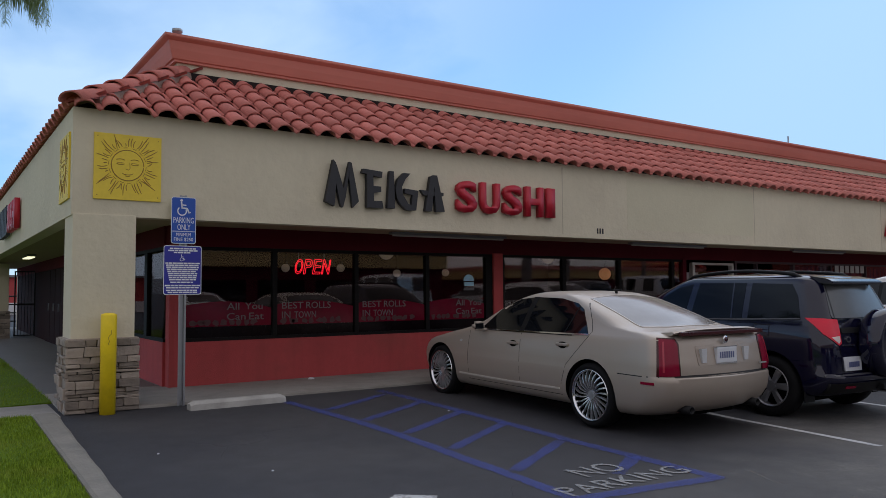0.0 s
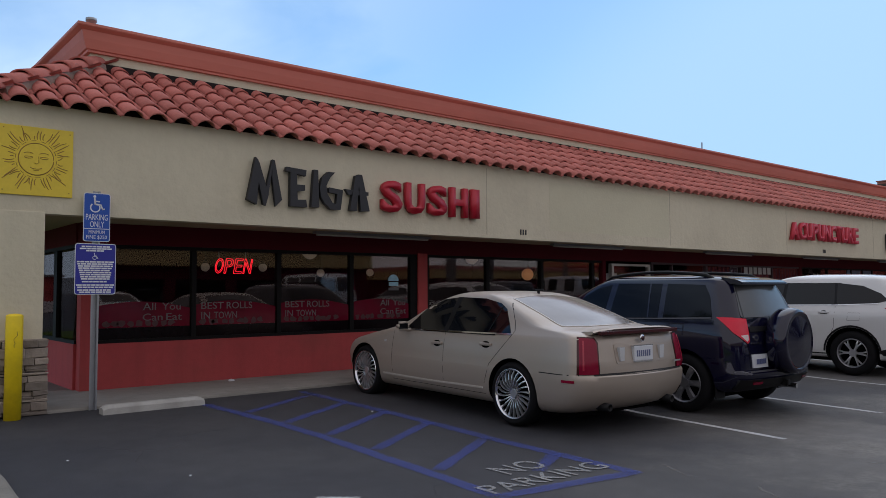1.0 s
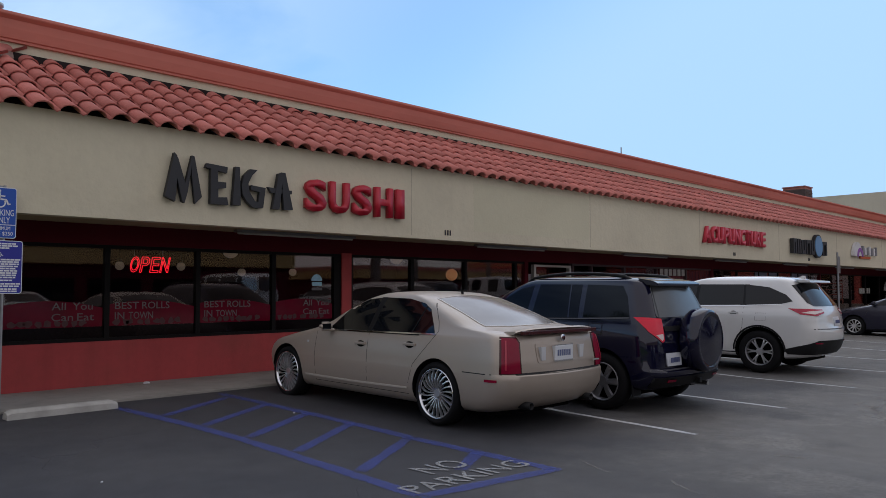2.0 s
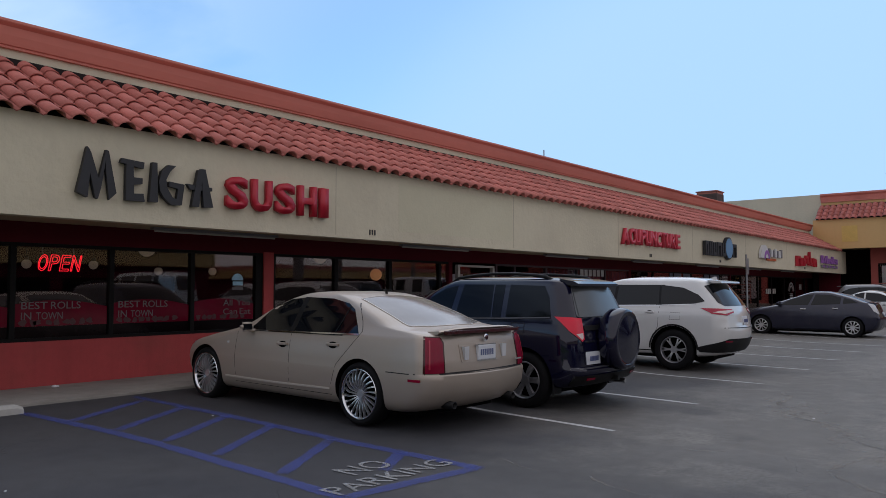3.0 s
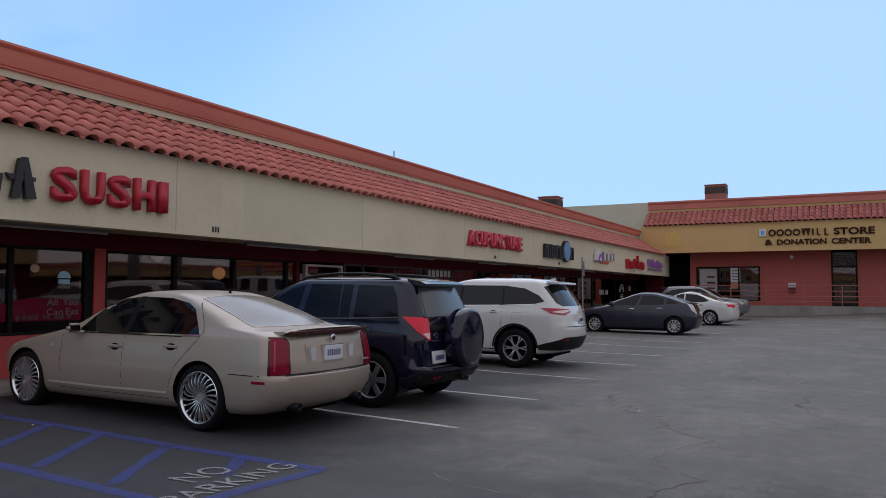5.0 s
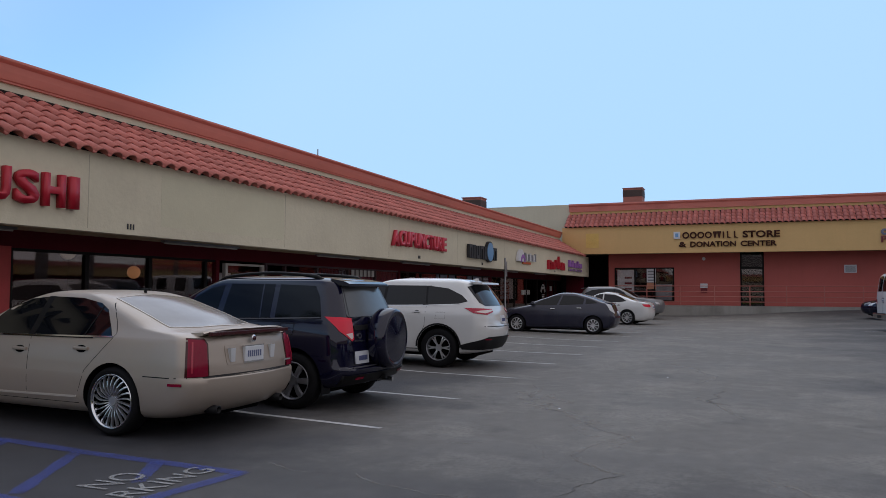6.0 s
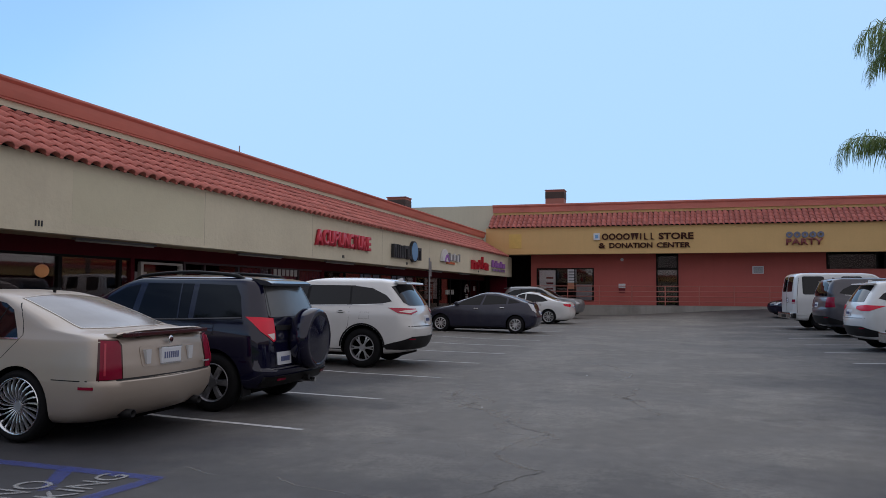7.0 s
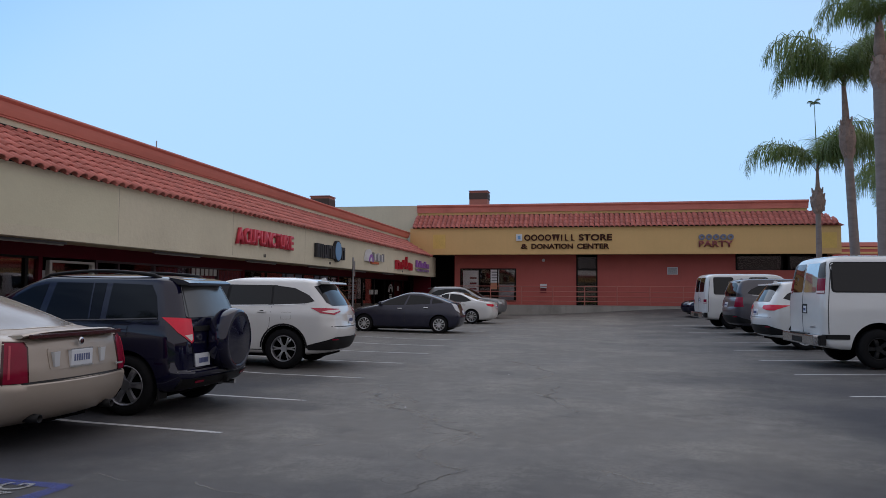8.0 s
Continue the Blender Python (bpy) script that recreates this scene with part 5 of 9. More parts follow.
def gold_sedan():
    L = 4.99
    keys = [(0.20, 0.40, 4.62, 0.80, 0.30, 0.24, 0.10, 0.06), (0.25, 0.18, 4.80, 0.865, 0.40, 0.24, 0.16, 0.07), (0.335, 0.08, 4.915, 0.903, 0.44, 0.24, 0.20, 0.08), (0.44, 0.02, 4.975, 0.918, 0.44, 0.24, 0.22, 0.08),
            (0.55, 0.00, 4.99, 0.922, 0.44, 0.24, 0.22, 0.08), (0.598, 0.01, 4.99, 0.922, 0.44, 0.24, 0.22, 0.08), (0.616, 0.012, 4.972, 0.921, 0.44, 0.23, 0.22, 0.08), (0.624, 0.014, 4.935, 0.920, 0.44, 0.21, 0.22, 0.06),
            (0.70, 0.05, 4.930, 0.917, 0.46, 0.20, 0.22, 0.05), (0.765, 0.16, 4.920, 0.911, 0.46, 0.20, 0.22, 0.05), (0.815, 0.38, 4.912, 0.904, 0.46, 0.20, 0.20, 0.05), (0.880, 0.72, 4.903, 0.893, 0.42, 0.20, 0.18, 0.05), (0.935, 1.06, 4.893, 0.880, 0.36, 0.20, 0.16, 0.05),
            (0.975, 1.28, 4.880, 0.868, 0.32, 0.20, 0.14, 0.05), (0.993, 1.43, 4.868, 0.856, 0.30, 0.20, 0.16, 0.05), (1.012, 1.52, 4.84, 0.842, 0.18, 0.2, 0.09, 0.06), (1.033, 1.57, 4.78, 0.828, 0.168, 0.22, 0.1, 0.05), (1.052, 1.61, 4.64, 0.815, 0.168, 0.26, 0.1, 0.05),
            (1.08, 1.67, 4.47, 0.798, 0.156, 0.28, 0.1, 0.06), (1.19, 1.86, 4.17, 0.737, 0.144, 0.25, 0.1, 0.08), (1.3, 2.09, 3.86, 0.668, 0.132, 0.22, 0.095, 0.09), (1.38, 2.31, 3.61, 0.612, 0.132, 0.2, 0.09, 0.09), (1.424, 2.5, 3.41, 0.555, 0.132, 0.2, 0.07, 0.08),
            (1.444, 2.68, 3.2, 0.43, 0.12, 0.2, 0.04, 0.05), (1.452, 2.82, 3.02, 0.25, 0.06, 0.1, 0.01, 0.02)]
    c = Car("sedan_car", "champagne gold sedan with chrome spoke wheels parked nose to the shops", "car", at(6.85, 7.36, -1.3), L, 1.844, keys, PAINT_GOLD,
            (0.93, 3.886), (0.345, 0.272, 0.245), 0.375, "wire", CHROME, POLISHED)
    # windows
    c.both("side_window", [(1.86, 0.965), (2.66, 0.975), (2.66, 1.372), (2.40, 1.345), (2.14, 1.245)], TINT, "dark tinted glass")
    c.both("side_window", [(2.71, 0.976), (3.82, 0.992), (3.60, 1.25), (3.46, 1.315), (3.16, 1.365), (2.71, 1.374)], TINT, "dark tinted glass")
    c.both("pillar_trim", [(2.64, 0.972), (2.73, 0.974), (2.73, 1.376), (2.64, 1.374)], FRAME_DARK, "black door pillar", lift=0.005)
    for pts in ([(1.78, 0.955), (3.58, 0.968)], [(3.45, 0.985), (3.52, 1.285)]):
        c.both("window_trim", ribbon(pts, 0.014), FRAME_DARK, lift=0.008, step=0.2)
    c.both("belt_trim", ribbon([(1.80, 0.955), (2.7, 0.965), (3.84, 0.982)], 0.012), CHROME, lift=0.010, step=0.2)
    c.skin("windscreen", [(-0.66, 1.56), (0.66, 1.56), (0.53, 2.36), (-0.53, 2.36)], "top", TINT, "dark windscreen")
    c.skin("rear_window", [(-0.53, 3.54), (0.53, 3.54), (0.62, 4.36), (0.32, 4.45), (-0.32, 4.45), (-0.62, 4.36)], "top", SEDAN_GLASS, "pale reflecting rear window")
    for pts in ([(-0.53, 3.53), (0.0, 3.51), (0.53, 3.53)], [(-0.53, 3.53), (-0.62, 4.36)], [(0.53, 3.53), (0.62, 4.36)], [(-0.62, 4.37), (-0.32, 4.46), (0.32, 4.46), (0.62, 4.37)]):
        c.skin("window_trim", ribbon(pts, 0.012), "top", PALE_HIGHLIGHT, lift=0.007, step=0.1)
    # shut lines
    c.seam([(1.62, 0.30), (1.60, 0.60), (1.62, 0.93)])
    c.seam([(2.69, 0.30), (2.69, 0.95)])
    c.seam([(3.44, 0.42), (3.52, 0.64), (3.72, 0.84), (3.84, 0.97), (3.865, 1.02), (3.80, 1.13), (3.70, 1.25), (3.61, 1.32)])
    c.seam([(1.60, 0.30), (3.44, 0.30)])
    c.both("sill_trim", ribbon([(1.40, 0.36), (2.4, 0.355), (3.42, 0.37)], 0.020), PALE_HIGHLIGHT, "sill strip with its highlight painted in", lift=0.014)
    c.handle(2.56, 0.822, PAINT_GOLD, 0.20)
    c.handle(3.45, 0.858, PAINT_GOLD, 0.20)
    c.mirror(1.94, 0.985, PAINT_GOLD, (0.17, 0.09, 0.115))
    for s in (-1, 1):
        def f(p):
            return [(s * u, v) for u, v in p]
        part("reversing_lamp", prism([(s * a, b) for a, b in ((0.30, 0.745), (0.36, 0.745), (0.375, 0.885), (0.295, 0.885))], "y", c.y(4.932), c.y(4.88)), CLEAR_LENS, c.top, "upright pale lamp beside the plate")
        c.skin("side_lamp", [(4.62, 0.54), (4.76, 0.54), (4.76, 0.566), (4.62, 0.566)], "left" if s < 0 else "right", TAIL_RED, "red side marker", lift=0.012, thick=0.02)
        c.skin("side_lamp", [(1.42, 0.775), (1.46, 0.775), (1.46, 0.80), (1.42, 0.80)], "left" if s < 0 else "right", CLEAR_LENS, lift=0.008)
        c.skin("headlight", f([(0.55, 0.56), (0.78, 0.56), (0.78, 0.74), (0.58, 0.72)]), "front", CLEAR_LENS, lift=0.01)
        bm = lathe([(0.030, -0.06), (0.040, -0.06), (0.044, 0.06), (0.040, 0.10), (0.03, 0.10), (0.03, -0.06)], 16)
        part("exhaust_tip", bm, BLACK_PLASTIC, c.top, m=pose(s * 0.52, c.y(4.86), 0.285, 0, 0, 90))
    c.corner("lamp_rim", [(-0.905, 4.82, 0.622), (-0.685, 4.935, 0.620), (-0.685, 4.91, 0.94), (-0.71, 4.88, 0.992), (-0.862, 4.79, 0.998)], BRAKE_DARK, "dark lamp surround", lift=0.006, step=0.05)
    for t in c.corner("tail_lamp", [(-0.885, 4.835, 0.632), (-0.70, 4.925, 0.630), (-0.70, 4.90, 0.93), (-0.72, 4.88, 0.975), (-0.845, 4.80, 0.985)], TAIL_RED, "tall red tail lamp", lift=0.012, step=0.05, thick=0.02):
        x = -1 if sum(v.co.x for v in t.data.vertices) < 0 else 1
        c.skin("lens_bar", [(DIAG * (-0.845 - c.y(4.84)), 0.67), (DIAG * (-0.828 - c.y(4.85)), 0.67), (DIAG * (-0.812 - c.y(4.835)), 0.96), (DIAG * (-0.826 - c.y(4.825)), 0.96)],
               "rear_left" if x < 0 else "rear_right", TAIL_MID, "brighter bar in the lamp", lift=0.017, step=0.05, parent=t)
    plate = part("number_plate", box(-0.155, 0.155, c.y(4.946), c.y(4.90), 0.735, 0.89, 0.008), PLATE, c.top, "white number plate")
    part("plate_frame", add_box(add_box(bmesh.new(), -0.165, 0.165, c.y(4.942), c.y(4.90), 0.722, 0.737), -0.165, 0.165, c.y(4.942), c.y(4.90), 0.888, 0.900), CHROME, plate)
    for k in range(7):
        part("bar", box(-0.115 + k * 0.034, -0.095 + k * 0.034, c.y(4.949), c.y(4.94), 0.78, 0.845), PLATE_INK, plate)
    c.skin("plate_recess", rounded([(-0.40, 0.715), (0.40, 0.715), (0.42, 0.915), (-0.42, 0.915)], 0.03), "rear", PAINT_GOLD, lift=0.006, step=0.1)
    c.seam([(4.30, 0.618), (4.60, 0.616), (4.80, 0.620)], width=0.010)
    c.skin("seam", ribbon([(-0.72, 0.621), (0, 0.618), (0.72, 0.621)], 0.018), "rear", BLACK_PLASTIC, lift=0.003, step=0.1)
    part("boot_script", box(0.54, 0.66, c.y(4.938), c.y(4.92), 0.695, 0.712), CHROME, c.top)
    # spoiler with its lamp strip
    bm = bmesh.new()
    rows = []
    for k in range(15):
        x = -0.67 + 1.34 * k / 14
        bend = 0.06 * (abs(x) / 0.67) ** 3
        y0 = c.y(4.90) + bend
        zz = 1.080 - 0.034 * (abs(x) / 0.67) ** 4
        rows.append([bm.verts.new((x, y0 + dy, zz + dz)) for dy, dz in ((0.0, -0.004), (0.02, 0.008), (0.16, -0.002), (0.18, -0.035), (0.03, -0.026))])
    for a, b in zip(rows[:-1], rows[1:]):
        for j in range(5):
            bm.faces.new((a[j - 1], a[j], b[j], b[j - 1]))
    bm.faces.new(rows[0]), bm.faces.new(rows[-1][::-1])
    bmesh.ops.recalc_face_normals(bm, faces=bm.faces)
    part("spoiler", bm, PAINT_GOLD, c.top, "champagne boot spoiler")
    part("brake_strip", box(-0.64, 0.64, c.y(4.915), c.y(4.87), 1.018, 1.058, 0.008), BRAKE_DARK, c.top, "dark red brake lamp strip")
    part("badge", lathe([(0, -0.012), (0.045, -0.012), (0.055, 0), (0, 0)], 16), CHROME, c.top, "dull chrome wreath badge", m=pose(0, c.y(4.925), 0.968, 0, 0, 90) @ Matrix.Scale(0.75, 4))
    part("badge_shield", lathe([(0, -0.002), (0.024, -0.002), (0.024, 0), (0, 0)], 12), BRAKE_DARK, c.top, m=pose(0, c.y(4.936), 0.968, 0, 0, 90))
    bm = add_box(box(-0.014, 0.014, -0.07, 0.07, 0.028, 0.048, 0.006), -0.010, 0.010, 0.0, 0.03, -0.03, 0.03, 0.004)
    part("aerial", bm, BLACK_PLASTIC, c.top, m=pose(0, c.y(3.42), 1.425))
    return c


gold_sedan()


def black_suv():
    L = 4.37
    keys = [(0.26, 0.45, 4.02, 0.78, 0.25, 0.20, 0.05, 0.03), (0.31, 0.18, 4.24, 0.86, 0.35, 0.22, 0.12, 0.05), (0.40, 0.08, 4.33, 0.895, 0.38, 0.24, 0.14, 0.06), (0.47, 0.03, 4.37, 0.902, 0.40, 0.24, 0.15, 0.06),
            (0.51, 0.02, 4.37, 0.905, 0.40, 0.24, 0.15, 0.06), (0.53, 0.025, 4.35, 0.906, 0.40, 0.23, 0.15, 0.06), (0.545, 0.03, 4.285, 0.907, 0.40, 0.20, 0.15, 0.05), (0.66, 0.035, 4.28, 0.908, 0.40, 0.20, 0.15, 0.05), (0.80, 0.06, 4.270, 0.908, 0.40, 0.19, 0.15, 0.05),
            (0.92, 0.12, 4.255, 0.905, 0.42, 0.19, 0.16, 0.05), (0.985, 0.30, 4.245, 0.896, 0.42, 0.19, 0.16, 0.05), (1.03, 0.70, 4.237, 0.884, 0.36, 0.19, 0.14, 0.05), (1.08, 1.10, 4.225, 0.868, 0.30, 0.19, 0.14, 0.05),
            (1.125, 1.24, 4.21, 0.848, 0.156, 0.18, 0.08, 0.05), (1.25, 1.44, 4.16, 0.795, 0.144, 0.17, 0.09, 0.05), (1.4, 1.68, 4.1, 0.728, 0.132, 0.16, 0.09, 0.05), (1.52, 1.89, 4.05, 0.672, 0.132, 0.16, 0.085, 0.05), (1.585, 2.04, 4.015, 0.632, 0.132, 0.16, 0.075, 0.05),
            (1.63, 2.22, 3.93, 0.565, 0.132, 0.2, 0.05, 0.05), (1.652, 2.45, 3.72, 0.45, 0.12, 0.2, 0.03, 0.03), (1.665, 2.75, 3.4, 0.26, 0.06, 0.1, 0.01, 0.02)]
    # alloy darkened here so that the wheels' shade is in their colour
    c = Car("suv_car", "glossy black off-roader with a covered spare wheel on its tail", "car", at(9.06, 6.70, 0.8), L, 1.815, keys, PAINT_BLACK,
            (0.86, 3.52), (0.352, 0.235, 0.225), 0.405, "six", DARK_SHADED_ALLOY, DARK_SHADED_ALLOY)
    c.both("side_window", [(1.62, 1.085), (2.30, 1.10), (2.32, 1.535), (2.12, 1.49), (1.90, 1.36)], DEEP_TINT, "dark glass")
    c.both("side_window", [(2.40, 1.105), (3.14, 1.125), (3.10, 1.55), (2.42, 1.55)], DEEP_TINT, "dark glass")
    c.both("side_window", [(3.22, 1.13), (3.88, 1.155), (3.80, 1.40), (3.70, 1.535), (3.18, 1.55)], DEEP_TINT, "dark glass")
    c.both("window_trim", ribbon([(3.00, 1.12), (2.93, 1.55)], 0.02), PAINT_BLACK, lift=0.008, step=0.2)
    # grey line painted as the reflection along the window bottoms
    c.both("belt_trim", ribbon([(1.58, 1.072), (2.40, 1.092), (3.14, 1.112), (3.88, 1.142)], 0.016), GREY_LINE, lift=0.010, step=0.2)
    c.skin("windscreen", [(-0.66, 1.18), (0.66, 1.18), (0.55, 1.98), (-0.55, 1.98)], "top", DEEP_TINT, "dark windscreen")
    c.skin("rear_window", rounded([(-0.66, 1.15), (0.66, 1.15), (0.52, 1.55), (-0.52, 1.55)], 0.05), "rear", REAR_SHEEN, "pale reflecting rear window", lift=0.006, step=0.06)
    c.skin("wiper", ribbon([(0.02, 1.15), (0.36, 1.19)], 0.02), "rear", BLACK_PLASTIC, lift=0.015, thick=0.02)
    c.seam([(1.32, 0.32), (1.30, 0.70), (1.42, 1.06)])
    c.seam([(2.36, 0.32), (2.36, 1.10)])
    c.seam([(3.02, 0.45), (3.14, 0.70), (3.17, 1.12)])
    c.both("sill_trim", [(1.30, 0.27), (3.08, 0.27), (3.08, 0.40), (1.30, 0.40)], PAINT_BLACK, lift=0.012)
    c.both("fuel_flap", [(3.32, 0.93), (3.52, 0.94), (3.52, 1.05), (3.34, 1.06)], PAINT_BLACK, lift=0.006)
    c.seam([(3.31, 0.92), (3.53, 0.93), (3.53, 1.06), (3.33, 1.07), (3.31, 0.92)], "left")
    c.handle(2.18, 0.99, PAINT_BLACK)
    c.handle(2.98, 1.01, PAINT_BLACK)
    c.mirror(1.62, 1.12, PAINT_BLACK)
    for s in (-1, 1):
        view = "left" if s < 0 else "right"

        def f(p):
            return [(s * u, v) for u, v in p]
        c.skin("reflector", f([(0.50, 0.40), (0.66, 0.40), (0.66, 0.425), (0.50, 0.425)]), "rear", TAIL_RED, lift=0.03)
        c.skin("headlight", f([(0.52, 0.70), (0.74, 0.72), (0.76, 0.86), (0.60, 0.84)]), "front", CLEAR_LENS, lift=0.01)
        # roof rail
        bm = bmesh.new()
        rows = []
        for k in range(13):
            sv = 2.10 + 1.70 * k / 12
            z = 1.700 - 0.075 * ((sv - 3.0) / 0.85) ** 2 - (0.05 if k in (0, 12) else 0)
            rows.append([bm.verts.new((s * 0.55 + 0.020 * math.cos(a), c.y(sv), z + (0.026 if k > 9 else 0.020) * math.sin(a))) for a in np.linspace(0, 2 * math.pi, 9)[:-1]])
        for p, q in zip(rows[:-1], rows[1:]):
            for j in range(8):
                bm.faces.new((p[j - 1], p[j], q[j], q[j - 1]))
        bm.faces.new(rows[0]), bm.faces.new(rows[-1][::-1])
        bmesh.ops.recalc_face_normals(bm, faces=bm.faces)
        part("roof_rail", bm, BLACK_PLASTIC, c.top, "black roof rail", smooth=True)
        part("mud_flap", box(s * 0.86, s * 0.66, c.y(3.94), c.y(3.92), 0.20, 0.46, 0.004), BLACK_PLASTIC, c.top)
        part("exhaust_tip", tube((s * 0.3, c.y(4.1), 0.30), (s * 0.3, c.y(4.35), 0.30), 0.03, 10), CHROME, c.top) if s > 0 else None
    for t in c.corner("tail_lamp", [(-0.89, 4.00, 1.155), (-0.82, 4.16, 1.15), (-0.64, 4.225, 1.135), (-0.63, 4.25, 0.875), (-0.69, 4.26, 0.85), (-0.86, 4.17, 0.985)], TAIL_BRIGHT, "bright red tail lamp", lift=0.010, step=0.04):
        x = -1 if sum(v.co.x for v in t.data.vertices) < 0 else 1
        c.skin("lamp_lens", [(DIAG * (a - c.y(q)), z) for a, q, z in ((-0.775, 4.21, 0.945), (-0.655, 4.24, 0.955), (-0.655, 4.25, 0.895), (-0.70, 4.26, 0.872))], "rear_left" if x < 0 else "rear_right", PINK_LENS, "clear lower lens", lift=0.014, step=0.04, parent=t)
    c.corner("seam", [(-0.66, 4.20, 1.125), (-0.645, 4.20, 1.125), (-0.52, 4.01, 1.52), (-0.535, 4.01, 1.52)], BLACK_PLASTIC, lift=0.008, step=0.08)
    c.skin("seam", ribbon([(-0.64, 0.86), (-0.62, 0.57), (0.62, 0.57)], 0.008), "rear", WELL, lift=0.002, step=0.08)
    c.skin("bumper_edge", ribbon([(-0.86, 0.525), (-0.3, 0.53), (0.86, 0.525)], 0.012), "rear", GREY_LINE, lift=0.004, step=0.1)
    c.plate(-0.44, 0.645, w=0.30, h=0.155)
    c.skin("bumper_trim", [(-0.80, 0.33), (0.80, 0.33), (0.82, 0.45), (-0.82, 0.45)], "rear", BLACK_PLASTIC, "black rear bumper", lift=0.02, thick=0.03)
    c.skin("badge", [(-0.475 + 0.045 * math.cos(a), 0.915 + 0.036 * math.sin(a)) for a in np.linspace(0, 2 * math.pi, 15)[:-1]], "rear", CHROME, lift=0.010, step=0.2)
    c.skin("badge_gap", [(-0.475 + 0.028 * math.cos(a), 0.915 + 0.022 * math.sin(a)) for a in np.linspace(0, 2 * math.pi, 13)[:-1]], "rear", PAINT_BLACK, lift=0.013, step=0.2)
    c.skin("script", [(-0.575, 0.84), (-0.505, 0.84), (-0.505, 0.858), (-0.575, 0.858)], "rear", CHROME, lift=0.008, step=0.2)
    c.skin("script", [(-0.47, 0.84), (-0.37, 0.84), (-0.37, 0.858), (-0.47, 0.858)], "rear", CHROME, lift=0.008, step=0.2)
    c.skin("garnish", rounded([(-0.58, 0.985), (-0.20, 0.985), (-0.20, 1.045), (-0.58, 1.045)], 0.015), "rear", BLACK_PLASTIC, "black grip strip", lift=0.014, step=0.1)
    spare = part("spare_wheel_cover", lathe([(0.20, 0.0), (0.345, 0.01), (0.380, 0.05), (0.385, 0.15), (0.365, 0.20), (0.325, 0.215), (0.315, 0.207), (0.29, 0.207), (0.10, 0.222), (0, 0.224)], 44), PAINT_BLACK, c.top, "glossy hard cover over the spare wheel",
                 m=pose(0.03, c.y(4.25), 0.865, 0, 0, -90) @ Matrix.Diagonal((1.3, 1.03, 1.03, 1)))
    part("mount", box(0.0, 0.36, c.y(4.36), c.y(4.2), 0.75, 1.0, 0.02), BLACK_PLASTIC, c.top)
    bm = bmesh.new()
    add_prism(bm, [(c.y(3.84), 1.635), (c.y(4.06), 1.60), (c.y(4.135), 1.565), (c.y(4.13), 1.535), (c.y(3.96), 1.55)], "x", -0.575, 0.575)
    bmesh.ops.bevel(bm, geom=bm.edges[:], offset=0.012, segments=2, affect="EDGES")
    part("roof_spoiler", bm, PAINT_BLACK, c.top)
    part("tow_hitch", box(-0.03, 0.03, c.y(4.40), c.y(4.3), 0.34, 0.40, 0.01), BLACK_PLASTIC, c.top)
    return c


black_suv()


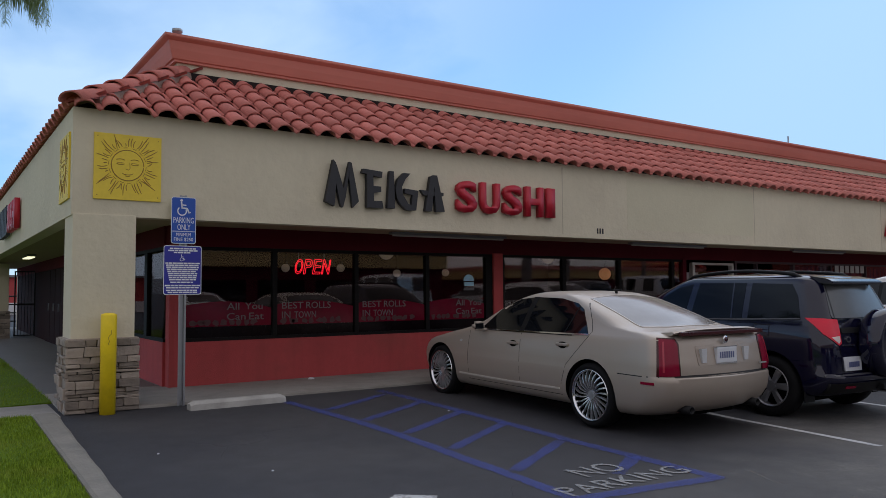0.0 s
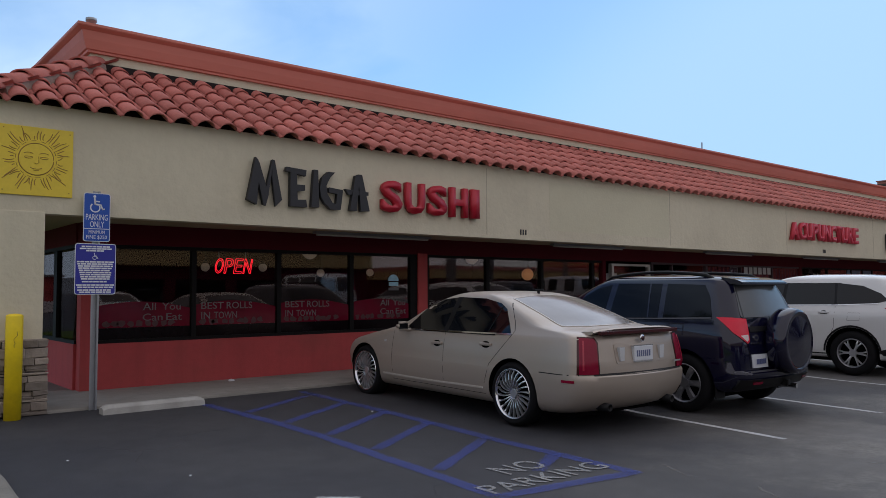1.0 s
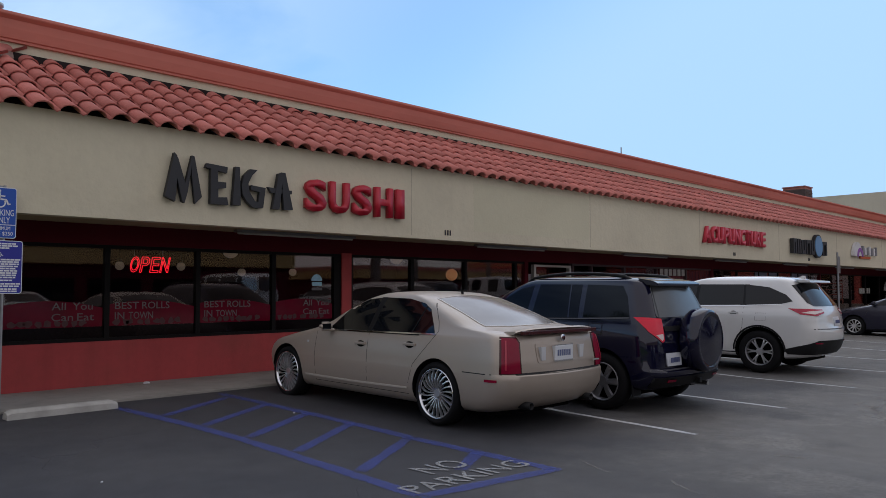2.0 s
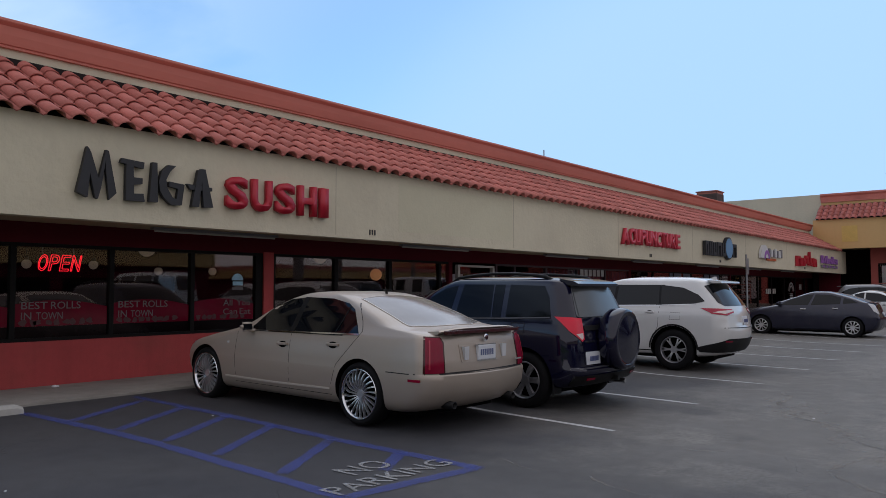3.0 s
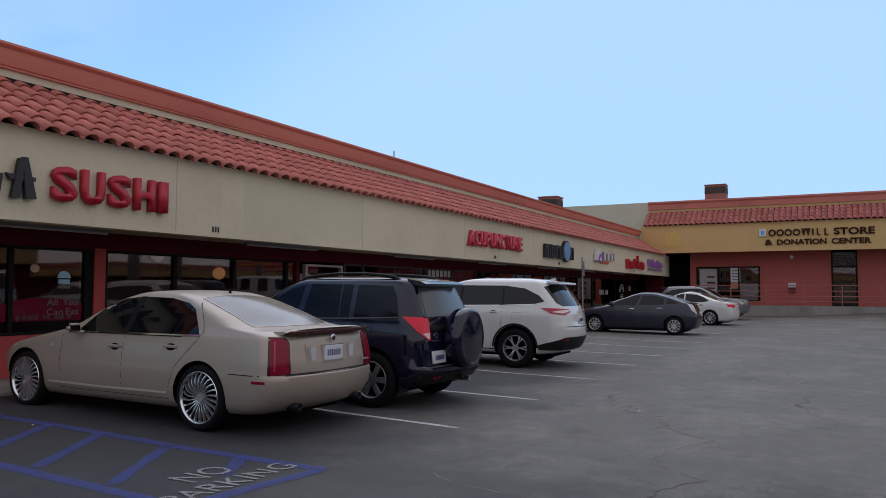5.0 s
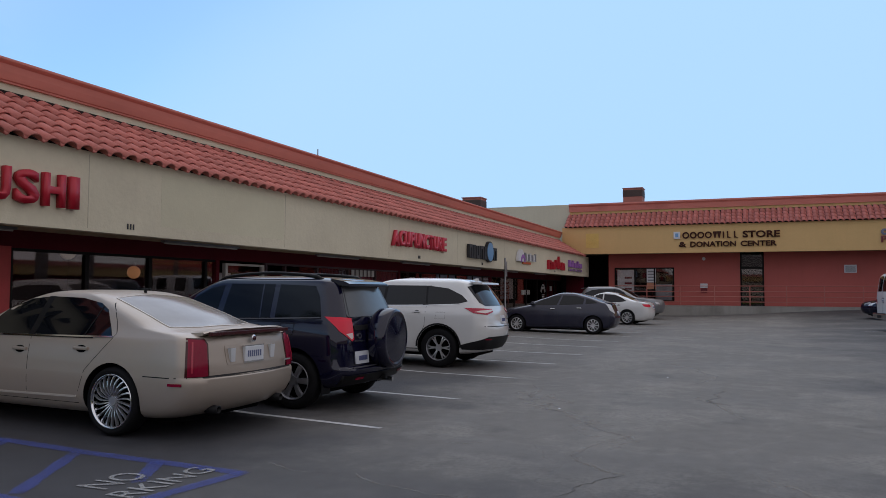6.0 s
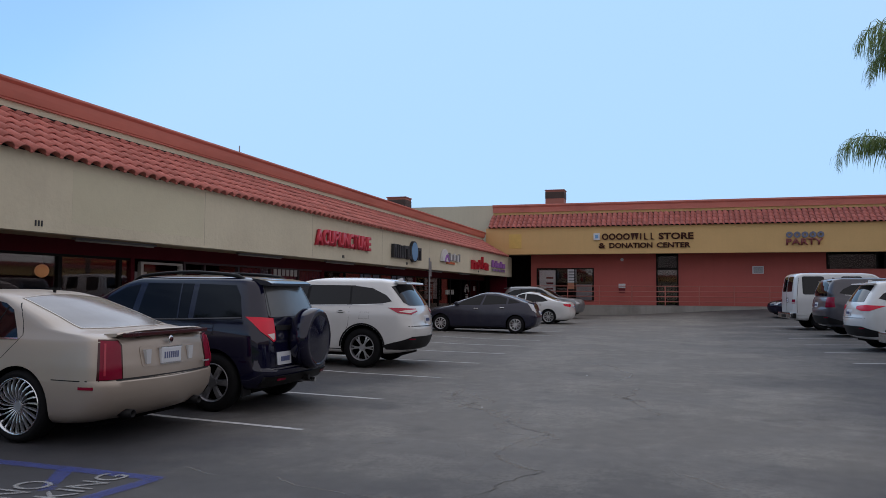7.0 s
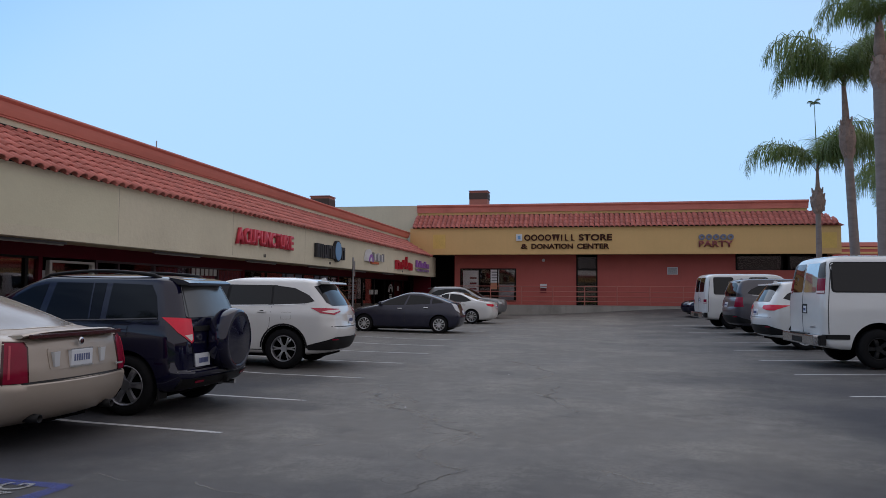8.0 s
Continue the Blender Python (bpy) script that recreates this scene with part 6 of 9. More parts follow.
def modern_suv(name, label, m, paint_mat, L, W, H, axles, tyre, style, tail_mat, rim=ALLOY, spoke=ALLOY, boxy=False):
    h = H / 1.73
    k0 = L / 4.89
    w = W / 1.925
    raw = [(0.26, 0.50, 4.40, 0.82, 0.30, 0.25, 0.08, 0.05), (0.31, 0.18, 4.66, 0.92, 0.40, 0.30, 0.14, 0.08), (0.42, 0.08, 4.80, 0.95, 0.44, 0.32, 0.17, 0.10), (0.58, 0.03, 4.86, 0.96, 0.46, 0.32, 0.18, 0.11),
           (0.70, 0.02, 4.88, 0.962, 0.46, 0.32, 0.18, 0.11), (0.79, 0.03, 4.87, 0.963, 0.46, 0.30, 0.18, 0.10), (0.825, 0.04, 4.835, 0.963, 0.46, 0.28, 0.18, 0.09), (0.93, 0.08, 4.815, 0.962, 0.46, 0.27, 0.18, 0.08),
           (1.01, 0.22, 4.80, 0.957, 0.46, 0.26, 0.18, 0.08), (1.06, 0.60, 4.785, 0.946, 0.42, 0.25, 0.16, 0.08), (1.11, 1.10, 4.765, 0.928, 0.36, 0.25, 0.16, 0.08), (1.16, 1.38, 4.74, 0.905, 0.192, 0.24, 0.09, 0.08),
           (1.26, 1.58, 4.68, 0.862, 0.168, 0.23, 0.1, 0.08), (1.42, 1.86, 4.57, 0.785, 0.156, 0.22, 0.1, 0.08), (1.56, 2.14, 4.46, 0.716, 0.15, 0.21, 0.095, 0.08), (1.64, 2.36, 4.38, 0.665, 0.15, 0.21, 0.08, 0.07),
           (1.69, 2.6, 4.25, 0.585, 0.15, 0.22, 0.05, 0.05), (1.715, 2.85, 4, 0.47, 0.12, 0.2, 0.03, 0.03), (1.73, 3.1, 3.7, 0.27, 0.06, 0.1, 0.01, 0.02)]
    if boxy:
        raw[12:] = [(1.26, 1.56, 4.73, 0.875, 0.168, 0.18, 0.1, 0.06), (1.42, 1.82, 4.68, 0.82, 0.156, 0.17, 0.1, 0.06), (1.56, 2.06, 4.62, 0.77, 0.15, 0.17, 0.095, 0.06), (1.65, 2.26, 4.56, 0.725, 0.15, 0.18, 0.08, 0.06),
                    (1.695, 2.5, 4.44, 0.65, 0.15, 0.2, 0.05, 0.05), (1.718, 2.8, 4.2, 0.52, 0.12, 0.2, 0.03, 0.03), (1.73, 3.1, 3.9, 0.3, 0.06, 0.1, 0.01, 0.02)]
    keys = [(z * h, a * k0, b * k0, p * w, e * w, f * w, g * k0, q * k0) for z, a, b, p, e, f, g, q in raw]
    c = Car(name, label, "car", m, L, W, keys, paint_mat, axles, tyre, tyre[0] + 0.055, style, rim, spoke)

    def P(p):
        return [(a * k0, b * h) for a, b in p]

    def R(p, s=1):
        return [(s * a * w, b * h) for a, b in p]
    c.both("side_window", P([(1.84, 1.165), (2.58, 1.18), (2.58, 1.565), (2.35, 1.54), (2.08, 1.39)]), TINT, "dark glass")
    c.both("side_window", P([(2.64, 1.18), (3.50, 1.20), (3.46, 1.57), (2.64, 1.57)]), TINT, "dark glass")
    c.both("side_window", P([(3.54, 1.20), (4.16, 1.225), (4.35, 1.275), (4.22, 1.39), (3.92, 1.52), (3.50, 1.57)]), TINT, "dark glass")
    for a, b in ((2.55, 2.68), (3.45, 3.56)):
        c.both("pillar_trim", P([(a, 1.18), (b, 1.185), (b, 1.572), (a, 1.568)]), BLACK_PLASTIC, "black door pillar", lift=0.003)
    c.both("window_trim", ribbon(P([(1.78, 1.15), (2.6, 1.165), (3.5, 1.185), (4.2, 1.22)]), 0.012), CHROME, lift=0.009, step=0.2)
    c.skin("windscreen", [(-0.70 * w, 1.40 * k0), (0.70 * w, 1.40 * k0), (0.58 * w, 2.25 * k0), (-0.58 * w, 2.25 * k0)], "top", TINT, "dark windscreen")
    c.skin("rear_window", R(rounded([(-0.66, 1.19), (0.66, 1.19), (0.56, 1.59), (-0.56, 1.59)], 0.05)), "rear", REAR_SHEEN if paint_mat is PAINT_SILVER else TINT, "reflecting rear window", lift=0.006, step=0.06)
    if L == 4.89:
        c.corner("rear_window", [(-0.70, 4.30, 1.555), (-0.54, 4.44, 1.595), (-0.60, 4.72, 1.19), (-0.70, 4.67, 1.195), (-0.79, 4.58, 1.25)], TINT, "wrapped corner of the rear glass", lift=0.005, step=0.05)
    c.seam(P([(1.48, 0.36), (1.44, 0.75), (1.58, 1.10)]))
    c.seam(P([(2.61, 0.36), (2.61, 1.14)]))
    c.seam(P([(3.36, 0.50), (3.50, 0.80), (3.52, 1.17)]))
    c.both("arch_trim", P([(1.40, 0.27), (3.40, 0.27), (3.40, 0.36), (1.40, 0.36)]), BLACK_PLASTIC, "black sill trim", lift=0.012)
    c.handle(2.42 * k0, 1.04 * h, paint_mat)
    c.handle(3.34 * k0, 1.06 * h, paint_mat)
    c.mirror(1.82 * k0, 1.16 * h, paint_mat)
    for a in c.axles:
        arc = [(c.length / 2 - a + (tyre[0] + 0.075) * math.cos(t), tyre[0] + 0.01 + (tyre[0] + 0.075) * math.sin(t)) for t in np.linspace(0.02, math.pi - 0.02, 17)]
        c.both("arch_trim", ribbon(arc, 0.032), BLACK_PLASTIC, "black wheel-arch trim", lift=0.010, step=0.3)
    for s in (-1, 1):
        c.skin("headlight", R([(0.50, 0.74), (0.82, 0.78), (0.84, 0.90), (0.56, 0.84)], s), "front", CLEAR_LENS, lift=0.01)
        c.skin("reflector", R([(0.62, 0.545), (0.80, 0.55), (0.80, 0.575), (0.62, 0.57)], s), "rear", TAIL_RED, lift=0.03)
    def K(pts):
        return [(x * w, q * k0, z * h) for x, q, z in pts]
    if boxy:
        c.corner("tail_lamp", K([(-0.95, 4.52, 0.86), (-0.74, 4.80, 0.85), (-0.74, 4.74, 1.15), (-0.93, 4.56, 1.15)]), tail_mat, "upright red tail lamp", lift=0.010, step=0.05)
    elif L == 4.57:
        c.corner("tail_lamp", K([(-0.955, 4.22, 1.10), (-0.80, 4.70, 1.115), (-0.46, 4.78, 1.09), (-0.46, 4.80, 1.02), (-0.74, 4.80, 0.975), (-0.92, 4.62, 0.97)]), tail_mat, "bright red tail lamp", lift=0.010, step=0.05)
    else:
        c.corner("tail_lamp", K([(-0.95, 4.34, 1.15), (-0.86, 4.62, 1.145), (-0.50, 4.74, 1.13), (-0.48, 4.77, 1.07), (-0.78, 4.74, 1.02), (-0.93, 4.50, 1.05)]), tail_mat, "long red tail lamp", lift=0.010, step=0.05)
        c.corner("lamp_lens", K([(-0.93, 4.52, 1.075), (-0.80, 4.70, 1.05), (-0.52, 4.77, 1.09), (-0.50, 4.76, 1.115), (-0.86, 4.62, 1.10)]), PINK_LENS, "pale band across the lamp", lift=0.014, step=0.05)
    c.corner("bumper_trim", K([(-0.95, 4.30, 0.36), (-0.80, 4.72, 0.36), (-0.40, 4.84, 0.36), (-0.40, 4.87, 0.60), (-0.80, 4.80, 0.60), (-0.95, 4.45, 0.50), (-0.95, 4.24, 0.44)]), BLACK_PLASTIC, "black lower bumper", lift=0.014, thick=0.02)
    c.skin("bumper_trim", R([(-0.50, 0.36), (0.50, 0.36), (0.50, 0.60), (-0.50, 0.60)]), "rear", BLACK_PLASTIC, "black lower bumper", lift=0.012, thick=0.02)
    c.seam(P([(3.72, 0.93), (3.92, 0.935), (3.92, 1.06), (3.74, 1.06), (3.72, 0.93)]), "left", width=0.004)
    c.skin("bumper_seam", ribbon(R([(-0.84, 0.80), (0, 0.79), (0.84, 0.80)]), 0.012), "rear", BLACK_PLASTIC, lift=0.004)
    c.plate(0.0, 0.92 * h, w=0.30, h=0.155)
    bm = prism([(c.y(4.30 * k0), 1.668 * h), (c.y(4.56 * k0), 1.640 * h), (c.y(4.57 * k0), 1.61 * h), (c.y(4.4 * k0), 1.61 * h)], "x", -0.60 * w, 0.60 * w)
    part("roof_spoiler", bm, paint_mat, c.top)
    bm = prism([(c.y(4.12 * k0), 1.67 * h), (c.y(4.27 * k0), 1.735 * h), (c.y(4.30 * k0), 1.735 * h), (c.y(4.32 * k0), 1.655 * h)], "x", -0.03, 0.03)
    part("aerial_fin", bm, paint_mat, c.top)
    return c


modern_suv("suv_car", "pearl white family off-roader with black wheel-arch trim", at(14.6, 7.05, 2.5), PAINT_WHITE, 4.89, 1.925, 1.73, (0.95, 3.79), (0.375, 0.245, 0.235), "split", ROSE_LENS, DARK_SHADED_ALLOY, ALLOY)
modern_suv("suv_car", "silver grey crossover parked nose out by the far corner", at(42.6, 6.75, 176.0), PAINT_SILVER, 4.75, 1.82, 1.74, (0.93, 3.65), (0.345, 0.235, 0.22), "ten", TAIL_RED)
modern_suv("suv_car", "white compact off-roader with bright red lamps", at(21.9, -6.62, 185), PAINT_WHITE, 4.57, 1.845, 1.76, (0.90, 3.56), (0.352, 0.24, 0.225), "five", TAIL_BRIGHT)
modern_suv("suv_car", "graphite grey off-roader parked beside a white van", at(28.6, -7.12, 186), PAINT_DGREY, 4.85, 1.96, 1.93, (0.93, 3.71), (0.365, 0.245, 0.235), "five", TAIL_RED, boxy=True)


def hatchback():
    L = 4.48
    keys = [(0.18, 0.35, 4.1, 0.74, 0.3, 0.2, 0.1, 0.05), (0.22, 0.14, 4.28, 0.82, 0.4, 0.25, 0.16, 0.07), (0.32, 0.06, 4.4, 0.855, 0.42, 0.26, 0.2, 0.08), (0.46, 0.02, 4.45, 0.868, 0.44, 0.26, 0.22, 0.08), (0.56, 0.01, 4.465, 0.872, 0.44, 0.26, 0.22, 0.08),
            (0.64, 0.04, 4.45, 0.872, 0.44, 0.24, 0.22, 0.08), (0.7, 0.1, 4.41, 0.869, 0.44, 0.22, 0.22, 0.07), (0.8, 0.32, 4.375, 0.862, 0.42, 0.22, 0.2, 0.07), (0.87, 0.6, 4.35, 0.852, 0.38, 0.22, 0.18, 0.07), (0.927, 0.9, 4.325, 0.84, 0.34, 0.22, 0.18, 0.07),
            (0.977, 1.12, 4.305, 0.825, 0.3, 0.22, 0.2, 0.07), (1.035, 1.27, 4.27, 0.795, 0.168, 0.22, 0.11, 0.07), (1.08, 1.38, 4.21, 0.77, 0.156, 0.22, 0.11, 0.08), (1.107, 1.45, 4.1, 0.755, 0.156, 0.22, 0.11, 0.08), (1.17, 1.62, 3.928, 0.715, 0.144, 0.22, 0.11, 0.08),
            (1.26, 1.91, 3.67, 0.655, 0.132, 0.22, 0.1, 0.08), (1.337, 2.114, 3.39, 0.6, 0.132, 0.22, 0.09, 0.08), (1.391, 2.298, 3.17, 0.55, 0.132, 0.22, 0.06, 0.06), (1.42, 2.44, 2.99, 0.45, 0.108, 0.18, 0.03, 0.03), (1.431, 2.54, 2.85, 0.28, 0.06, 0.1, 0.01, 0.02)]
    c = Car("hatchback_car", "slate grey hybrid hatchback with a high tail", "car", at(27.3, 6.6, 3.0), L, 1.745, keys, PAINT_GREY, (0.93, 3.63), (0.312, 0.205, 0.20), 0.345, "ten")
    c.both("side_window", [(1.52, 0.968), (2.36, 0.986), (2.5, 1.328), (2.22, 1.3), (1.816, 1.161)], TINT, "dark glass")
    c.both("side_window", [(2.44, 0.99), (3.28, 1.035), (3.307, 1.237), (3.02, 1.314), (2.56, 1.332)], TINT, "dark glass")
    c.both("side_window", [(3.36, 1.044), (3.78, 1.08), (3.636, 1.161), (3.379, 1.226)], TINT, "dark glass")
    c.skin("windscreen", [(-0.62, 1.02), (0.62, 1.02), (0.50, 1.98), (-0.50, 1.98)], "top", TINT, "dark windscreen")
    c.skin("rear_window", [(-0.46, 3.34), (0.46, 3.34), (0.50, 4.16), (-0.50, 4.16)], "top", REAR_SHEEN, "sloping rear window")
    c.seam([(1.25, 0.28), (1.22, 0.6), (1.40, 0.94)])
    c.seam([(2.40, 0.28), (2.40, 0.98)])
    c.seam([(3.20, 0.45), (3.36, 0.75), (3.40, 1.04)])
    c.handle(2.22, 0.86, CHROME)
    c.handle(3.15, 0.90, CHROME)
    c.mirror(1.50, 1.0, PAINT_GREY)
    for s in (-1, 1):
        c.skin("headlight", [(s * a, b) for a, b in ((0.45, 0.58), (0.70, 0.62), (0.74, 0.76), (0.52, 0.70))], "front", CLEAR_LENS, lift=0.01)
    c.corner("tail_lamp", [(-0.80, 4.10, 1.05), (-0.68, 4.29, 1.04), (-0.62, 4.39, 0.76), (-0.72, 4.40, 0.72), (-0.84, 4.24, 0.83)], CLEAR_LENS, "clear tail lamp", lift=0.010, step=0.05)
    c.skin("rear_glass", [(-0.56, 0.88), (0.56, 0.88), (0.50, 1.03), (-0.50, 1.03)], "rear", TINT, "upright lower rear glass", step=0.06)
    bm = prism([(c.y(3.98), 1.115), (c.y(4.24), 1.085), (c.y(4.25), 1.06), (c.y(4.05), 1.06)], "x", -0.62, 0.62)
    part("tail_spoiler", bm, PAINT_GREY, c.top)
    c.plate(0, 0.72)
    return c


hatchback()


def saloon(name, label, m, paint_mat):
    L = 4.85
    keys = [(0.18, 0.38, 4.55, 0.78, 0.30, 0.24, 0.10, 0.06), (0.23, 0.14, 4.72, 0.86, 0.40, 0.26, 0.18, 0.08), (0.34, 0.05, 4.81, 0.895, 0.44, 0.28, 0.20, 0.09), (0.50, 0.0, 4.85, 0.908, 0.44, 0.28, 0.22, 0.09), (0.62, 0.02, 4.845, 0.91, 0.44, 0.27, 0.22, 0.09),
            (0.70, 0.06, 4.82, 0.91, 0.44, 0.25, 0.22, 0.08), (0.78, 0.20, 4.80, 0.905, 0.44, 0.24, 0.22, 0.08), (0.85, 0.50, 4.785, 0.895, 0.40, 0.24, 0.20, 0.07), (0.91, 0.85, 4.77, 0.88, 0.36, 0.24, 0.18, 0.07), (0.955, 1.20, 4.75, 0.868, 0.32, 0.24, 0.16, 0.07),
            (0.985, 1.48, 4.72, 0.855, 0.30, 0.24, 0.16, 0.07), (1.01, 1.56, 4.66, 0.84, 0.18, 0.24, 0.09, 0.07), (1.035, 1.62, 4.45, 0.825, 0.168, 0.25, 0.1, 0.06), (1.07, 1.7, 4.2, 0.8, 0.156, 0.25, 0.1, 0.06), (1.17, 1.9, 3.92, 0.74, 0.144, 0.23, 0.1, 0.08),
            (1.29, 2.14, 3.6, 0.665, 0.132, 0.21, 0.095, 0.09), (1.38, 2.36, 3.36, 0.61, 0.132, 0.2, 0.08, 0.08), (1.43, 2.6, 3.1, 0.53, 0.12, 0.2, 0.05, 0.06), (1.455, 2.72, 2.95, 0.4, 0.096, 0.16, 0.025, 0.03), (1.465, 2.8, 2.86, 0.25, 0.06, 0.1, 0.01, 0.02)]
    c = Car(name, label, "car", m, L, 1.82, keys, paint_mat, (0.88, 3.80), (0.33, 0.235, 0.22), 0.36, "ten")
    c.both("side_window", [(1.90, 0.975), (2.66, 0.985), (2.66, 1.36), (2.42, 1.34), (2.16, 1.225)], TINT, "dark glass")
    c.both("side_window", [(2.72, 0.985), (3.50, 1.005), (3.76, 1.06), (3.50, 1.22), (3.20, 1.33), (2.72, 1.36)], TINT, "dark glass")
    c.skin("windscreen", [(-0.64, 1.56), (0.64, 1.56), (0.52, 2.32), (-0.52, 2.32)], "top", TINT, "dark windscreen")
    c.skin("rear_window", [(-0.50, 3.30), (0.50, 3.30), (0.58, 4.0), (-0.58, 4.0)], "top", TINT, "dark rear window")
    c.seam([(1.55, 0.28), (1.55, 0.92)])
    c.seam([(2.69, 0.28), (2.69, 0.97)])
    c.handle(2.5, 0.86, paint_mat)
    c.handle(3.42, 0.88, paint_mat)
    c.mirror(1.86, 0.99, paint_mat)
    for s in (-1, 1):
        c.skin("headlight", [(s * a, b) for a, b in ((0.45, 0.60), (0.72, 0.62), (0.76, 0.74), (0.50, 0.72))], "front", CLEAR_LENS, lift=0.01)
    c.corner("tail_lamp", [(-0.88, 4.48, 0.93), (-0.70, 4.72, 0.925), (-0.50, 4.76, 0.905), (-0.50, 4.79, 0.82), (-0.75, 4.78, 0.79), (-0.90, 4.58, 0.83)], TAIL_BRIGHT, "red tail lamp", lift=0.010, step=0.05)
    c.plate(0, 0.80)
    return c


saloon("sedan_car", "white sedan with red lamps and alloy wheels", at(36.0, 6.6, -4.0), PAINT_WHITE)
saloon("sedan_car", "small black car parked nose out at the far end", at(42.6, -7.25, 6), PAINT_BLACK)


SLAT = mat("grey_slats", (0.07, 0.068, 0.065), 0.5, vary=0.2, scale=3, fine=60)


def van(name, label, m, L, W, H, axles, tyre, style, rear_reflect, tail_mat, moulding, lamp_z=(1.36, 1.64), glazed=((2.40, 3.55, 1.38), (3.68, 4.96, 1.40))):
    h, w, k0 = H / 2.09, W / 2.01, L / 5.2
    raw = [(0.34, 0.35, 4.92, 0.92, 0.30, 0.10, 0.10, 0.02), (0.40, 0.12, 5.10, 0.98, 0.34, 0.12, 0.14, 0.02), (0.52, 0.04, 5.15, 1.0, 0.36, 0.13, 0.14, 0.025), (0.80, 0.0, 5.18, 1.005, 0.36, 0.13, 0.14, 0.03), (1.0, 0.06, 5.185, 1.005, 0.36, 0.13, 0.14, 0.03),
           (1.09, 0.28, 5.185, 1.002, 0.34, 0.13, 0.14, 0.03), (1.17, 0.72, 5.18, 0.995, 0.30, 0.13, 0.14, 0.03), (1.26, 1.03, 5.175, 0.985, 0.156, 0.13, 0.08, 0.03), (1.34, 1.16, 5.165, 0.975, 0.144, 0.14, 0.09, 0.03), (1.6, 1.4, 5.13, 0.945, 0.132, 0.15, 0.09, 0.03),
           (1.84, 1.64, 5.085, 0.908, 0.132, 0.16, 0.09, 0.03), (1.95, 1.8, 5.04, 0.875, 0.132, 0.18, 0.08, 0.03), (2.02, 1.96, 4.97, 0.81, 0.132, 0.2, 0.06, 0.03), (2.06, 2.2, 4.84, 0.69, 0.12, 0.2, 0.04, 0.03), (2.08, 2.5, 4.6, 0.5, 0.12, 0.2, 0.025, 0.02), (2.09, 2.9, 4.2, 0.28, 0.06, 0.1, 0.01, 0.02)]
    keys = [(z * h, a * k0, b * k0, p * w, e * w, f * w, g * k0, q * k0) for z, a, b, p, e, f, g, q in raw]
    # rims and spokes in black: the arch's shade is put into their colour
    c = Car(name, label, "van", m, L, W, keys, PAINT_WHITE, axles, tyre, tyre[0] + 0.12, style, BLACK_PLASTIC, BLACK_PLASTIC, taper=0.008)

    def P(p):
        return [(a * k0, b * h) for a, b in p]

    def R(p, s=1):
        return [(s * a * w, b * h) for a, b in p]
    c.both("side_window", P([(1.66, 1.36), (2.20, 1.36), (2.20, 1.90), (1.92, 1.88)]), TINT, "dark glass")
    for a, b, low in glazed:
        c.both("window_trim", rounded(P([(a, low - 0.02), (b, low - 0.02), (b, 1.945), (a, 1.945)]), 0.085), BLACK_PLASTIC, "black rubber window seal", lift=0.005)
        c.both("side_window", rounded(P([(a + 0.03, low), (b - 0.03, low), (b - 0.03, 1.92), (a + 0.03, 1.92)]), 0.075), TINT, "dark glass", lift=0.010)
    c.skin("windscreen", [(-0.80 * w, 0.80 * k0), (0.80 * w, 0.80 * k0), (0.74 * w, 1.62 * k0), (-0.74 * w, 1.62 * k0)], "top", TINT, "dark windscreen")
    for s in (-1, 1):
        view = "left" if s < 0 else "right"
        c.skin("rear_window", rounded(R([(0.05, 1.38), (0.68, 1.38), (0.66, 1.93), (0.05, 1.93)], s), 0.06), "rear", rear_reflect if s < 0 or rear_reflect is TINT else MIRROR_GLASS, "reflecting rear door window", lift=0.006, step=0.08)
        c.skin("moulding", P([(4.66, 0.525), (5.12, 0.525), (5.12, 0.61), (4.66, 0.61)]), view, moulding, "dark side moulding", lift=0.016)
        c.skin("moulding", P([(1.40, 0.525), (3.60, 0.525), (3.60, 0.61), (1.40, 0.61)]), view, moulding, "dark side moulding", lift=0.016)
        c.skin("headlight", R([(0.50, 0.72), (0.80, 0.72), (0.80, 0.90), (0.50, 0.90)], s), "front", CLEAR_LENS, lift=0.01)
    def K(pts):
        return [(x * w, q * k0, z * h) for x, q, z in pts]
    c.corner("tail_lamp", K([(-0.955, 5.09, lamp_z[0]), (-0.77, 5.19, lamp_z[0]), (-0.76, 5.16, lamp_z[1]), (-0.925, 5.06, lamp_z[1])]), tail_mat, "red tail lamp", lift=0.012, step=0.05, thick=0.02)
    c.corner("lamp_lens", K([(-0.95, 5.09, lamp_z[0] + 0.01), (-0.775, 5.19, lamp_z[0] + 0.01), (-0.775, 5.185, lamp_z[0] + 0.05), (-0.945, 5.085, lamp_z[0] + 0.05)]), PINK_LENS, "pale lower lens", lift=0.016, step=0.08)
    if lamp_z[0] > 1.2:
        c.corner("corner_vent", K([(-0.925, 5.06, 1.65), (-0.76, 5.15, 1.65), (-0.73, 5.10, 1.92), (-0.85, 5.03, 1.95)]), SLAT, "grey slatted vent", lift=0.010, step=0.05)
        for k in range(7):
            z = 1.68 + 0.034 * k
            c.corner("slat", K([(-0.925 + 0.008 * k, 5.06, z), (-0.76, 5.15, z), (-0.76, 5.15, z + 0.014), (-0.925 + 0.008 * k, 5.06, z + 0.014)]), BLACK_PLASTIC, lift=0.014, step=0.2, thick=0.008)
    c.skin("door_seam", ribbon(R([(0, 0.55), (0, 1.85)]), 0.015), "rear", BLACK_PLASTIC, lift=0.003)
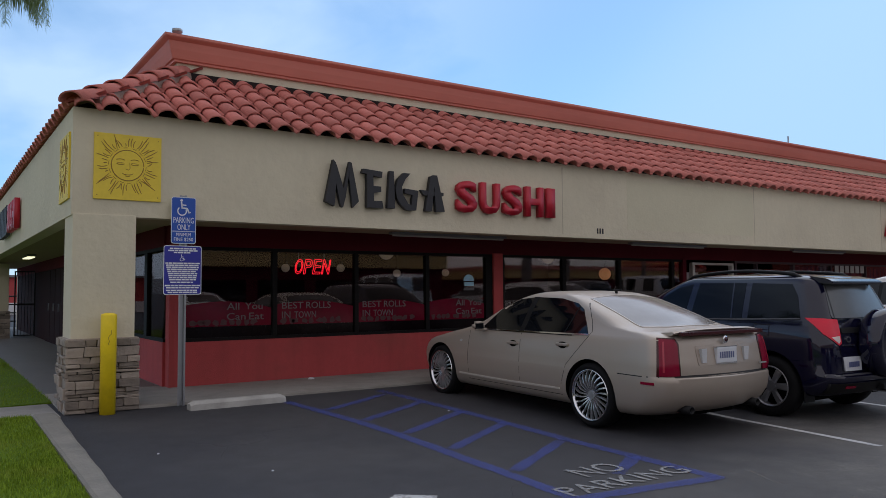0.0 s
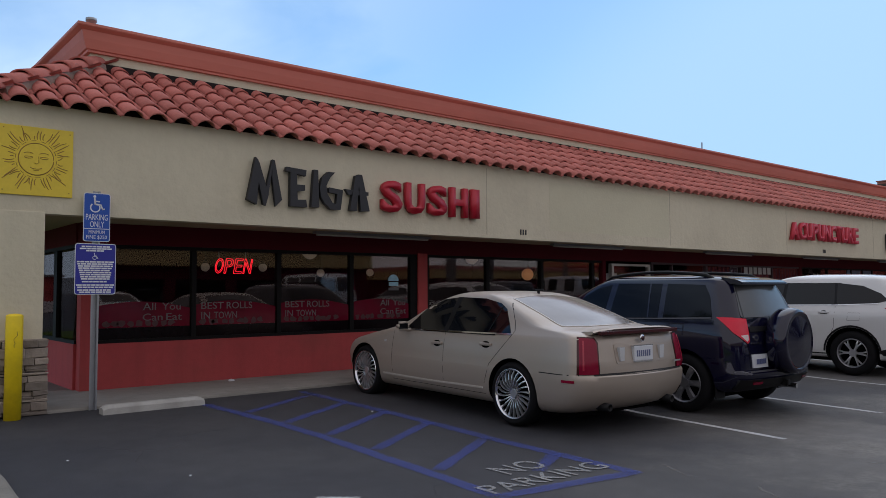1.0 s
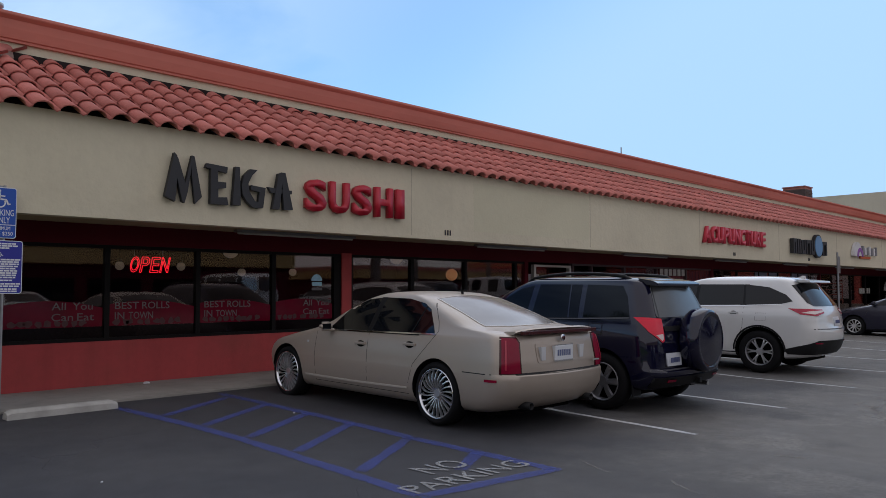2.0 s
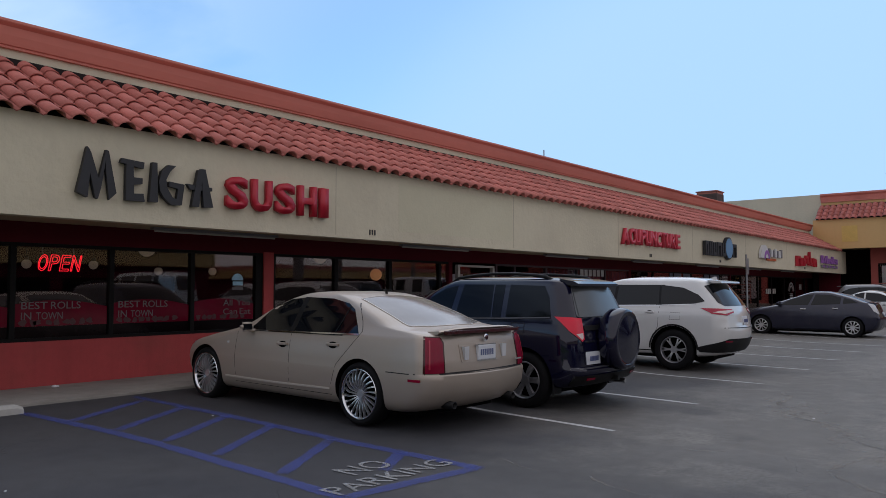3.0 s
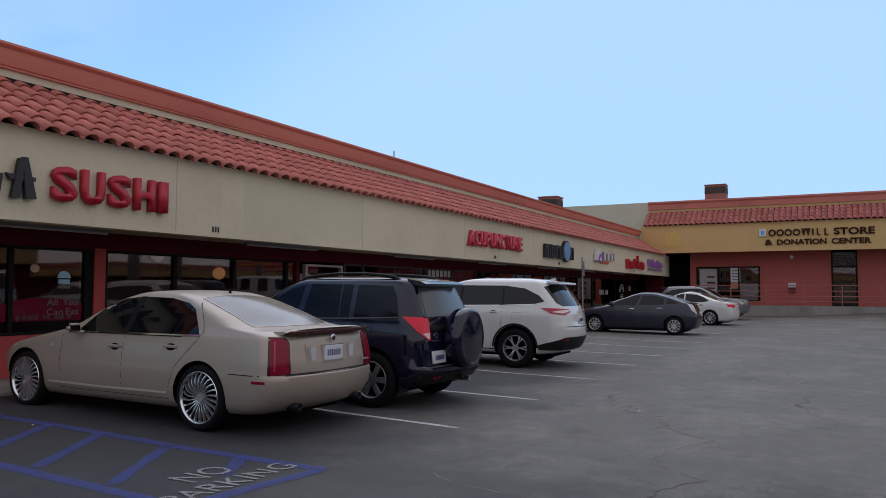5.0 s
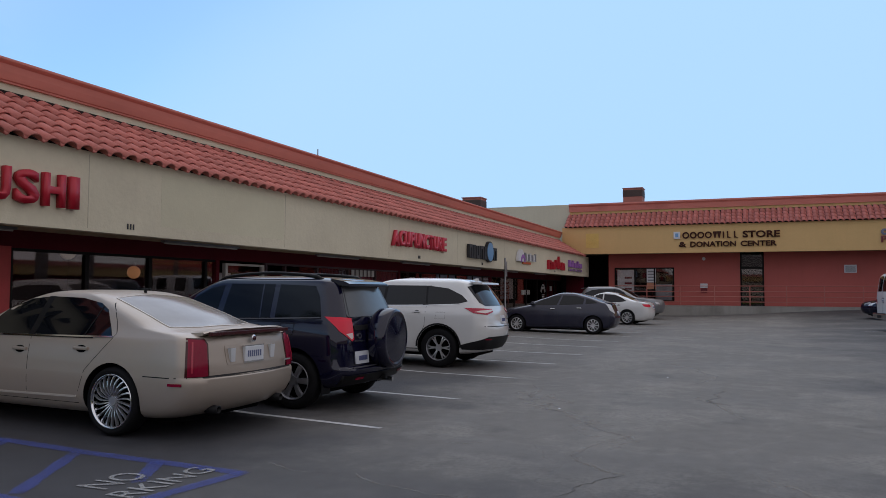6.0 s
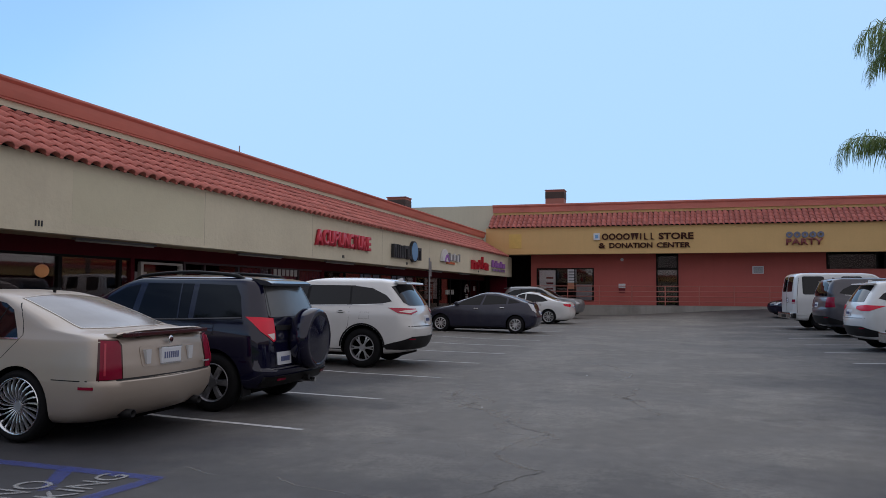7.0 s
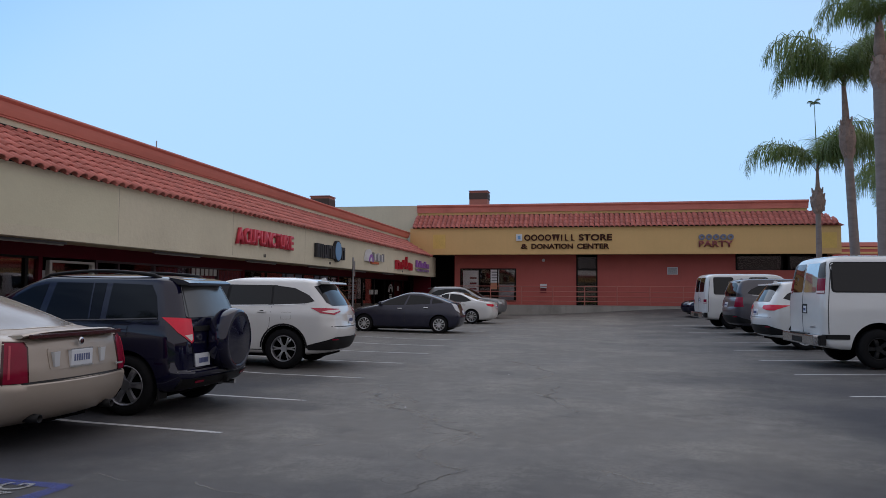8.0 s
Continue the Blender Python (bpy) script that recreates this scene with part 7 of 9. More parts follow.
    c.skin("door_latch", R([(0.03, 0.98), (0.28, 0.98), (0.28, 1.16), (0.03, 1.16)], 1), "rear", BLACK_PLASTIC, "black latch and plate recess", lift=0.008)
    c.skin("script", R([(0.40, 0.72), (0.66, 0.72), (0.66, 0.745), (0.40, 0.745)], 1), "rear", STEEL, lift=0.006)
    c.mirror(1.55 * k0, 1.28 * h, BLACK_PLASTIC, (0.22, 0.12, 0.26))
    bm = bmesh.new()
    add_box(bm, -0.94 * w, 0.94 * w, c.y(L + 0.10), c.y(L - 0.12), 0.40 * h, 0.60 * h, 0.03)
    for s in (-1, 1):
        add_box(bm, s * 0.88 * w, s * 0.93 * w, c.y(L + 0.02), c.y(L - 0.30), 0.40 * h, 0.60 * h, 0.02)
    bumper = part("rear_bumper", bm, GREY_CHROME, c.top, "chromed step bumper")
    part("step_pad", box(-0.42 * w, 0.42 * w, c.y(L + 0.105), c.y(L - 0.02), 0.585 * h, 0.612 * h, 0.006), BLACK_PLASTIC, bumper, "black tread pad")
    part("step_pad", box(-0.30 * w, 0.30 * w, c.y(L + 0.106), c.y(L + 0.05), 0.43 * h, 0.54 * h, 0.01), BLACK_PLASTIC, bumper, "black plate recess")
    for s in (-1, 1):
        part("bumper_end", box(*sorted((s * 0.935 * w, s * 0.995 * w)), c.y(L + 0.0), c.y(L - 0.12), 0.41 * h, 0.595 * h, 0.015), BLACK_PLASTIC, bumper, "black rubber end cap")
    c.corner("door_seam", K([(-0.992, 5.02, 0.62), (-0.984, 5.03, 0.62), (-0.950, 5.00, 1.90), (-0.958, 4.99, 1.90)]), GREY_LINE, lift=0.004, step=0.15)
    c.plate(0.18 * w, 1.06 * h, w=0.15, h=0.13)
    return c


# chrome with a greyer, rougher finish for the van bumpers
GREY_CHROME = mat("worn_chrome", (0.42, 0.42, 0.43), 0.22, metal=1.0, vary=0.15, scale=5, fine=40)
# bright metal on a single van pane, standing in for its reflection
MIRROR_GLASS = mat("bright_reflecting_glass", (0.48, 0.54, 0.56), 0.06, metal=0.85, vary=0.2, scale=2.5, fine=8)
AMBER_GLASS = mat("brown_tinted_glass", (0.05, 0.022, 0.010), 0.05, vary=0.2, scale=3, fine=10, spec=0.6)
van("passenger_van", "white full-size passenger van with a chrome bumper", at(16.96, -6.94, 183.5), 5.30, 2.01, 2.19, (0.95, 4.22), (0.375, 0.21, 0.24), "five", AMBER_GLASS, TAIL_RED, BLACK_PLASTIC)
van("passenger_van", "older white van with square windows", at(33.6, -6.95, 186), 4.9, 2.0, 2.22, (0.90, 3.85), (0.36, 0.20, 0.22), "five", TINT, TAIL_RED, PAINT_WHITE, (0.94, 1.10), ((2.50, 3.30, 1.38), (3.95, 4.80, 1.30)))

saloon("sedan_car", "white sedan parked across the lane from the shops", at(8.12, -5.62, 180), PAINT_WHITE)
saloon("sedan_car", "silver sedan parked across the lane from the shops", at(5.1, -5.8, 181), PAINT_SILVER)

# ---- parking bay markings ----
strip("road_marking", (3.84, 9.41), (3.86, 4.08), 0.135, BLUE_PAINT, "worn blue edge line of the access aisle", bow=0.16)
strip("road_marking", (5.34, 9.62), (5.20, 3.84), 0.135, BLUE_PAINT, "worn blue edge line of the access aisle", bow=0.07)
strip("road_marking", (5.24, 3.86), (3.84, 4.05), 0.14, BLUE_PAINT, "worn blue end line of the access aisle", lift=0.006)
for x, y, ln in ((3.97, 8.46, 1.33), (4.03, 7.63, 1.31), (4.06, 6.78, 1.30), (4.06, 5.94, 1.30), (3.99, 4.94, 1.30), (4.60, 4.38, 0.66)):
    strip("road_marking", (x + 0.04, y + 0.02), (x + ln, y + 0.61 * ln), 0.125, BLUE_PAINT, "worn blue hatch stripe of the access aisle", lift=0.005)
for x in (7.46, 9.87, 12.62, 15.38, 17.90, 20.53, 23.1, 25.7, 28.3):
    strip("road_marking", (x, 3.74), (x + 0.72, 8.6), 0.085, WHITE_PAINT, "worn white parking bay line")
for k in range(10):
    x = 8.9 + 2.95 * k
    strip("road_marking", (x, -3.65), (x + 0.60, -8.6), 0.085, WHITE_PAINT, "worn white parking bay line")
stencil = thing("road_lettering", pose(0, 0, 0.0065), "worn white NO PARKING stencil on the asphalt", "road marking", kind="structure")
lettering("word", "NO", 0.48, 0.30, 0.001, STENCIL_PAINT, stencil, pose(4.37, 4.45, 0.001), bold=0.004)
lettering("word", "PARKING", 1.33, 0.25, 0.001, STENCIL_PAINT, stencil, pose(3.88, 4.10, 0.001), bold=0.004)
strip("road_marking", (2.86, 4.85), (3.08, 4.67), 0.09, WHITE_PAINT, "corner of a painted white symbol")
strip("road_marking", (2.50, 4.57), (2.90, 4.87), 0.09, WHITE_PAINT, "corner of a painted white symbol", lift=0.006)


def build_bollard():
    b = thing("bollard", pose(1.765, 9.62, ground_z(1.75, 9.62)), "yellow painted steel bollard before the pillar", "bollard")
    part("post", lathe([(0.0, 0.0), (0.088, 0.0), (0.088, 1.14), (0.084, 1.155), (0.05, 1.168), (0, 1.172)], 24), YELLOW, b, m=pose(0, 0, 0, 0, -90, 0))
    bm = bmesh.new()
    rnd = random.Random(4)
    last = None
    for k in range(9):
        p = Vector((rnd.uniform(-0.022, 0.022), -0.089, 0.80 + 0.022 * k))
        if last:
            add_tube(bm, last, p, 0.0035, 5)
        last = p
    part("scribble", bm, mat("faded_marker", (0.42, 0.30, 0.03), 0.7, vary=0.3, scale=20, fine=60), b, "faded brown scribble on the yellow paint")


build_bollard()


def build_wheel_stop():
    w = thing("wheel_stop", pose(2.63, 9.38, ground_z(3, 9.38), 0, 0, 0.8), "pale concrete wheel stop", "wheel stop")
    bm = bmesh.new()
    rows = []
    for x, k in ((0, 0.72), (0.06, 1.0), (1.14, 1.0), (1.21, 0.72)):
        rows.append([bm.verts.new((x, a * (0.9 + 0.1 * k), b * k)) for a, b in ((-0.085, 0), (0.085, 0), (0.075, 0.07), (0.045, 0.105), (-0.045, 0.105), (-0.075, 0.07))])
    for a, b in zip(rows[:-1], rows[1:]):
        for j in range(6):
            bm.faces.new((a[j - 1], a[j], b[j], b[j - 1]))
    bm.faces.new(rows[0]), bm.faces.new(rows[-1][::-1])
    bmesh.ops.recalc_face_normals(bm, faces=bm.faces)
    part("block", bm, mat("whitewashed_concrete", (0.40, 0.39, 0.365), 0.85, vary=0.15, scale=3, fine=40, bump=0.5, bump_scale=70, stain=0.4, stain_colour=(0.2, 0.19, 0.17), stain_scale=4), w)


build_wheel_stop()


def sheet_outline(w, h, r, n=5):
    pts = []
    for cx, cy, a0 in ((w - r, r, -90), (w - r, h - r, 0), (r, h - r, 90), (r, r, 180)):
        for k in range(n):
            a = radians(a0 + 90 * k / (n - 1))
            pts.append((cx + r * math.cos(a), cy + r * math.sin(a)))
    return pts


def flat_ring(bm, cx, cy, r0, r1, a0, a1, z0, z1, n=24):
    """An arc of a flat ring, with thickness."""
    rows = []
    for k in range(n + 1):
        a = radians(a0 + (a1 - a0) * k / n)
        rows.append([bm.verts.new((cx + r * math.cos(a), cy + r * math.sin(a), z)) for r, z in ((r0, z0), (r1, z0), (r1, z1), (r0, z1))])
    for p, q in zip(rows[:-1], rows[1:]):
        for j in range(4):
            bm.faces.new((p[j - 1], p[j], q[j], q[j - 1]))


def wheelchair(size, parent, m):
    """The access symbol, about size high."""
    s = size
    bm = bmesh.new()
    flat_ring(bm, 0.40 * s, 0.30 * s, 0.21 * s, 0.28 * s, 130, 385, 0, 0.002)
    flat_ring(bm, 0.36 * s, 0.92 * s, 0.0, 0.075 * s, 0, 360, 0, 0.002, 14)

    def bar(a, b, w):
        a, b = Vector(a) * s, Vector(b) * s
        d = (b - a).normalized()
        n = Vector((-d.y, d.x)) * w * s / 2
        add_prism(bm, [tuple(a + n), tuple(a - n), tuple(b - n), tuple(b + n)], "z", 0, 0.002)
    bar((0.36, 0.84), (0.40, 0.46), 0.085)
    bar((0.38, 0.66), (0.64, 0.64), 0.07)
    bar((0.37, 0.48), (0.70, 0.46), 0.085)
    bar((0.68, 0.49), (0.80, 0.20), 0.08)
    bar((0.77, 0.20), (0.90, 0.25), 0.07)
    bmesh.ops.recalc_face_normals(bm, faces=bm.faces)
    return part("symbol", bm, WHITE_SHEET, parent, "white wheelchair symbol", m=m)


def build_sign_post():
    x, y = 2.635, 9.76
    z = ground_z(x, y)
    p = thing("parking_sign", pose(x, y, z), "galvanised post with two blue accessible parking signs", "sign")
    bm = bmesh.new()
    for a, b, c, d in ((-0.03, -0.022, -0.02, 0.02), (0.022, 0.03, -0.02, 0.02), (-0.03, 0.03, 0.012, 0.02), (-0.045, -0.028, -0.024, -0.018), (0.028, 0.045, -0.024, -0.018)):
        add_box(bm, a, b, c, d, 0, 2.62)
    part("post", bm, STEEL, p)
    for name, x0, z0, w, h, sheet in (("sign_panel", -0.150, 2.01, 0.305, 0.585, BLUE_SIGN), ("sign_panel", -0.235, 1.375, 0.465, 0.61, BLUE_SIGN_2)):
        m = south(x0, -0.030, z0)
        edge = part(name, prism(sheet_outline(w, h, 0.03), "z", 0, 0.004), WHITE_SHEET, p, "blue sign with a white border", m=m)
        part("face", prism([(a + 0.008, b + 0.008) for a, b in sheet_outline(w - 0.016, h - 0.016, 0.024)], "z", 0.004, 0.0055), sheet, edge)
        if w < 0.4:
            wheelchair(0.215, edge, pose(0.045, 0.345, 0.006))
            lettering("word", "PARKING", 0.25, 0.072, 0.002, WHITE_SHEET, edge, pose(0.027, 0.258, 0.006))
            lettering("word", "ONLY", 0.16, 0.072, 0.002, WHITE_SHEET, edge, pose(0.075, 0.172, 0.006))
            part("rule", box(0.01, 0.295, 0.150, 0.158, 0.006, 0.0075), WHITE_SHEET, edge)
            lettering("word", "MINIMUM", 0.18, 0.042, 0.002, WHITE_SHEET, edge, pose(0.062, 0.093, 0.006))
            lettering("word", "FINE $250", 0.235, 0.050, 0.002, WHITE_SHEET, edge, pose(0.035, 0.026, 0.006))
        else:
            wheelchair(0.085, edge, pose(0.185, 0.415, 0.006))
            rows = [(0.565, 0.32), (0.54, 0.36), (0.515, 0.22)] + [(0.382 - 0.0255 * k, 0.42 - 0.012 * k) for k in range(9)] + [(0.145, 0.30), (0.105, 0.43), (0.078, 0.40), (0.045, 0.40), (0.02, 0.36)]
            rnd = random.Random(8)
            for zz, ln in rows:
                a = 0.2325 - ln / 2
                while a < 0.2325 + ln / 2 - 0.02:
                    b = min(a + rnd.uniform(0.03, 0.075), 0.2325 + ln / 2)
                    part("bar", box(a, b, zz, zz + 0.0165, 0.0055, 0.0068), WHITE_SHEET, edge)
                    a = b + 0.007


build_sign_post()


# ---- sun plaques ----
def groove(bm, points, width, z):
    """A thin raised line along points of a plaque's face, tapering at both ends."""
    pts = [Vector(p) for p in points]
    rows = []
    for k, p in enumerate(pts):
        d = (pts[min(k + 1, len(pts) - 1)] - pts[max(k - 1, 0)]).normalized()
        n = Vector((-d.y, d.x)) * width * (0.5 if 0 < k < len(pts) - 1 else 0.2)
        rows.append([bm.verts.new((q.x, q.y, z + h)) for q, h in ((p - n, -0.003), (p - n * 0.5, 0.0035), (p + n * 0.5, 0.0035), (p + n, -0.003))])
    for a, b in zip(rows[:-1], rows[1:]):
        for k in range(4):
            bm.faces.new((a[k - 1], a[k], b[k], b[k - 1]))
    bm.faces.new(rows[0]), bm.faces.new(rows[-1][::-1])


def sun_plaque(m, w, h, label, faint=False):
    p = thing("sun_plaque", m, label, "wall plaque", "sun plaques on the fascias")
    face = SUN_YELLOW if not faint else mat("faded_plaque", (0.70, 0.47, 0.13), 0.7, vary=0.15, scale=3, fine=20)
    line = SUN_LINE if not faint else mat("faded_relief", (0.66, 0.43, 0.11), 0.7, vary=0.15, scale=3, fine=20)
    part("panel", box(0, w, 0, h, 0, 0.022, 0.004), face, p)
    cx, cy, r, top = w * 0.49, h * 0.53, w * 0.240, 0.022
    rnd = random.Random(2)

    def arc(rx, ry, x, y, a0, a1, n=10):
        return [(x + rx * math.cos(radians(a0 + (a1 - a0) * k / n)), y + ry * math.sin(radians(a0 + (a1 - a0) * k / n))) for k in range(n + 1)]

    bm = bmesh.new()
    flat_ring(bm, cx, cy, 0.001, r * 0.97, 0, 360, top - 0.002, top + 0.005, 32)
    part("disc", bm, face, p)
    bm = bmesh.new()
    groove(bm, arc(r, r, cx, cy, 0, 356, 40), 0.012, top + 0.002)
    part("ring", bm, line, p)
    # closed eyes, brows, nose and mouth
    bm = bmesh.new()
    for side in (-1, 1):
        groove(bm, arc(r * 0.27, r * 0.10, cx + side * r * 0.44, cy + r * 0.30, 15, 165), 0.009, top + 0.006)
        groove(bm, arc(r * 0.25, r * 0.09, cx + side * r * 0.44, cy + r * 0.12, 190, 350), 0.009, top + 0.006)
        groove(bm, arc(r * 0.24, r * 0.02, cx + side * r * 0.44, cy + r * 0.13, 20, 160), 0.007, top + 0.006)
    groove(bm, [(cx + r * 0.12, cy + r * 0.18), (cx + r * 0.15, cy - r * 0.20), (cx + r * 0.05, cy - r * 0.30), (cx - r * 0.12, cy - r * 0.24)], 0.009, top + 0.006)
    groove(bm, arc(r * 0.34, r * 0.12, cx, cy - r * 0.50, 185, 355), 0.010, top + 0.006)
    groove(bm, arc(r * 0.17, r * 0.06, cx, cy - r * 0.66, 200, 340), 0.008, top + 0.006)
    part("relief_lines", bm, line, p)
    # tongues of two, three or four lines between arcs of an outer ring
    n = 14
    for k in range(n):
        mid = 360.0 * (k + rnd.uniform(-0.12, 0.12)) / n + 8
        a = radians(mid)
        d, q = Vector((math.cos(a), math.sin(a))), Vector((-math.sin(a), math.cos(a)))
        c = Vector((cx, cy))
        out = min(w / 2 / max(abs(d.x), 1e-3), h / 2 / max(abs(d.y), 1e-3)) * 0.93
        out = min(out, w * 0.56)
        lines = 3 + k % 2
        closed = k % 4 == 0
        bm = bmesh.new()
        for j in range(lines):
            u = (j - (lines - 1) / 2) * 0.031
            tip = out * (1.0 - 0.22 * abs(j - (lines - 1) / 2) * rnd.uniform(0.4, 1.0))
            close = 0.25 if closed else rnd.uniform(0.9, 1.25)
            wave = rnd.uniform(-0.010, 0.010)
            pts = [c + d * (r * 1.22 + (tip - r * 1.22) * t) + q * (u * (1 + (close - 1) * t) + wave * math.sin(3.6 * t)) for t in np.linspace(0, 1, 6)]
            groove(bm, [(min(max(v.x, 0.006), w - 0.006), min(max(v.y, 0.006), h - 0.006)) for v in pts], 0.013, top)
        bmesh.ops.recalc_face_normals(bm, faces=bm.faces)
        part("ray", bm, line, p)
        bm = bmesh.new()
        groove(bm, arc(r * 1.16, r * 1.16, cx, cy, mid + 360 / n * 0.22, mid + 360 / n * 0.80, 5), 0.008, top)
        part("ring_arc", bm, line, p)
    for x, y in ((0.05, 0.95), (0.95, 0.94), (0.05, 0.06), (0.95, 0.06)):
        bm = bmesh.new()
        flat_ring(bm, w * x, h * y, 0.001, 0.007, 0, 360, top, top + 0.003, 8)
        part("screw", bm, line, p)
    return p


sun_plaque(south(1.60, FY, 2.612), 0.775, 0.80, "yellow relief plaque of a sun on cream stucco")
sun_plaque(west(FX, 10.72, 2.612), 0.775, 0.80, "yellow relief plaque of a sun on the side fascia")
sun_plaque(west(GX, 9.70, 4.20), 0.80, 0.90, "faded yellow sun plaque on the ochre fascia", True)
sun_plaque(west(GX, -13.40, 4.15), 0.80, 0.90, "faded yellow sun plaque by the fascia corner", True)


# ---- shop signs ----
def slab(name, polys, depth, face, parent, m):
    """A raised shape cut from board."""
    bm = bmesh.new()
    for k, poly in enumerate(polys):
        add_prism(bm, poly, "z", 0.03 + 0.002 * k, 0.03 + depth - 0.004 * k)
    return part(name, bm, face, parent, m=m)


def build_restaurant_sign():
    s = thing("shop_sign", south(4.55, FY, 2.68), "charcoal cut-out shapes and red block letters SUSHI", "shop sign")
    d = 0.07
    shapes = [[[(0.02, 0.07), (0.145, 0.67), (0.185, 0.63), (0.195, 0.40), (0.165, 0.01)], [(0.17, 0.64), (0.20, 0.60), (0.345, 0.16), (0.30, 0.00), (0.265, 0.02), (0.185, 0.36)],
               [(0.30, 0.00), (0.345, 0.16), (0.415, 0.62), (0.435, 0.65), (0.40, 0.66), (0.30, 0.22)], [(0.405, 0.64), (0.44, 0.65), (0.555, 0.10), (0.455, 0.00), (0.40, 0.42)]],
              [[(0.68, 0.02), (0.80, 0.02), (0.78, 0.56), (0.68, 0.54)], [(0.60, 0.52), (0.62, 0.58), (0.94, 0.56), (0.93, 0.47)], [(0.79, 0.24), (0.92, 0.26), (0.92, 0.34), (0.79, 0.34)], [(0.79, 0.02), (0.96, 0.02), (0.94, 0.13), (0.79, 0.12)]],
              [[(1.02, 0.03), (1.15, 0.03), (1.13, 0.58), (1.06, 0.58)]],
              [[(1.24, 0.10), (1.34, 0.02), (1.44, 0.01), (1.36, 0.14), (1.29, 0.24), (1.27, 0.36), (1.33, 0.48), (1.42, 0.57), (1.30, 0.57), (1.20, 0.47), (1.16, 0.32), (1.18, 0.19)], [(1.34, 0.02), (1.52, 0.02), (1.56, 0.32), (1.32, 0.34), (1.32, 0.27), (1.46, 0.25), (1.44, 0.10), (1.34, 0.12)]],
              [[(1.68, 0.02), (1.80, 0.02), (1.86, 0.58), (1.78, 0.56)], [(1.88, 0.02), (2.04, 0.03), (1.90, 0.58), (1.83, 0.58)], [(1.60, 0.34), (2.02, 0.32), (2.02, 0.27), (1.66, 0.26)]]]
    for polys in shapes:
        slab("shape", polys, d, LETTER_DARK, s, pose(0, 0, 0))
    for ch, x, w in (("S", 2.27, 0.41), ("U", 2.74, 0.40), ("S", 3.20, 0.41), ("H", 3.67, 0.40), ("I", 4.14, 0.19)):
        lettering("letter", ch, w - 0.02, 0.50, 0.09, LETTER_RED, s, pose(x, 0.04, 0.02), "red block letter", bold=0.035)


build_restaurant_sign()


def build_side_sign():
    """The same sign round the corner, seen edge-on."""
    s = thing("shop_sign", west(FX, 19.3, 2.66), "charcoal and red raised letters on the side fascia", "shop sign")
    for k in range(5):
        slab("shape", [[(0.1 + k * 0.36, 0.0), (0.4 + k * 0.36, 0.0), (0.38 + k * 0.36, 0.6), (0.15 + k * 0.36, 0.55)]], 0.08, LETTER_DARK, s, pose(0, 0, 0))
    for ch, x, w in (("S", 2.0, 0.32), ("U", 2.36, 0.32), ("S", 2.72, 0.32), ("H", 3.08, 0.32), ("I", 3.44, 0.15)):
        lettering("letter", ch, w, 0.55, 0.09, LETTER_RED, s, pose(x, 0.02, 0.02), "red block letter", bold=0.03)


build_side_sign()


def build_number(x, z, n=3, size=0.095):
    p = thing("address_bars", south(x, FY, z), "small dark bars of a shop number", "shop number")
    for k in range(n):
        part("bar", box(k * 0.065, k * 0.065 + 0.028, 0, size, 0.002, 0.012), LETTER_DARK, p)


build_number(9.95, 2.50)
build_number(22.1, 2.50)
build_number(28.2, 2.50)
build_number(40.0, 2.50)


LETTER_PINK = mat("weathered_red_letter", (0.62, 0.045, 0.075), 0.45, vary=0.12, scale=4, fine=30)


def build_acupuncture():
    s = thing("shop_sign", south(20.1, FY, 2.80), "red raised letters ACUPUNCTURE on cream stucco", "shop sign")
    x = 0.0
    for ch, w in zip("ACUPUNCTURE", (0.47, 0.36, 0.37, 0.36, 0.37, 0.37, 0.36, 0.37, 0.37, 0.36, 0.36)):
        bm_y = 0.02 if ch != "A" else 0.0
        lettering("letter", ch, w - 0.03, 0.47, 0.09, LETTER_PINK, s, pose(x, bm_y, 0.02), "red raised letter", bold=0.03)
        x += w + 0.01


build_acupuncture()
SIGN_BLUE = mat("pale_blue_disc", (0.16, 0.34, 0.58), 0.35, vary=0.1, scale=2, fine=20)
SIGN_PURPLE = mat("violet_sign_shape", (0.30, 0.12, 0.42), 0.5, vary=0.1, scale=2, fine=20)
SIGN_WHITE = mat("white_sign_shape", (0.66, 0.66, 0.68), 0.45, vary=0.06, scale=2, fine=20)
SIGN_ORANGE = mat("orange_sign_shape", (0.55, 0.12, 0.04), 0.5, vary=0.1, scale=2, fine=20)
SIGN_GREY = mat("grey_sign_shape", (0.22, 0.22, 0.24), 0.5, vary=0.1, scale=2, fine=20)
GOLD = mat("dark_bronze_letter", (0.055, 0.016, 0.009), 0.6, spec=0.2, vary=0.15, scale=3, fine=20)


def disc(bm, cx, cy, rx, ry, z0, z1, n=28):
    add_prism(bm, [(cx + rx * math.cos(2 * math.pi * k / n), cy + ry * math.sin(2 * math.pi * k / n)) for k in range(n)], "z", z0, z1)
    return bm


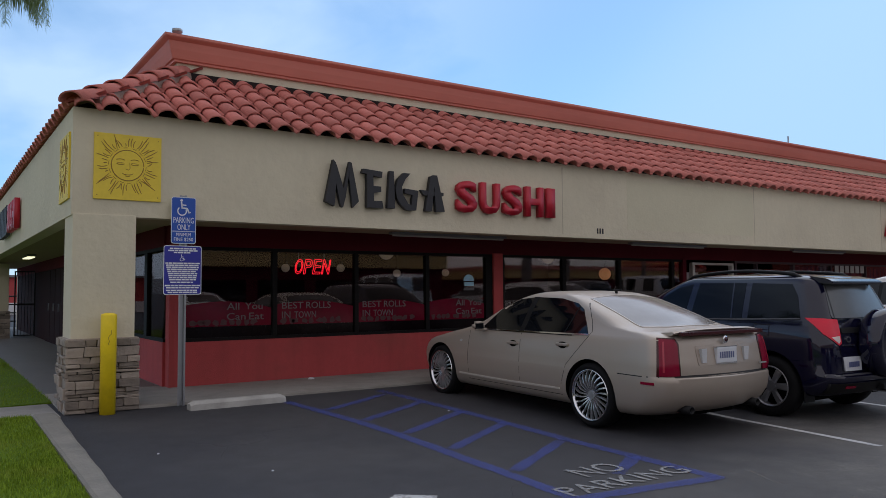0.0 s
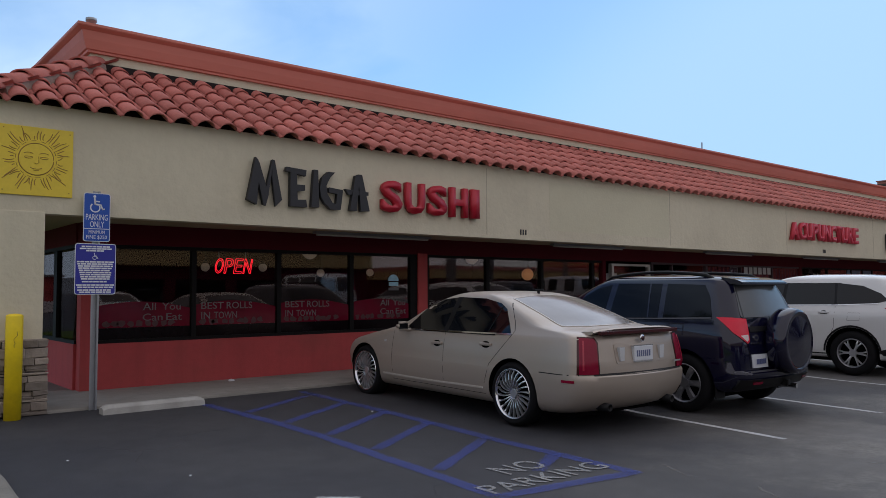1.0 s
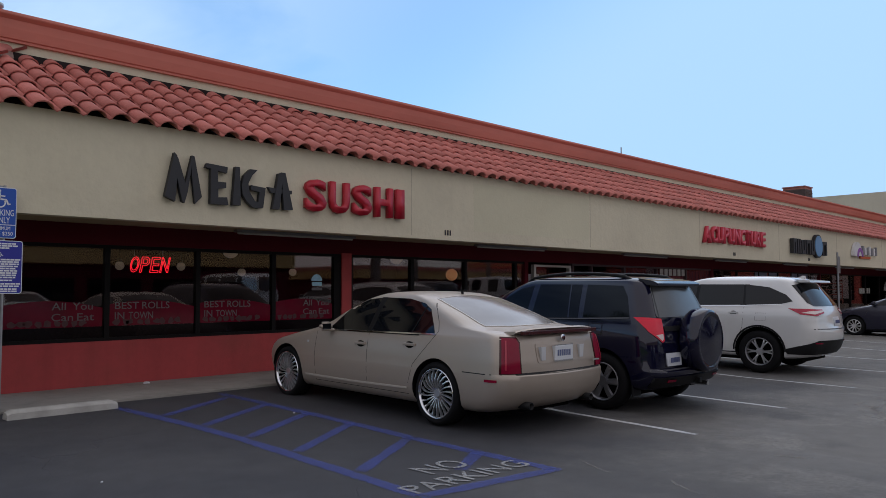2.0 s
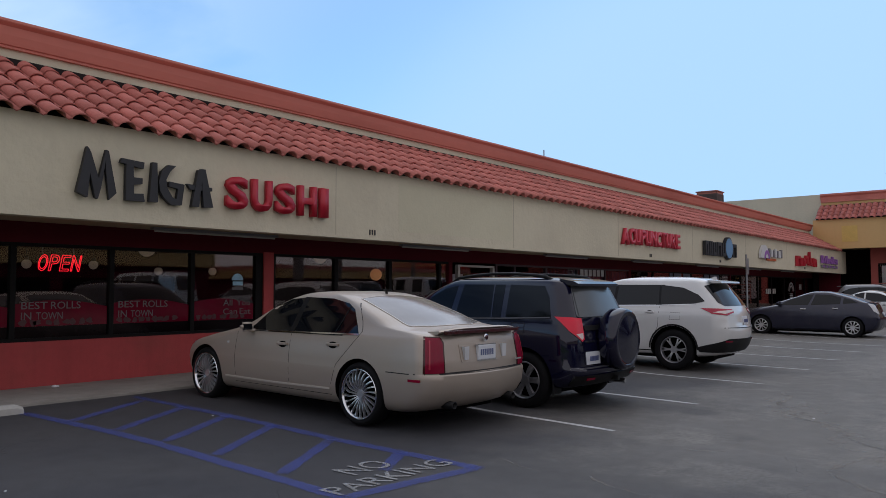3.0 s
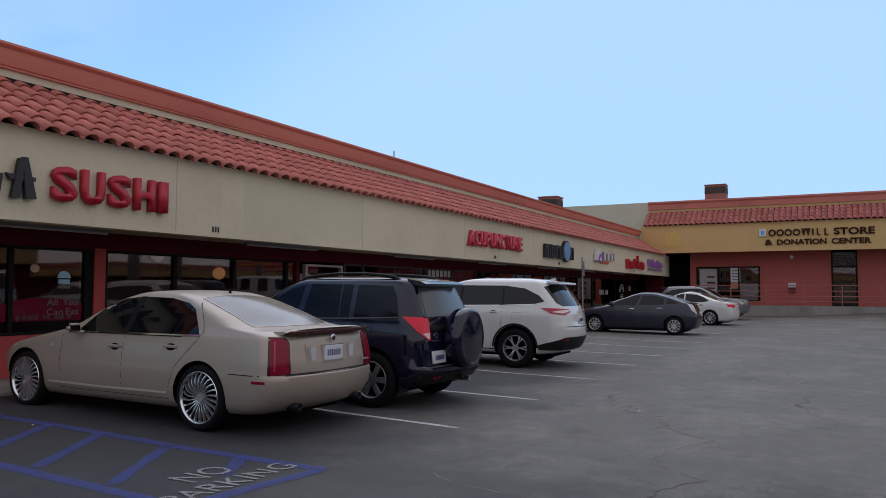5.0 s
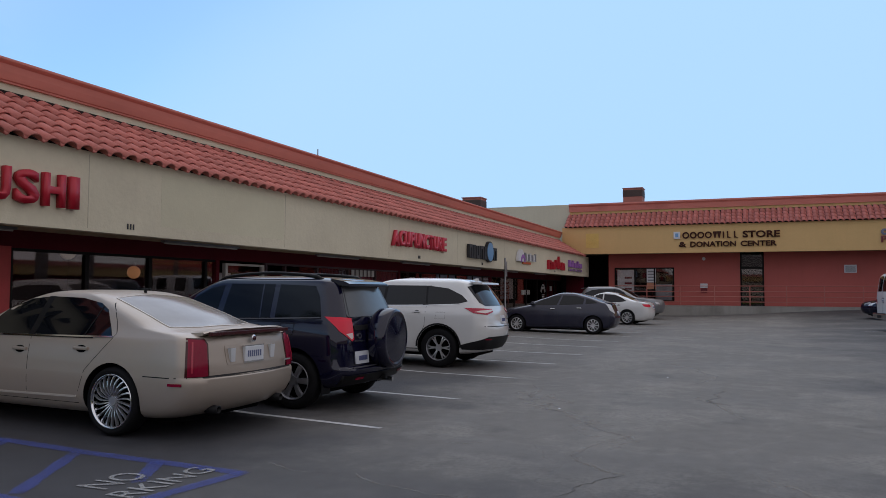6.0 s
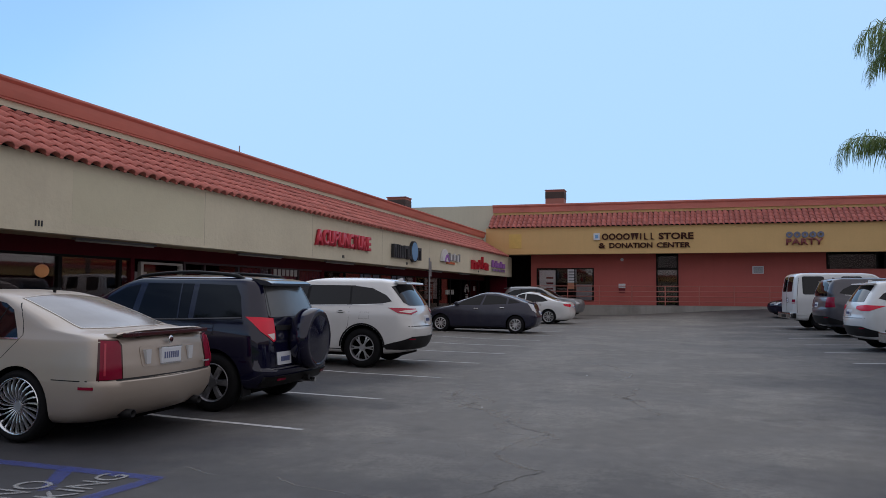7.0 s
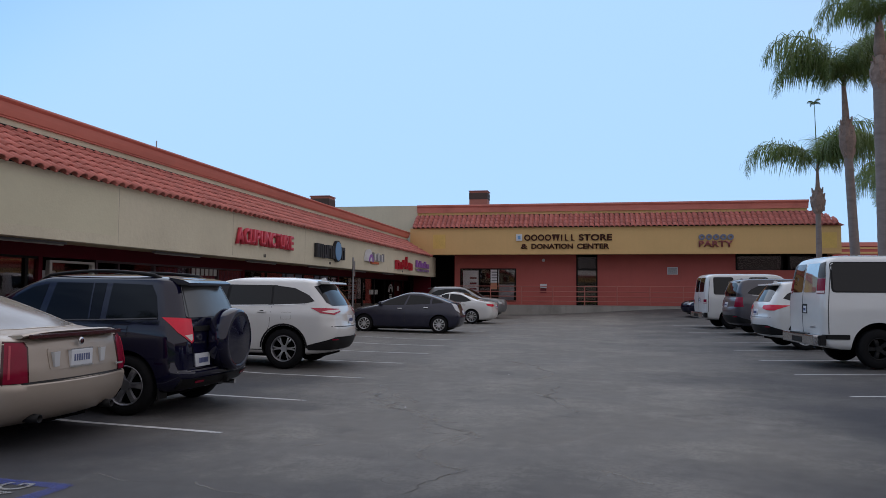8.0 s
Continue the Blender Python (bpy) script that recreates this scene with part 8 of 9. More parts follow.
def build_disc_sign():
    s = thing("shop_sign", south(26.45, FY, 2.72), "black raised shapes with a pale blue disc", "shop sign")
    for k, (x, w, h) in enumerate(((0.05, 0.30, 0.50), (0.45, 0.13, 0.50), (0.64, 0.13, 0.50), (0.84, 0.32, 0.48), (1.24, 0.42, 0.50), (1.74, 0.30, 0.50), (2.86, 0.42, 0.50))):
        bm = bmesh.new()
        add_box(bm, x, x + 0.11, 0, h, 0.02, 0.14)
        if w > 0.2:
            add_box(bm, x + w - 0.11, x + w, 0, h, 0.02, 0.14)
            low = 0 if k % 2 else h - 0.12
            add_box(bm, x + 0.11, x + w - 0.11, low, low + 0.12, 0.02, 0.14)
        part("shape", bm, LETTER_DARK, s)
    part("disc_rim", disc(bmesh.new(), 2.45, 0.32, 0.42, 0.42, 0.02, 0.13), LETTER_DARK, s)
    part("disc", disc(bmesh.new(), 2.45, 0.32, 0.37, 0.37, 0.13, 0.145), SIGN_BLUE, s, "pale blue sign disc")


build_disc_sign()


def build_arch_sign():
    s = thing("shop_sign", south(32.6, FY, 2.78), "white and lilac arch sign with an orange strip", "shop sign")
    bm = bmesh.new()
    flat_ring(bm, 0.75, 0.05, 0.0, 0.55, 0, 180, 0.02, 0.12, 20)
    part("arch", bm, SIGN_WHITE, s)
    bm = bmesh.new()
    flat_ring(bm, 1.0, 0.02, 0.22, 0.36, 0, 180, 0.12, 0.14, 18)
    part("arch_line", bm, SIGN_PURPLE, s)
    for k in range(7):
        part("bar", box(1.45 + k * 0.29, 1.63 + k * 0.29, 0.12, 0.42 if k % 3 else 0.48, 0.02, 0.1), SIGN_WHITE if k % 2 else SIGN_GREY, s)
    part("strip", box(1.2, 2.6, -0.04, 0.06, 0.02, 0.05), SIGN_ORANGE, s)


build_arch_sign()


def build_red_sign():
    s = thing("shop_sign", south(38.3, FY, 2.62), "red raised shapes with a tall centre stroke", "shop sign")
    for x, w, z, h in ((0.05, 0.62, 0.0, 0.48), (0.78, 0.16, 0.02, 0.36), (1.05, 0.40, 0.02, 0.38), (1.62, 0.40, 0.14, 0.40), (2.12, 0.62, 0.06, 0.16), (2.30, 0.30, 0.12, 0.62), (2.98, 0.16, 0.05, 0.40), (3.24, 0.40, 0.02, 0.40)):
        bm = bmesh.new()
        add_box(bm, x, x + 0.13, z, z + h, 0.02, 0.14)
        if w > 0.3:
            add_box(bm, x + w - 0.13, x + w, z, z + h * 0.9, 0.02, 0.14)
            add_box(bm, x + 0.13, x + w - 0.13, z + h - 0.13, z + h, 0.02, 0.14)
        part("shape", bm, LETTER_RED, s)


def build_violet_sign():
    s = thing("shop_sign", south(43.1, FY, 2.62), "violet raised shapes over a line of small bars", "shop sign")
    for k in range(8):
        part("shape", box(0.05 + k * 0.45, 0.36 + k * 0.45, 0.26, 0.66 if k in (0, 2, 5) else 0.54, 0.02, 0.12, 0.01), SIGN_PURPLE, s)
    for k in range(10):
        part("bar", box(0.10 + k * 0.36, 0.36 + k * 0.36, 0.04, 0.17, 0.02, 0.08), SIGN_PURPLE if k % 2 else SIGN_GREY, s)


build_red_sign()
build_violet_sign()


def build_store_sign():
    s = thing("shop_sign", west(GX, 4.40, 4.14), "dark bronze store letters STORE & DONATION CENTER on ochre", "shop sign")
    part("tile", box(0.0, 0.38, 0.52, 0.94, 0.02, 0.10, 0.02), SIGN_WHITE, s, "small white square emblem")
    part("mark", box(0.10, 0.28, 0.62, 0.84, 0.10, 0.11), SIGN_BLUE, s)
    x = 0.50
    for w, hollow in ((0.40, 1), (0.40, 1), (0.40, 1), (0.40, 1), (0.52, 0), (0.18, 0), (0.36, 2), (0.36, 2)):
        bm = bmesh.new()
        if hollow == 1:
            flat_ring(bm, x + w / 2, 0.72, 0.115, 0.20, 0, 360, 0.02, 0.07, 20)
        elif hollow == 2:
            add_prism(bm, [(x + 0.06, 0.52), (x + 0.30, 0.52), (x + 0.14, 0.60), (x + 0.13, 0.92), (x + 0.06, 0.92)], "z", 0.02, 0.07)
        elif w > 0.4:
            for k in (0.02, 0.25):
                add_prism(bm, [(x + k + 0.10, 0.52), (x + k + 0.15, 0.52), (x + k + 0.25, 0.92), (x + k, 0.92)], "z", 0.02, 0.07)
        else:
            add_box(bm, x + 0.03, x + 0.11, 0.52, 0.90, 0.02, 0.07)
        part("shape", bm, GOLD, s)
        x += w + 0.025
    lettering("word", "STORE", 2.0, 0.40, 0.05, GOLD, s, pose(3.86, 0.52, 0.02), "dark serif letters", bold=0.03)
    lettering("word", "&", 0.42, 0.32, 0.05, GOLD, s, pose(0.30, 0.02, 0.02), bold=0.03)
    lettering("word", "DONATION", 2.55, 0.32, 0.05, GOLD, s, pose(0.95, 0.02, 0.02), "dark serif letters", bold=0.03)
    lettering("word", "CENTER", 1.95, 0.32, 0.05, GOLD, s, pose(3.74, 0.02, 0.02), "dark serif letters", bold=0.03)


build_store_sign()


def build_party_sign():
    s = thing("shop_sign", west(GX, -6.50, 4.24), "dark red PARTY letters under a row of blue-grey shapes", "shop sign")
    for k in range(5):
        bm = bmesh.new()
        flat_ring(bm, 0.20 + k * 0.41, 0.58, 0.07, 0.18, 0, 360, 0.02, 0.10, 14)
        part("shape", bm, mat("blue_grey_sign_shape", (0.16, 0.17, 0.24), 0.5, vary=0.1, scale=2, fine=20) if k == 0 else bpy.data.materials["blue_grey_sign_shape"], s)
    lettering("word", "PARTY", 1.95, 0.36, 0.08, mat("dull_red_letter", (0.26, 0.06, 0.06), 0.5, vary=0.1, scale=2, fine=20), s, pose(0.02, 0.0, 0.02), "dull red letters", bold=0.02)


build_party_sign()


# ---- restaurant windows: film, neon, stickers, lamps ----
FILM = mat("dark_red_window_film", (0.135, 0.001, 0.014), 0.12, spec=0.28, vary=0.3, scale=2.2, fine=10, stain=0.5, stain_colour=(0.018, 0.006, 0.010), stain_scale=1.6)
BLACK_STRIP = mat("black_window_film", (0.006, 0.003, 0.004), 0.14, spec=0.16, vary=0.3, scale=3, fine=12)
FILM_TEXT = mat("grey_film_lettering", (0.125, 0.115, 0.118), 0.6, vary=0.1, scale=4, fine=30)
FOOD = mat("printed_food_photo", (0.065, 0.018, 0.02), 0.6, vary=0.5, scale=14, fine=40, stain=0.5, stain_colour=(0.05, 0.012, 0.015), stain_scale=9)
NEON = glow("red_neon", (1.0, 0.015, 0.03), 0.95)


def build_film():
    rnd = random.Random(6)
    for n, (a, b) in enumerate(((3.14, 4.46), (4.56, 5.89), (5.99, 7.30), (7.40, 8.62))):
        f = thing("window_film", south(a, WY + 0.005, 0.80), "dark red printed film on the restaurant window", "window film", "printed films on the windows")
        top = []
        for k in range(15):
            t = k / 14
            top.append(((b - a) * t, 0.50 + 0.075 * math.sin(math.pi * t) - 0.05 * t))
        part("sheet", prism([(0, 0.18)] + [(b - a, 0.18)] + top[::-1], "z", 0, 0.004), FILM, f)
        # black strip added below the red film to cover the glass's reflections
        part("border", box(0, b - a, 0.005, 0.178, 0, 0.004), BLACK_STRIP, f, "black strip below the red film, covering reflections")
        for k in range(9):
            x = 0.1 + (b - a - 0.25) * k / 9 + rnd.uniform(-0.03, 0.03)
            pts = [(x + rnd.uniform(0.03, 0.075) * math.cos(t), 0.235 + rnd.uniform(0.03, 0.06) * math.sin(t)) for t in np.linspace(0, 2 * math.pi, 9)[:-1]]
            part("picture", prism(pts, "z", 0.0045, 0.0055), FOOD, f, "printed food picture")
        if n in (0, 3):
            x = 0.62 if n == 0 else 0.58
            words = (("All", 0.0, 0.19, 0.425), ("You", 0.28, 0.28, 0.425), ("Can", 0.0, 0.29, 0.27), ("Eat", 0.345, 0.235, 0.27))
        else:
            x = 0.08
            words = (("BEST", 0.0, 0.36, 0.425), ("ROLLS", 0.41, 0.43, 0.425), ("IN", 0.0, 0.14, 0.275), ("TOWN", 0.205, 0.375, 0.275))
        for text, dx, w, z in words:
            lettering("word", text, w, 0.105, 0.002, FILM_TEXT, f, pose(x + dx, z, 0.005))


build_film()


def build_neon():
    s = thing("neon_sign", south(4.86, WY + 0.10, 1.78), "glowing red neon OPEN sign in the window", "neon sign")
    for k, ch in enumerate("OPEN"):
        lettering("neon_letter", ch, 0.13, 0.235, 0, NEON, s, pose(0.02 + k * 0.16, 0.0, 0.0), "red neon tube letter", wire=0.0058, bold=0.03)
        for v in s.children[-1].data.vertices:
            v.co.x += 0.18 * v.co.y
    bm = bmesh.new()
    for x in (0.1, 0.55):
        add_tube(bm, (x, 0.24, 0.0), (x, 0.44, -0.02), 0.003, 6)
    part("chain", bm, STEEL, s)


build_neon()


def build_sticker():
    s = thing("window_sticker", south(8.12, WY - 0.005, 1.50), "pale blue and white sticker on the window", "sticker")
    bm = bmesh.new()
    flat_ring(bm, 0.15, 0.17, 0.0, 0.12, 0, 180, 0.0, 0.002, 14)
    part("dome", bm, mat("sticker_blue", (0.34, 0.58, 0.72), 0.5, vary=0.3, scale=12, fine=40), s)
    part("band", box(0.05, 0.26, 0.08, 0.15, 0, 0.002), bpy.data.materials["sticker_blue"], s)
    part("strip", box(0.04, 0.27, 0.0, 0.045, 0, 0.002), FILM_TEXT, s)


build_sticker()
LAMP = glow("warm_globe", (0.75, 0.62, 0.45), 0.05)
SHADE = glow("amber_shade", (0.8, 0.35, 0.14), 0.15)


def build_lamp(x, y, z, r, material, label):
    p = thing("pendant_lamp", pose(x, y, z), label, "lamp", "pendant lamps in the shops")
    bm = bmesh.new()
    bmesh.ops.create_uvsphere(bm, u_segments=18, v_segments=12, radius=r)
    part("globe", bm, material, p, smooth=True)
    part("cord", tube((0, 0, r), (0, 0, 2.72 - z), 0.006, 6), BLACK_PLASTIC, p)
    part("cap", tube((0, 0, r - 0.01), (0, 0, r + 0.05), 0.035, 10), BLACK_PLASTIC, p)


for x, z in ((5.54, 1.94), (6.68, 1.95), (7.95, 1.86), (9.15, 1.88)):
    build_lamp(x, 13.5, z, 0.078, LAMP, "pale glass globe lamp hanging inside")
for x, z in ((7.19, 2.24), (11.25, 2.22)):
    build_lamp(x, 12.6, z, 0.15, LAMP, "pale paper lantern hanging inside")
build_lamp(13.0, 12.6, 1.86, 0.14, SHADE, "amber paper lamp hanging inside")


def build_interior_things():
    """Seats and counters that show dimly through the glass."""
    for x in (3.9, 5.6, 7.3):
        t = thing("booth_table", pose(x, 12.6, 0.16), "dark dining booth table by the window", "table", "booth tables")
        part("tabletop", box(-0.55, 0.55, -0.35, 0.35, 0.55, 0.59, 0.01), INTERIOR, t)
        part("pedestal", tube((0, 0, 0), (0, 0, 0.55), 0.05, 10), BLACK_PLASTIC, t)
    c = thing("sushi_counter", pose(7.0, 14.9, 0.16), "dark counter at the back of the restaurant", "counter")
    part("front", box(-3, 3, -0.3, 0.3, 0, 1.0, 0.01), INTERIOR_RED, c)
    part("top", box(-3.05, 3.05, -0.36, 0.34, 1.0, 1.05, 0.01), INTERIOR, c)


build_interior_things()


# ---- fittings under the soffit ----
def build_strip_light(x0, x1, y, lit=False):
    p = thing("strip_light", pose((x0 + x1) / 2, y, SOFF), "long pale strip light under the soffit", "strip light", "strip lights under the soffit")
    h = (x1 - x0) / 2
    part("housing", box(-h, h, -0.06, 0.06, -0.045, -0.001, 0.008), SIGN_GREY, p)
    part("tube", tube((-h + 0.04, 0, -0.058), (h - 0.04, 0, -0.058), 0.016, 10), FRAME_LIGHT if not lit else glow("lit_tube", (1.0, 0.95, 0.7), 3.0), p)


for x0 in (6.3, 12.0, 17.8, 23.2, 28.8, 34.4, 40.0):
    build_strip_light(x0, x0 + 2.4, 10.9)
side = thing("strip_light", pose(2.1, 21.9, SOFF), "lit strip light under the passage soffit", "strip light", "strip lights under the soffit")
part("housing", box(-0.10, 0.10, -0.62, 0.62, -0.06, -0.001, 0.01), SIGN_GREY, side)
part("diffuser", box(-0.085, 0.085, -0.60, 0.60, -0.085, -0.061, 0.01), glow("lit_diffuser", (0.95, 0.92, 0.55), 1.0), side)


# ---- notices and fronts further along ----
def build_notices():
    ink = mat("white_window_lettering", (0.55, 0.54, 0.53), 0.6, vary=0.1, scale=4, fine=30)
    for x, z, w, h, lab in ((20.7, 1.92, 1.6, 0.22, "row of white squares"), (25.0, 1.62, 0.5, 0.35, "white notice"), (26.3, 1.60, 0.5, 0.35, "white notice"), (39.3, 1.30, 1.7, 0.25, "line of white opening hours"),
                            (45.4, 1.5, 0.5, 0.3, "small pale notice")):
        p = thing("window_notice", south(x, WY - 0.006, z), lab + " on a shop window", "notice")
        n = max(2, int(w / 0.25))
        for k in range(n):
            part("bar", box(k * w / n, (k + 0.72) * w / n, 0, h, 0, 0.003), ink, p)
    p = thing("window_notice", south(43.3, WY - 0.006, 1.05), "white arched decal over three short bars on a shop door", "notice")
    for r in (0.30, 0.46):
        bm = bmesh.new()
        flat_ring(bm, 0.5, 0.30, r, r + 0.09, 10, 170, 0, 0.003, 16)
        part("arch", bm, ink, p)
    for k in range(3):
        part("bar", box(0.22, 0.78, 0.02 + 0.09 * k, 0.07 + 0.09 * k, 0, 0.003), ink, p)
    dull = mat("grey_blue_poster", (0.15, 0.17, 0.25), 0.6, vary=0.15, scale=2, fine=12)
    for x, w in ((27.5, 1.1), (28.8, 0.7), (31.0, 1.7)):
        p = thing("window_poster", south(x, WY - 0.006, 1.62), "grey-blue poster in the upper part of the window", "poster")
        part("sheet", box(0, w, 0, 0.50, 0, 0.004), dull, p)
    for x in (18.9, 20.7, 22.5):
        p = thing("curtain", south(x, WY + 0.10, 0.9), "dark violet curtain behind the glass", "curtain")
        bm = bmesh.new()
        for k in range(8):
            add_tube(bm, (0.1 + k * 0.19, 0, 0), (0.1 + k * 0.19, 1.2, 0), 0.1, 8)
        part("cloth", bm, mat("violet_cloth", (0.06, 0.010, 0.035), 0.8, vary=0.2, scale=4, fine=30), p, smooth=True)


build_notices()


def build_display():
    # board added so that its pale colour stands for the lit inside
    p = thing("display_board", pose(15.55, 12.3, 0.16), "pale board standing in for the bright shop inside", "display")
    part("sheet", box(-0.40, 0.40, -0.02, 0.02, 0.5, 1.75, 0.01), SIGN_WHITE, p)
    for x in (-0.35, 0.35):
        part("leg", tube((x, 0, 0), (x, 0, 0.5), 0.02, 8), BLACK_PLASTIC, p)


build_display()


def build_far_pole():
    p = thing("parking_sign", pose(29.6, 9.3, ground_z(29.6, 9.3)), "grey sign post with a narrow sign seen edge-on", "sign")
    part("post", tube((0, 0, 0), (0, 0, 2.75), 0.035, 8), STEEL, p)
    part("sign_panel", box(-0.15, 0.15, -0.045, -0.037, 2.0, 2.6), STEEL, p)


build_far_pole()


def build_wing_fittings():
    v = thing("wall_vent", west(GW, -4.86, 2.62), "white wall louvre on the terracotta wall", "vent")
    part("frame", box(0, 0.64, 0, 0.46, 0, 0.04, 0.01), SIGN_WHITE, v)
    for k in range(6):
        part("slat", box(0.06, 0.58, 0.06 + k * 0.06, 0.085 + k * 0.06, 0.04, 0.055), SIGN_GREY, v)
    b = thing("mail_box", west(GW, 3.02, 1.45), "white and red box on the terracotta wall", "box")
    part("box", box(0, 0.42, 0.28, 0.55, 0, 0.12, 0.01), SIGN_WHITE, b)
    part("panel", box(0.02, 0.40, 0.0, 0.24, 0, 0.08), LETTER_RED_SIDE, b)
    a = thing("alarm_bell", west(GW, 2.80, 3.52), "small round alarm bell on the wall", "alarm")
    part("bell", disc(bmesh.new(), 0, 0, 0.10, 0.10, 0, 0.06), SIGN_WHITE, a)
    p = thing("window_poster", west(GW - 0.01, 6.22, 1.65), "pale printed poster in the display window", "poster")
    part("sheet", box(0, 0.55, 0.42, 1.28, 0, 0.004), SIGN_WHITE, p)
    part("lower_sheet", box(0, 0.55, 0.0, 0.40, 0, 0.004), mat("orange_poster", (0.5, 0.22, 0.12), 0.6, vary=0.1), p)
    for k in range(4):
        part("bar", box(0.06, 0.49, 0.52 + k * 0.18, 0.60 + k * 0.18, 0.005, 0.008), SIGN_GREY, p)
    p = thing("display_board", west(GW + 0.06, 8.05, DECK), "bright white display board behind the glass", "display")
    part("sheet", box(0, 1.05, 0.3, 2.2, 0, 0.02), SIGN_WHITE, p)
    part("foot", box(0.1, 0.95, 0, 0.3, -0.1, 0.1), BLACK_PLASTIC, p)
    # added panel: its grey stands in for the sky mirrored in this pane
    q = thing("display_board", west(GW + 0.12, 5.70, DECK), "grey panel added for the pane's sky reflection", "display")
    part("sheet", box(0, 1.0, 0.3, 1.3, 0, 0.02), SIGN_GREY, q)
    part("foot", box(0.1, 0.9, 0, 0.3, -0.1, 0.1), BLACK_PLASTIC, q)
    for k in range(4):
        part("stroke", box(0.45, 0.9, 0.6 + 0.35 * k, 0.72 + 0.35 * k, 0.021, 0.025), LETTER_RED_SIDE, p)


build_wing_fittings()


# ---- side passage ----
def build_gate():
    g = thing("security_gate", pose(2.30, 28.0, SLAB), "open black iron bar gate in the side passage", "gate")
    part("gate_frame", add_box(add_box(add_box(add_box(bmesh.new(), 0, 0.04, -0.02, 0.02, 0.02, 2.1), 0.56, 0.60, -0.02, 0.02, 0.02, 2.1), 0.04, 0.56, -0.02, 0.02, 0.02, 0.06), 0.04, 0.56, -0.02, 0.02, 2.06, 2.1), BLACK_IRON, g)
    part("rail", box(0.04, 0.56, -0.015, 0.015, 1.0, 1.06), BLACK_IRON, g)
    for k in range(5):
        part("bar", tube((0.12 + k * 0.09, 0, 0.06), (0.12 + k * 0.09, 0, 2.06), 0.010, 6), BLACK_IRON, g)
    r = thing("railing", pose(-1.0, 37.0, 0.1), "dark metal railing beyond the passage", "railing")
    for z in (0.25, 0.6, 0.95, 1.3):
        part("rail", tube((0, 0, z), (4.2, 0, z), 0.03, 6), BLACK_IRON, r)
    for x in (0.0, 1.4, 2.8, 4.2):
        part("post", tube((x, 0, 0), (x, 0, 1.3), 0.03, 6), BLACK_IRON, r)
    for y in (14.4, 15.5, 16.6, 19.2, 21.0, 22.0, 23.0, 24.0):
        d = thing("shop_door", pose(WX - 0.02, y, SLAB), "dark side door of the restaurant", "door")
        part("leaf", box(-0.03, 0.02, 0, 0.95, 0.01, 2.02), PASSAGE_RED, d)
        part("handle", box(-0.06, -0.03, 0.1, 0.13, 0.9, 1.1), STEEL, d)
    b = thing("store_building", pose(-8, 60, 0), "distant red building with a white base", "building")
    part("wall", box(0, 22, 0, 8, 0.9, 2.65), RED_WALL, b)
    part("base", box(-0.1, 22.1, -0.1, 8.1, 0, 0.9), SIGN_WHITE, b)
    part("roof", box(-0.3, 22.3, -0.3, 8.3, 2.65, 2.8), SIGN_GREY, b)


build_gate()


def build_hills():
    bm = bmesh.new()
    rows = []
    for k in range(81):
        a = radians(40 + 100 * k / 80)
        r = 1300
        h = 34 + 16 * math.sin(k * 0.31) + 9 * math.sin(k * 0.83 + 1)
        rows.append([bm.verts.new((r * math.cos(a), r * math.sin(a), -5)), bm.verts.new(((r + 150) * math.cos(a), (r + 150) * math.sin(a), h)), bm.verts.new(((r + 180) * math.cos(a), (r + 180) * math.sin(a), -5))])
    for p, q in zip(rows[:-1], rows[1:]):
        bm.faces.new((p[0], q[0], q[1], p[1]))
        bm.faces.new((p[1], q[1], q[2], p[2]))
    # haze is put into the hills' blue-grey base colour
    tagged(part("backdrop", bm, mat("hazy_hills", (0.16, 0.19, 0.22), 0.9, vary=0.2, scale=0.01, fine=0.05), smooth=True), "hazy distant hills", "hills", kind="structure")


build_hills()


# ---- lawns and kerb ----
def build_kerb():
    bm = bmesh.new()
    rows = []
    for y in list(np.arange(-4.0, 9.31, 0.25)) + [9.38, 9.44, 9.49, 9.525, 9.545]:
        z = ground_z(1.1, y) + 0.004 * math.sin(5.1 * y) * math.sin(2.3 * y)
        lean = 0.018 * (y - 9.4) + 0.004 * math.sin(7.0 * y)
        nose = math.sqrt(max(0.0, 1 - (max(0.0, y - 9.31) / 0.24) ** 2))
        rows.append([bm.verts.new((1.10 + (x + (lean if x > 1.1 else 0) - 1.10) * (0.35 + 0.65 * nose), y, z + dz - (1 - nose) * 0.05)) for x, dz in ((1.232, -0.1), (1.225, 0.03), (1.205, 0.088), (1.178, 0.106), (0.99, 0.110), (0.967, 0.096), (0.967, -0.1))])
    for p, q in zip(rows[:-1], rows[1:]):
        for j in range(7):
            bm.faces.new((p[j - 1], p[j], q[j], q[j - 1]))
    bm.faces.new(rows[0]), bm.faces.new(rows[-1][::-1])
    bmesh.ops.recalc_face_normals(bm, faces=bm.faces)
    tagged(part("kerb", bm, KERB), "worn pale concrete kerb along the lawn", "kerb", kind="structure")


build_kerb()


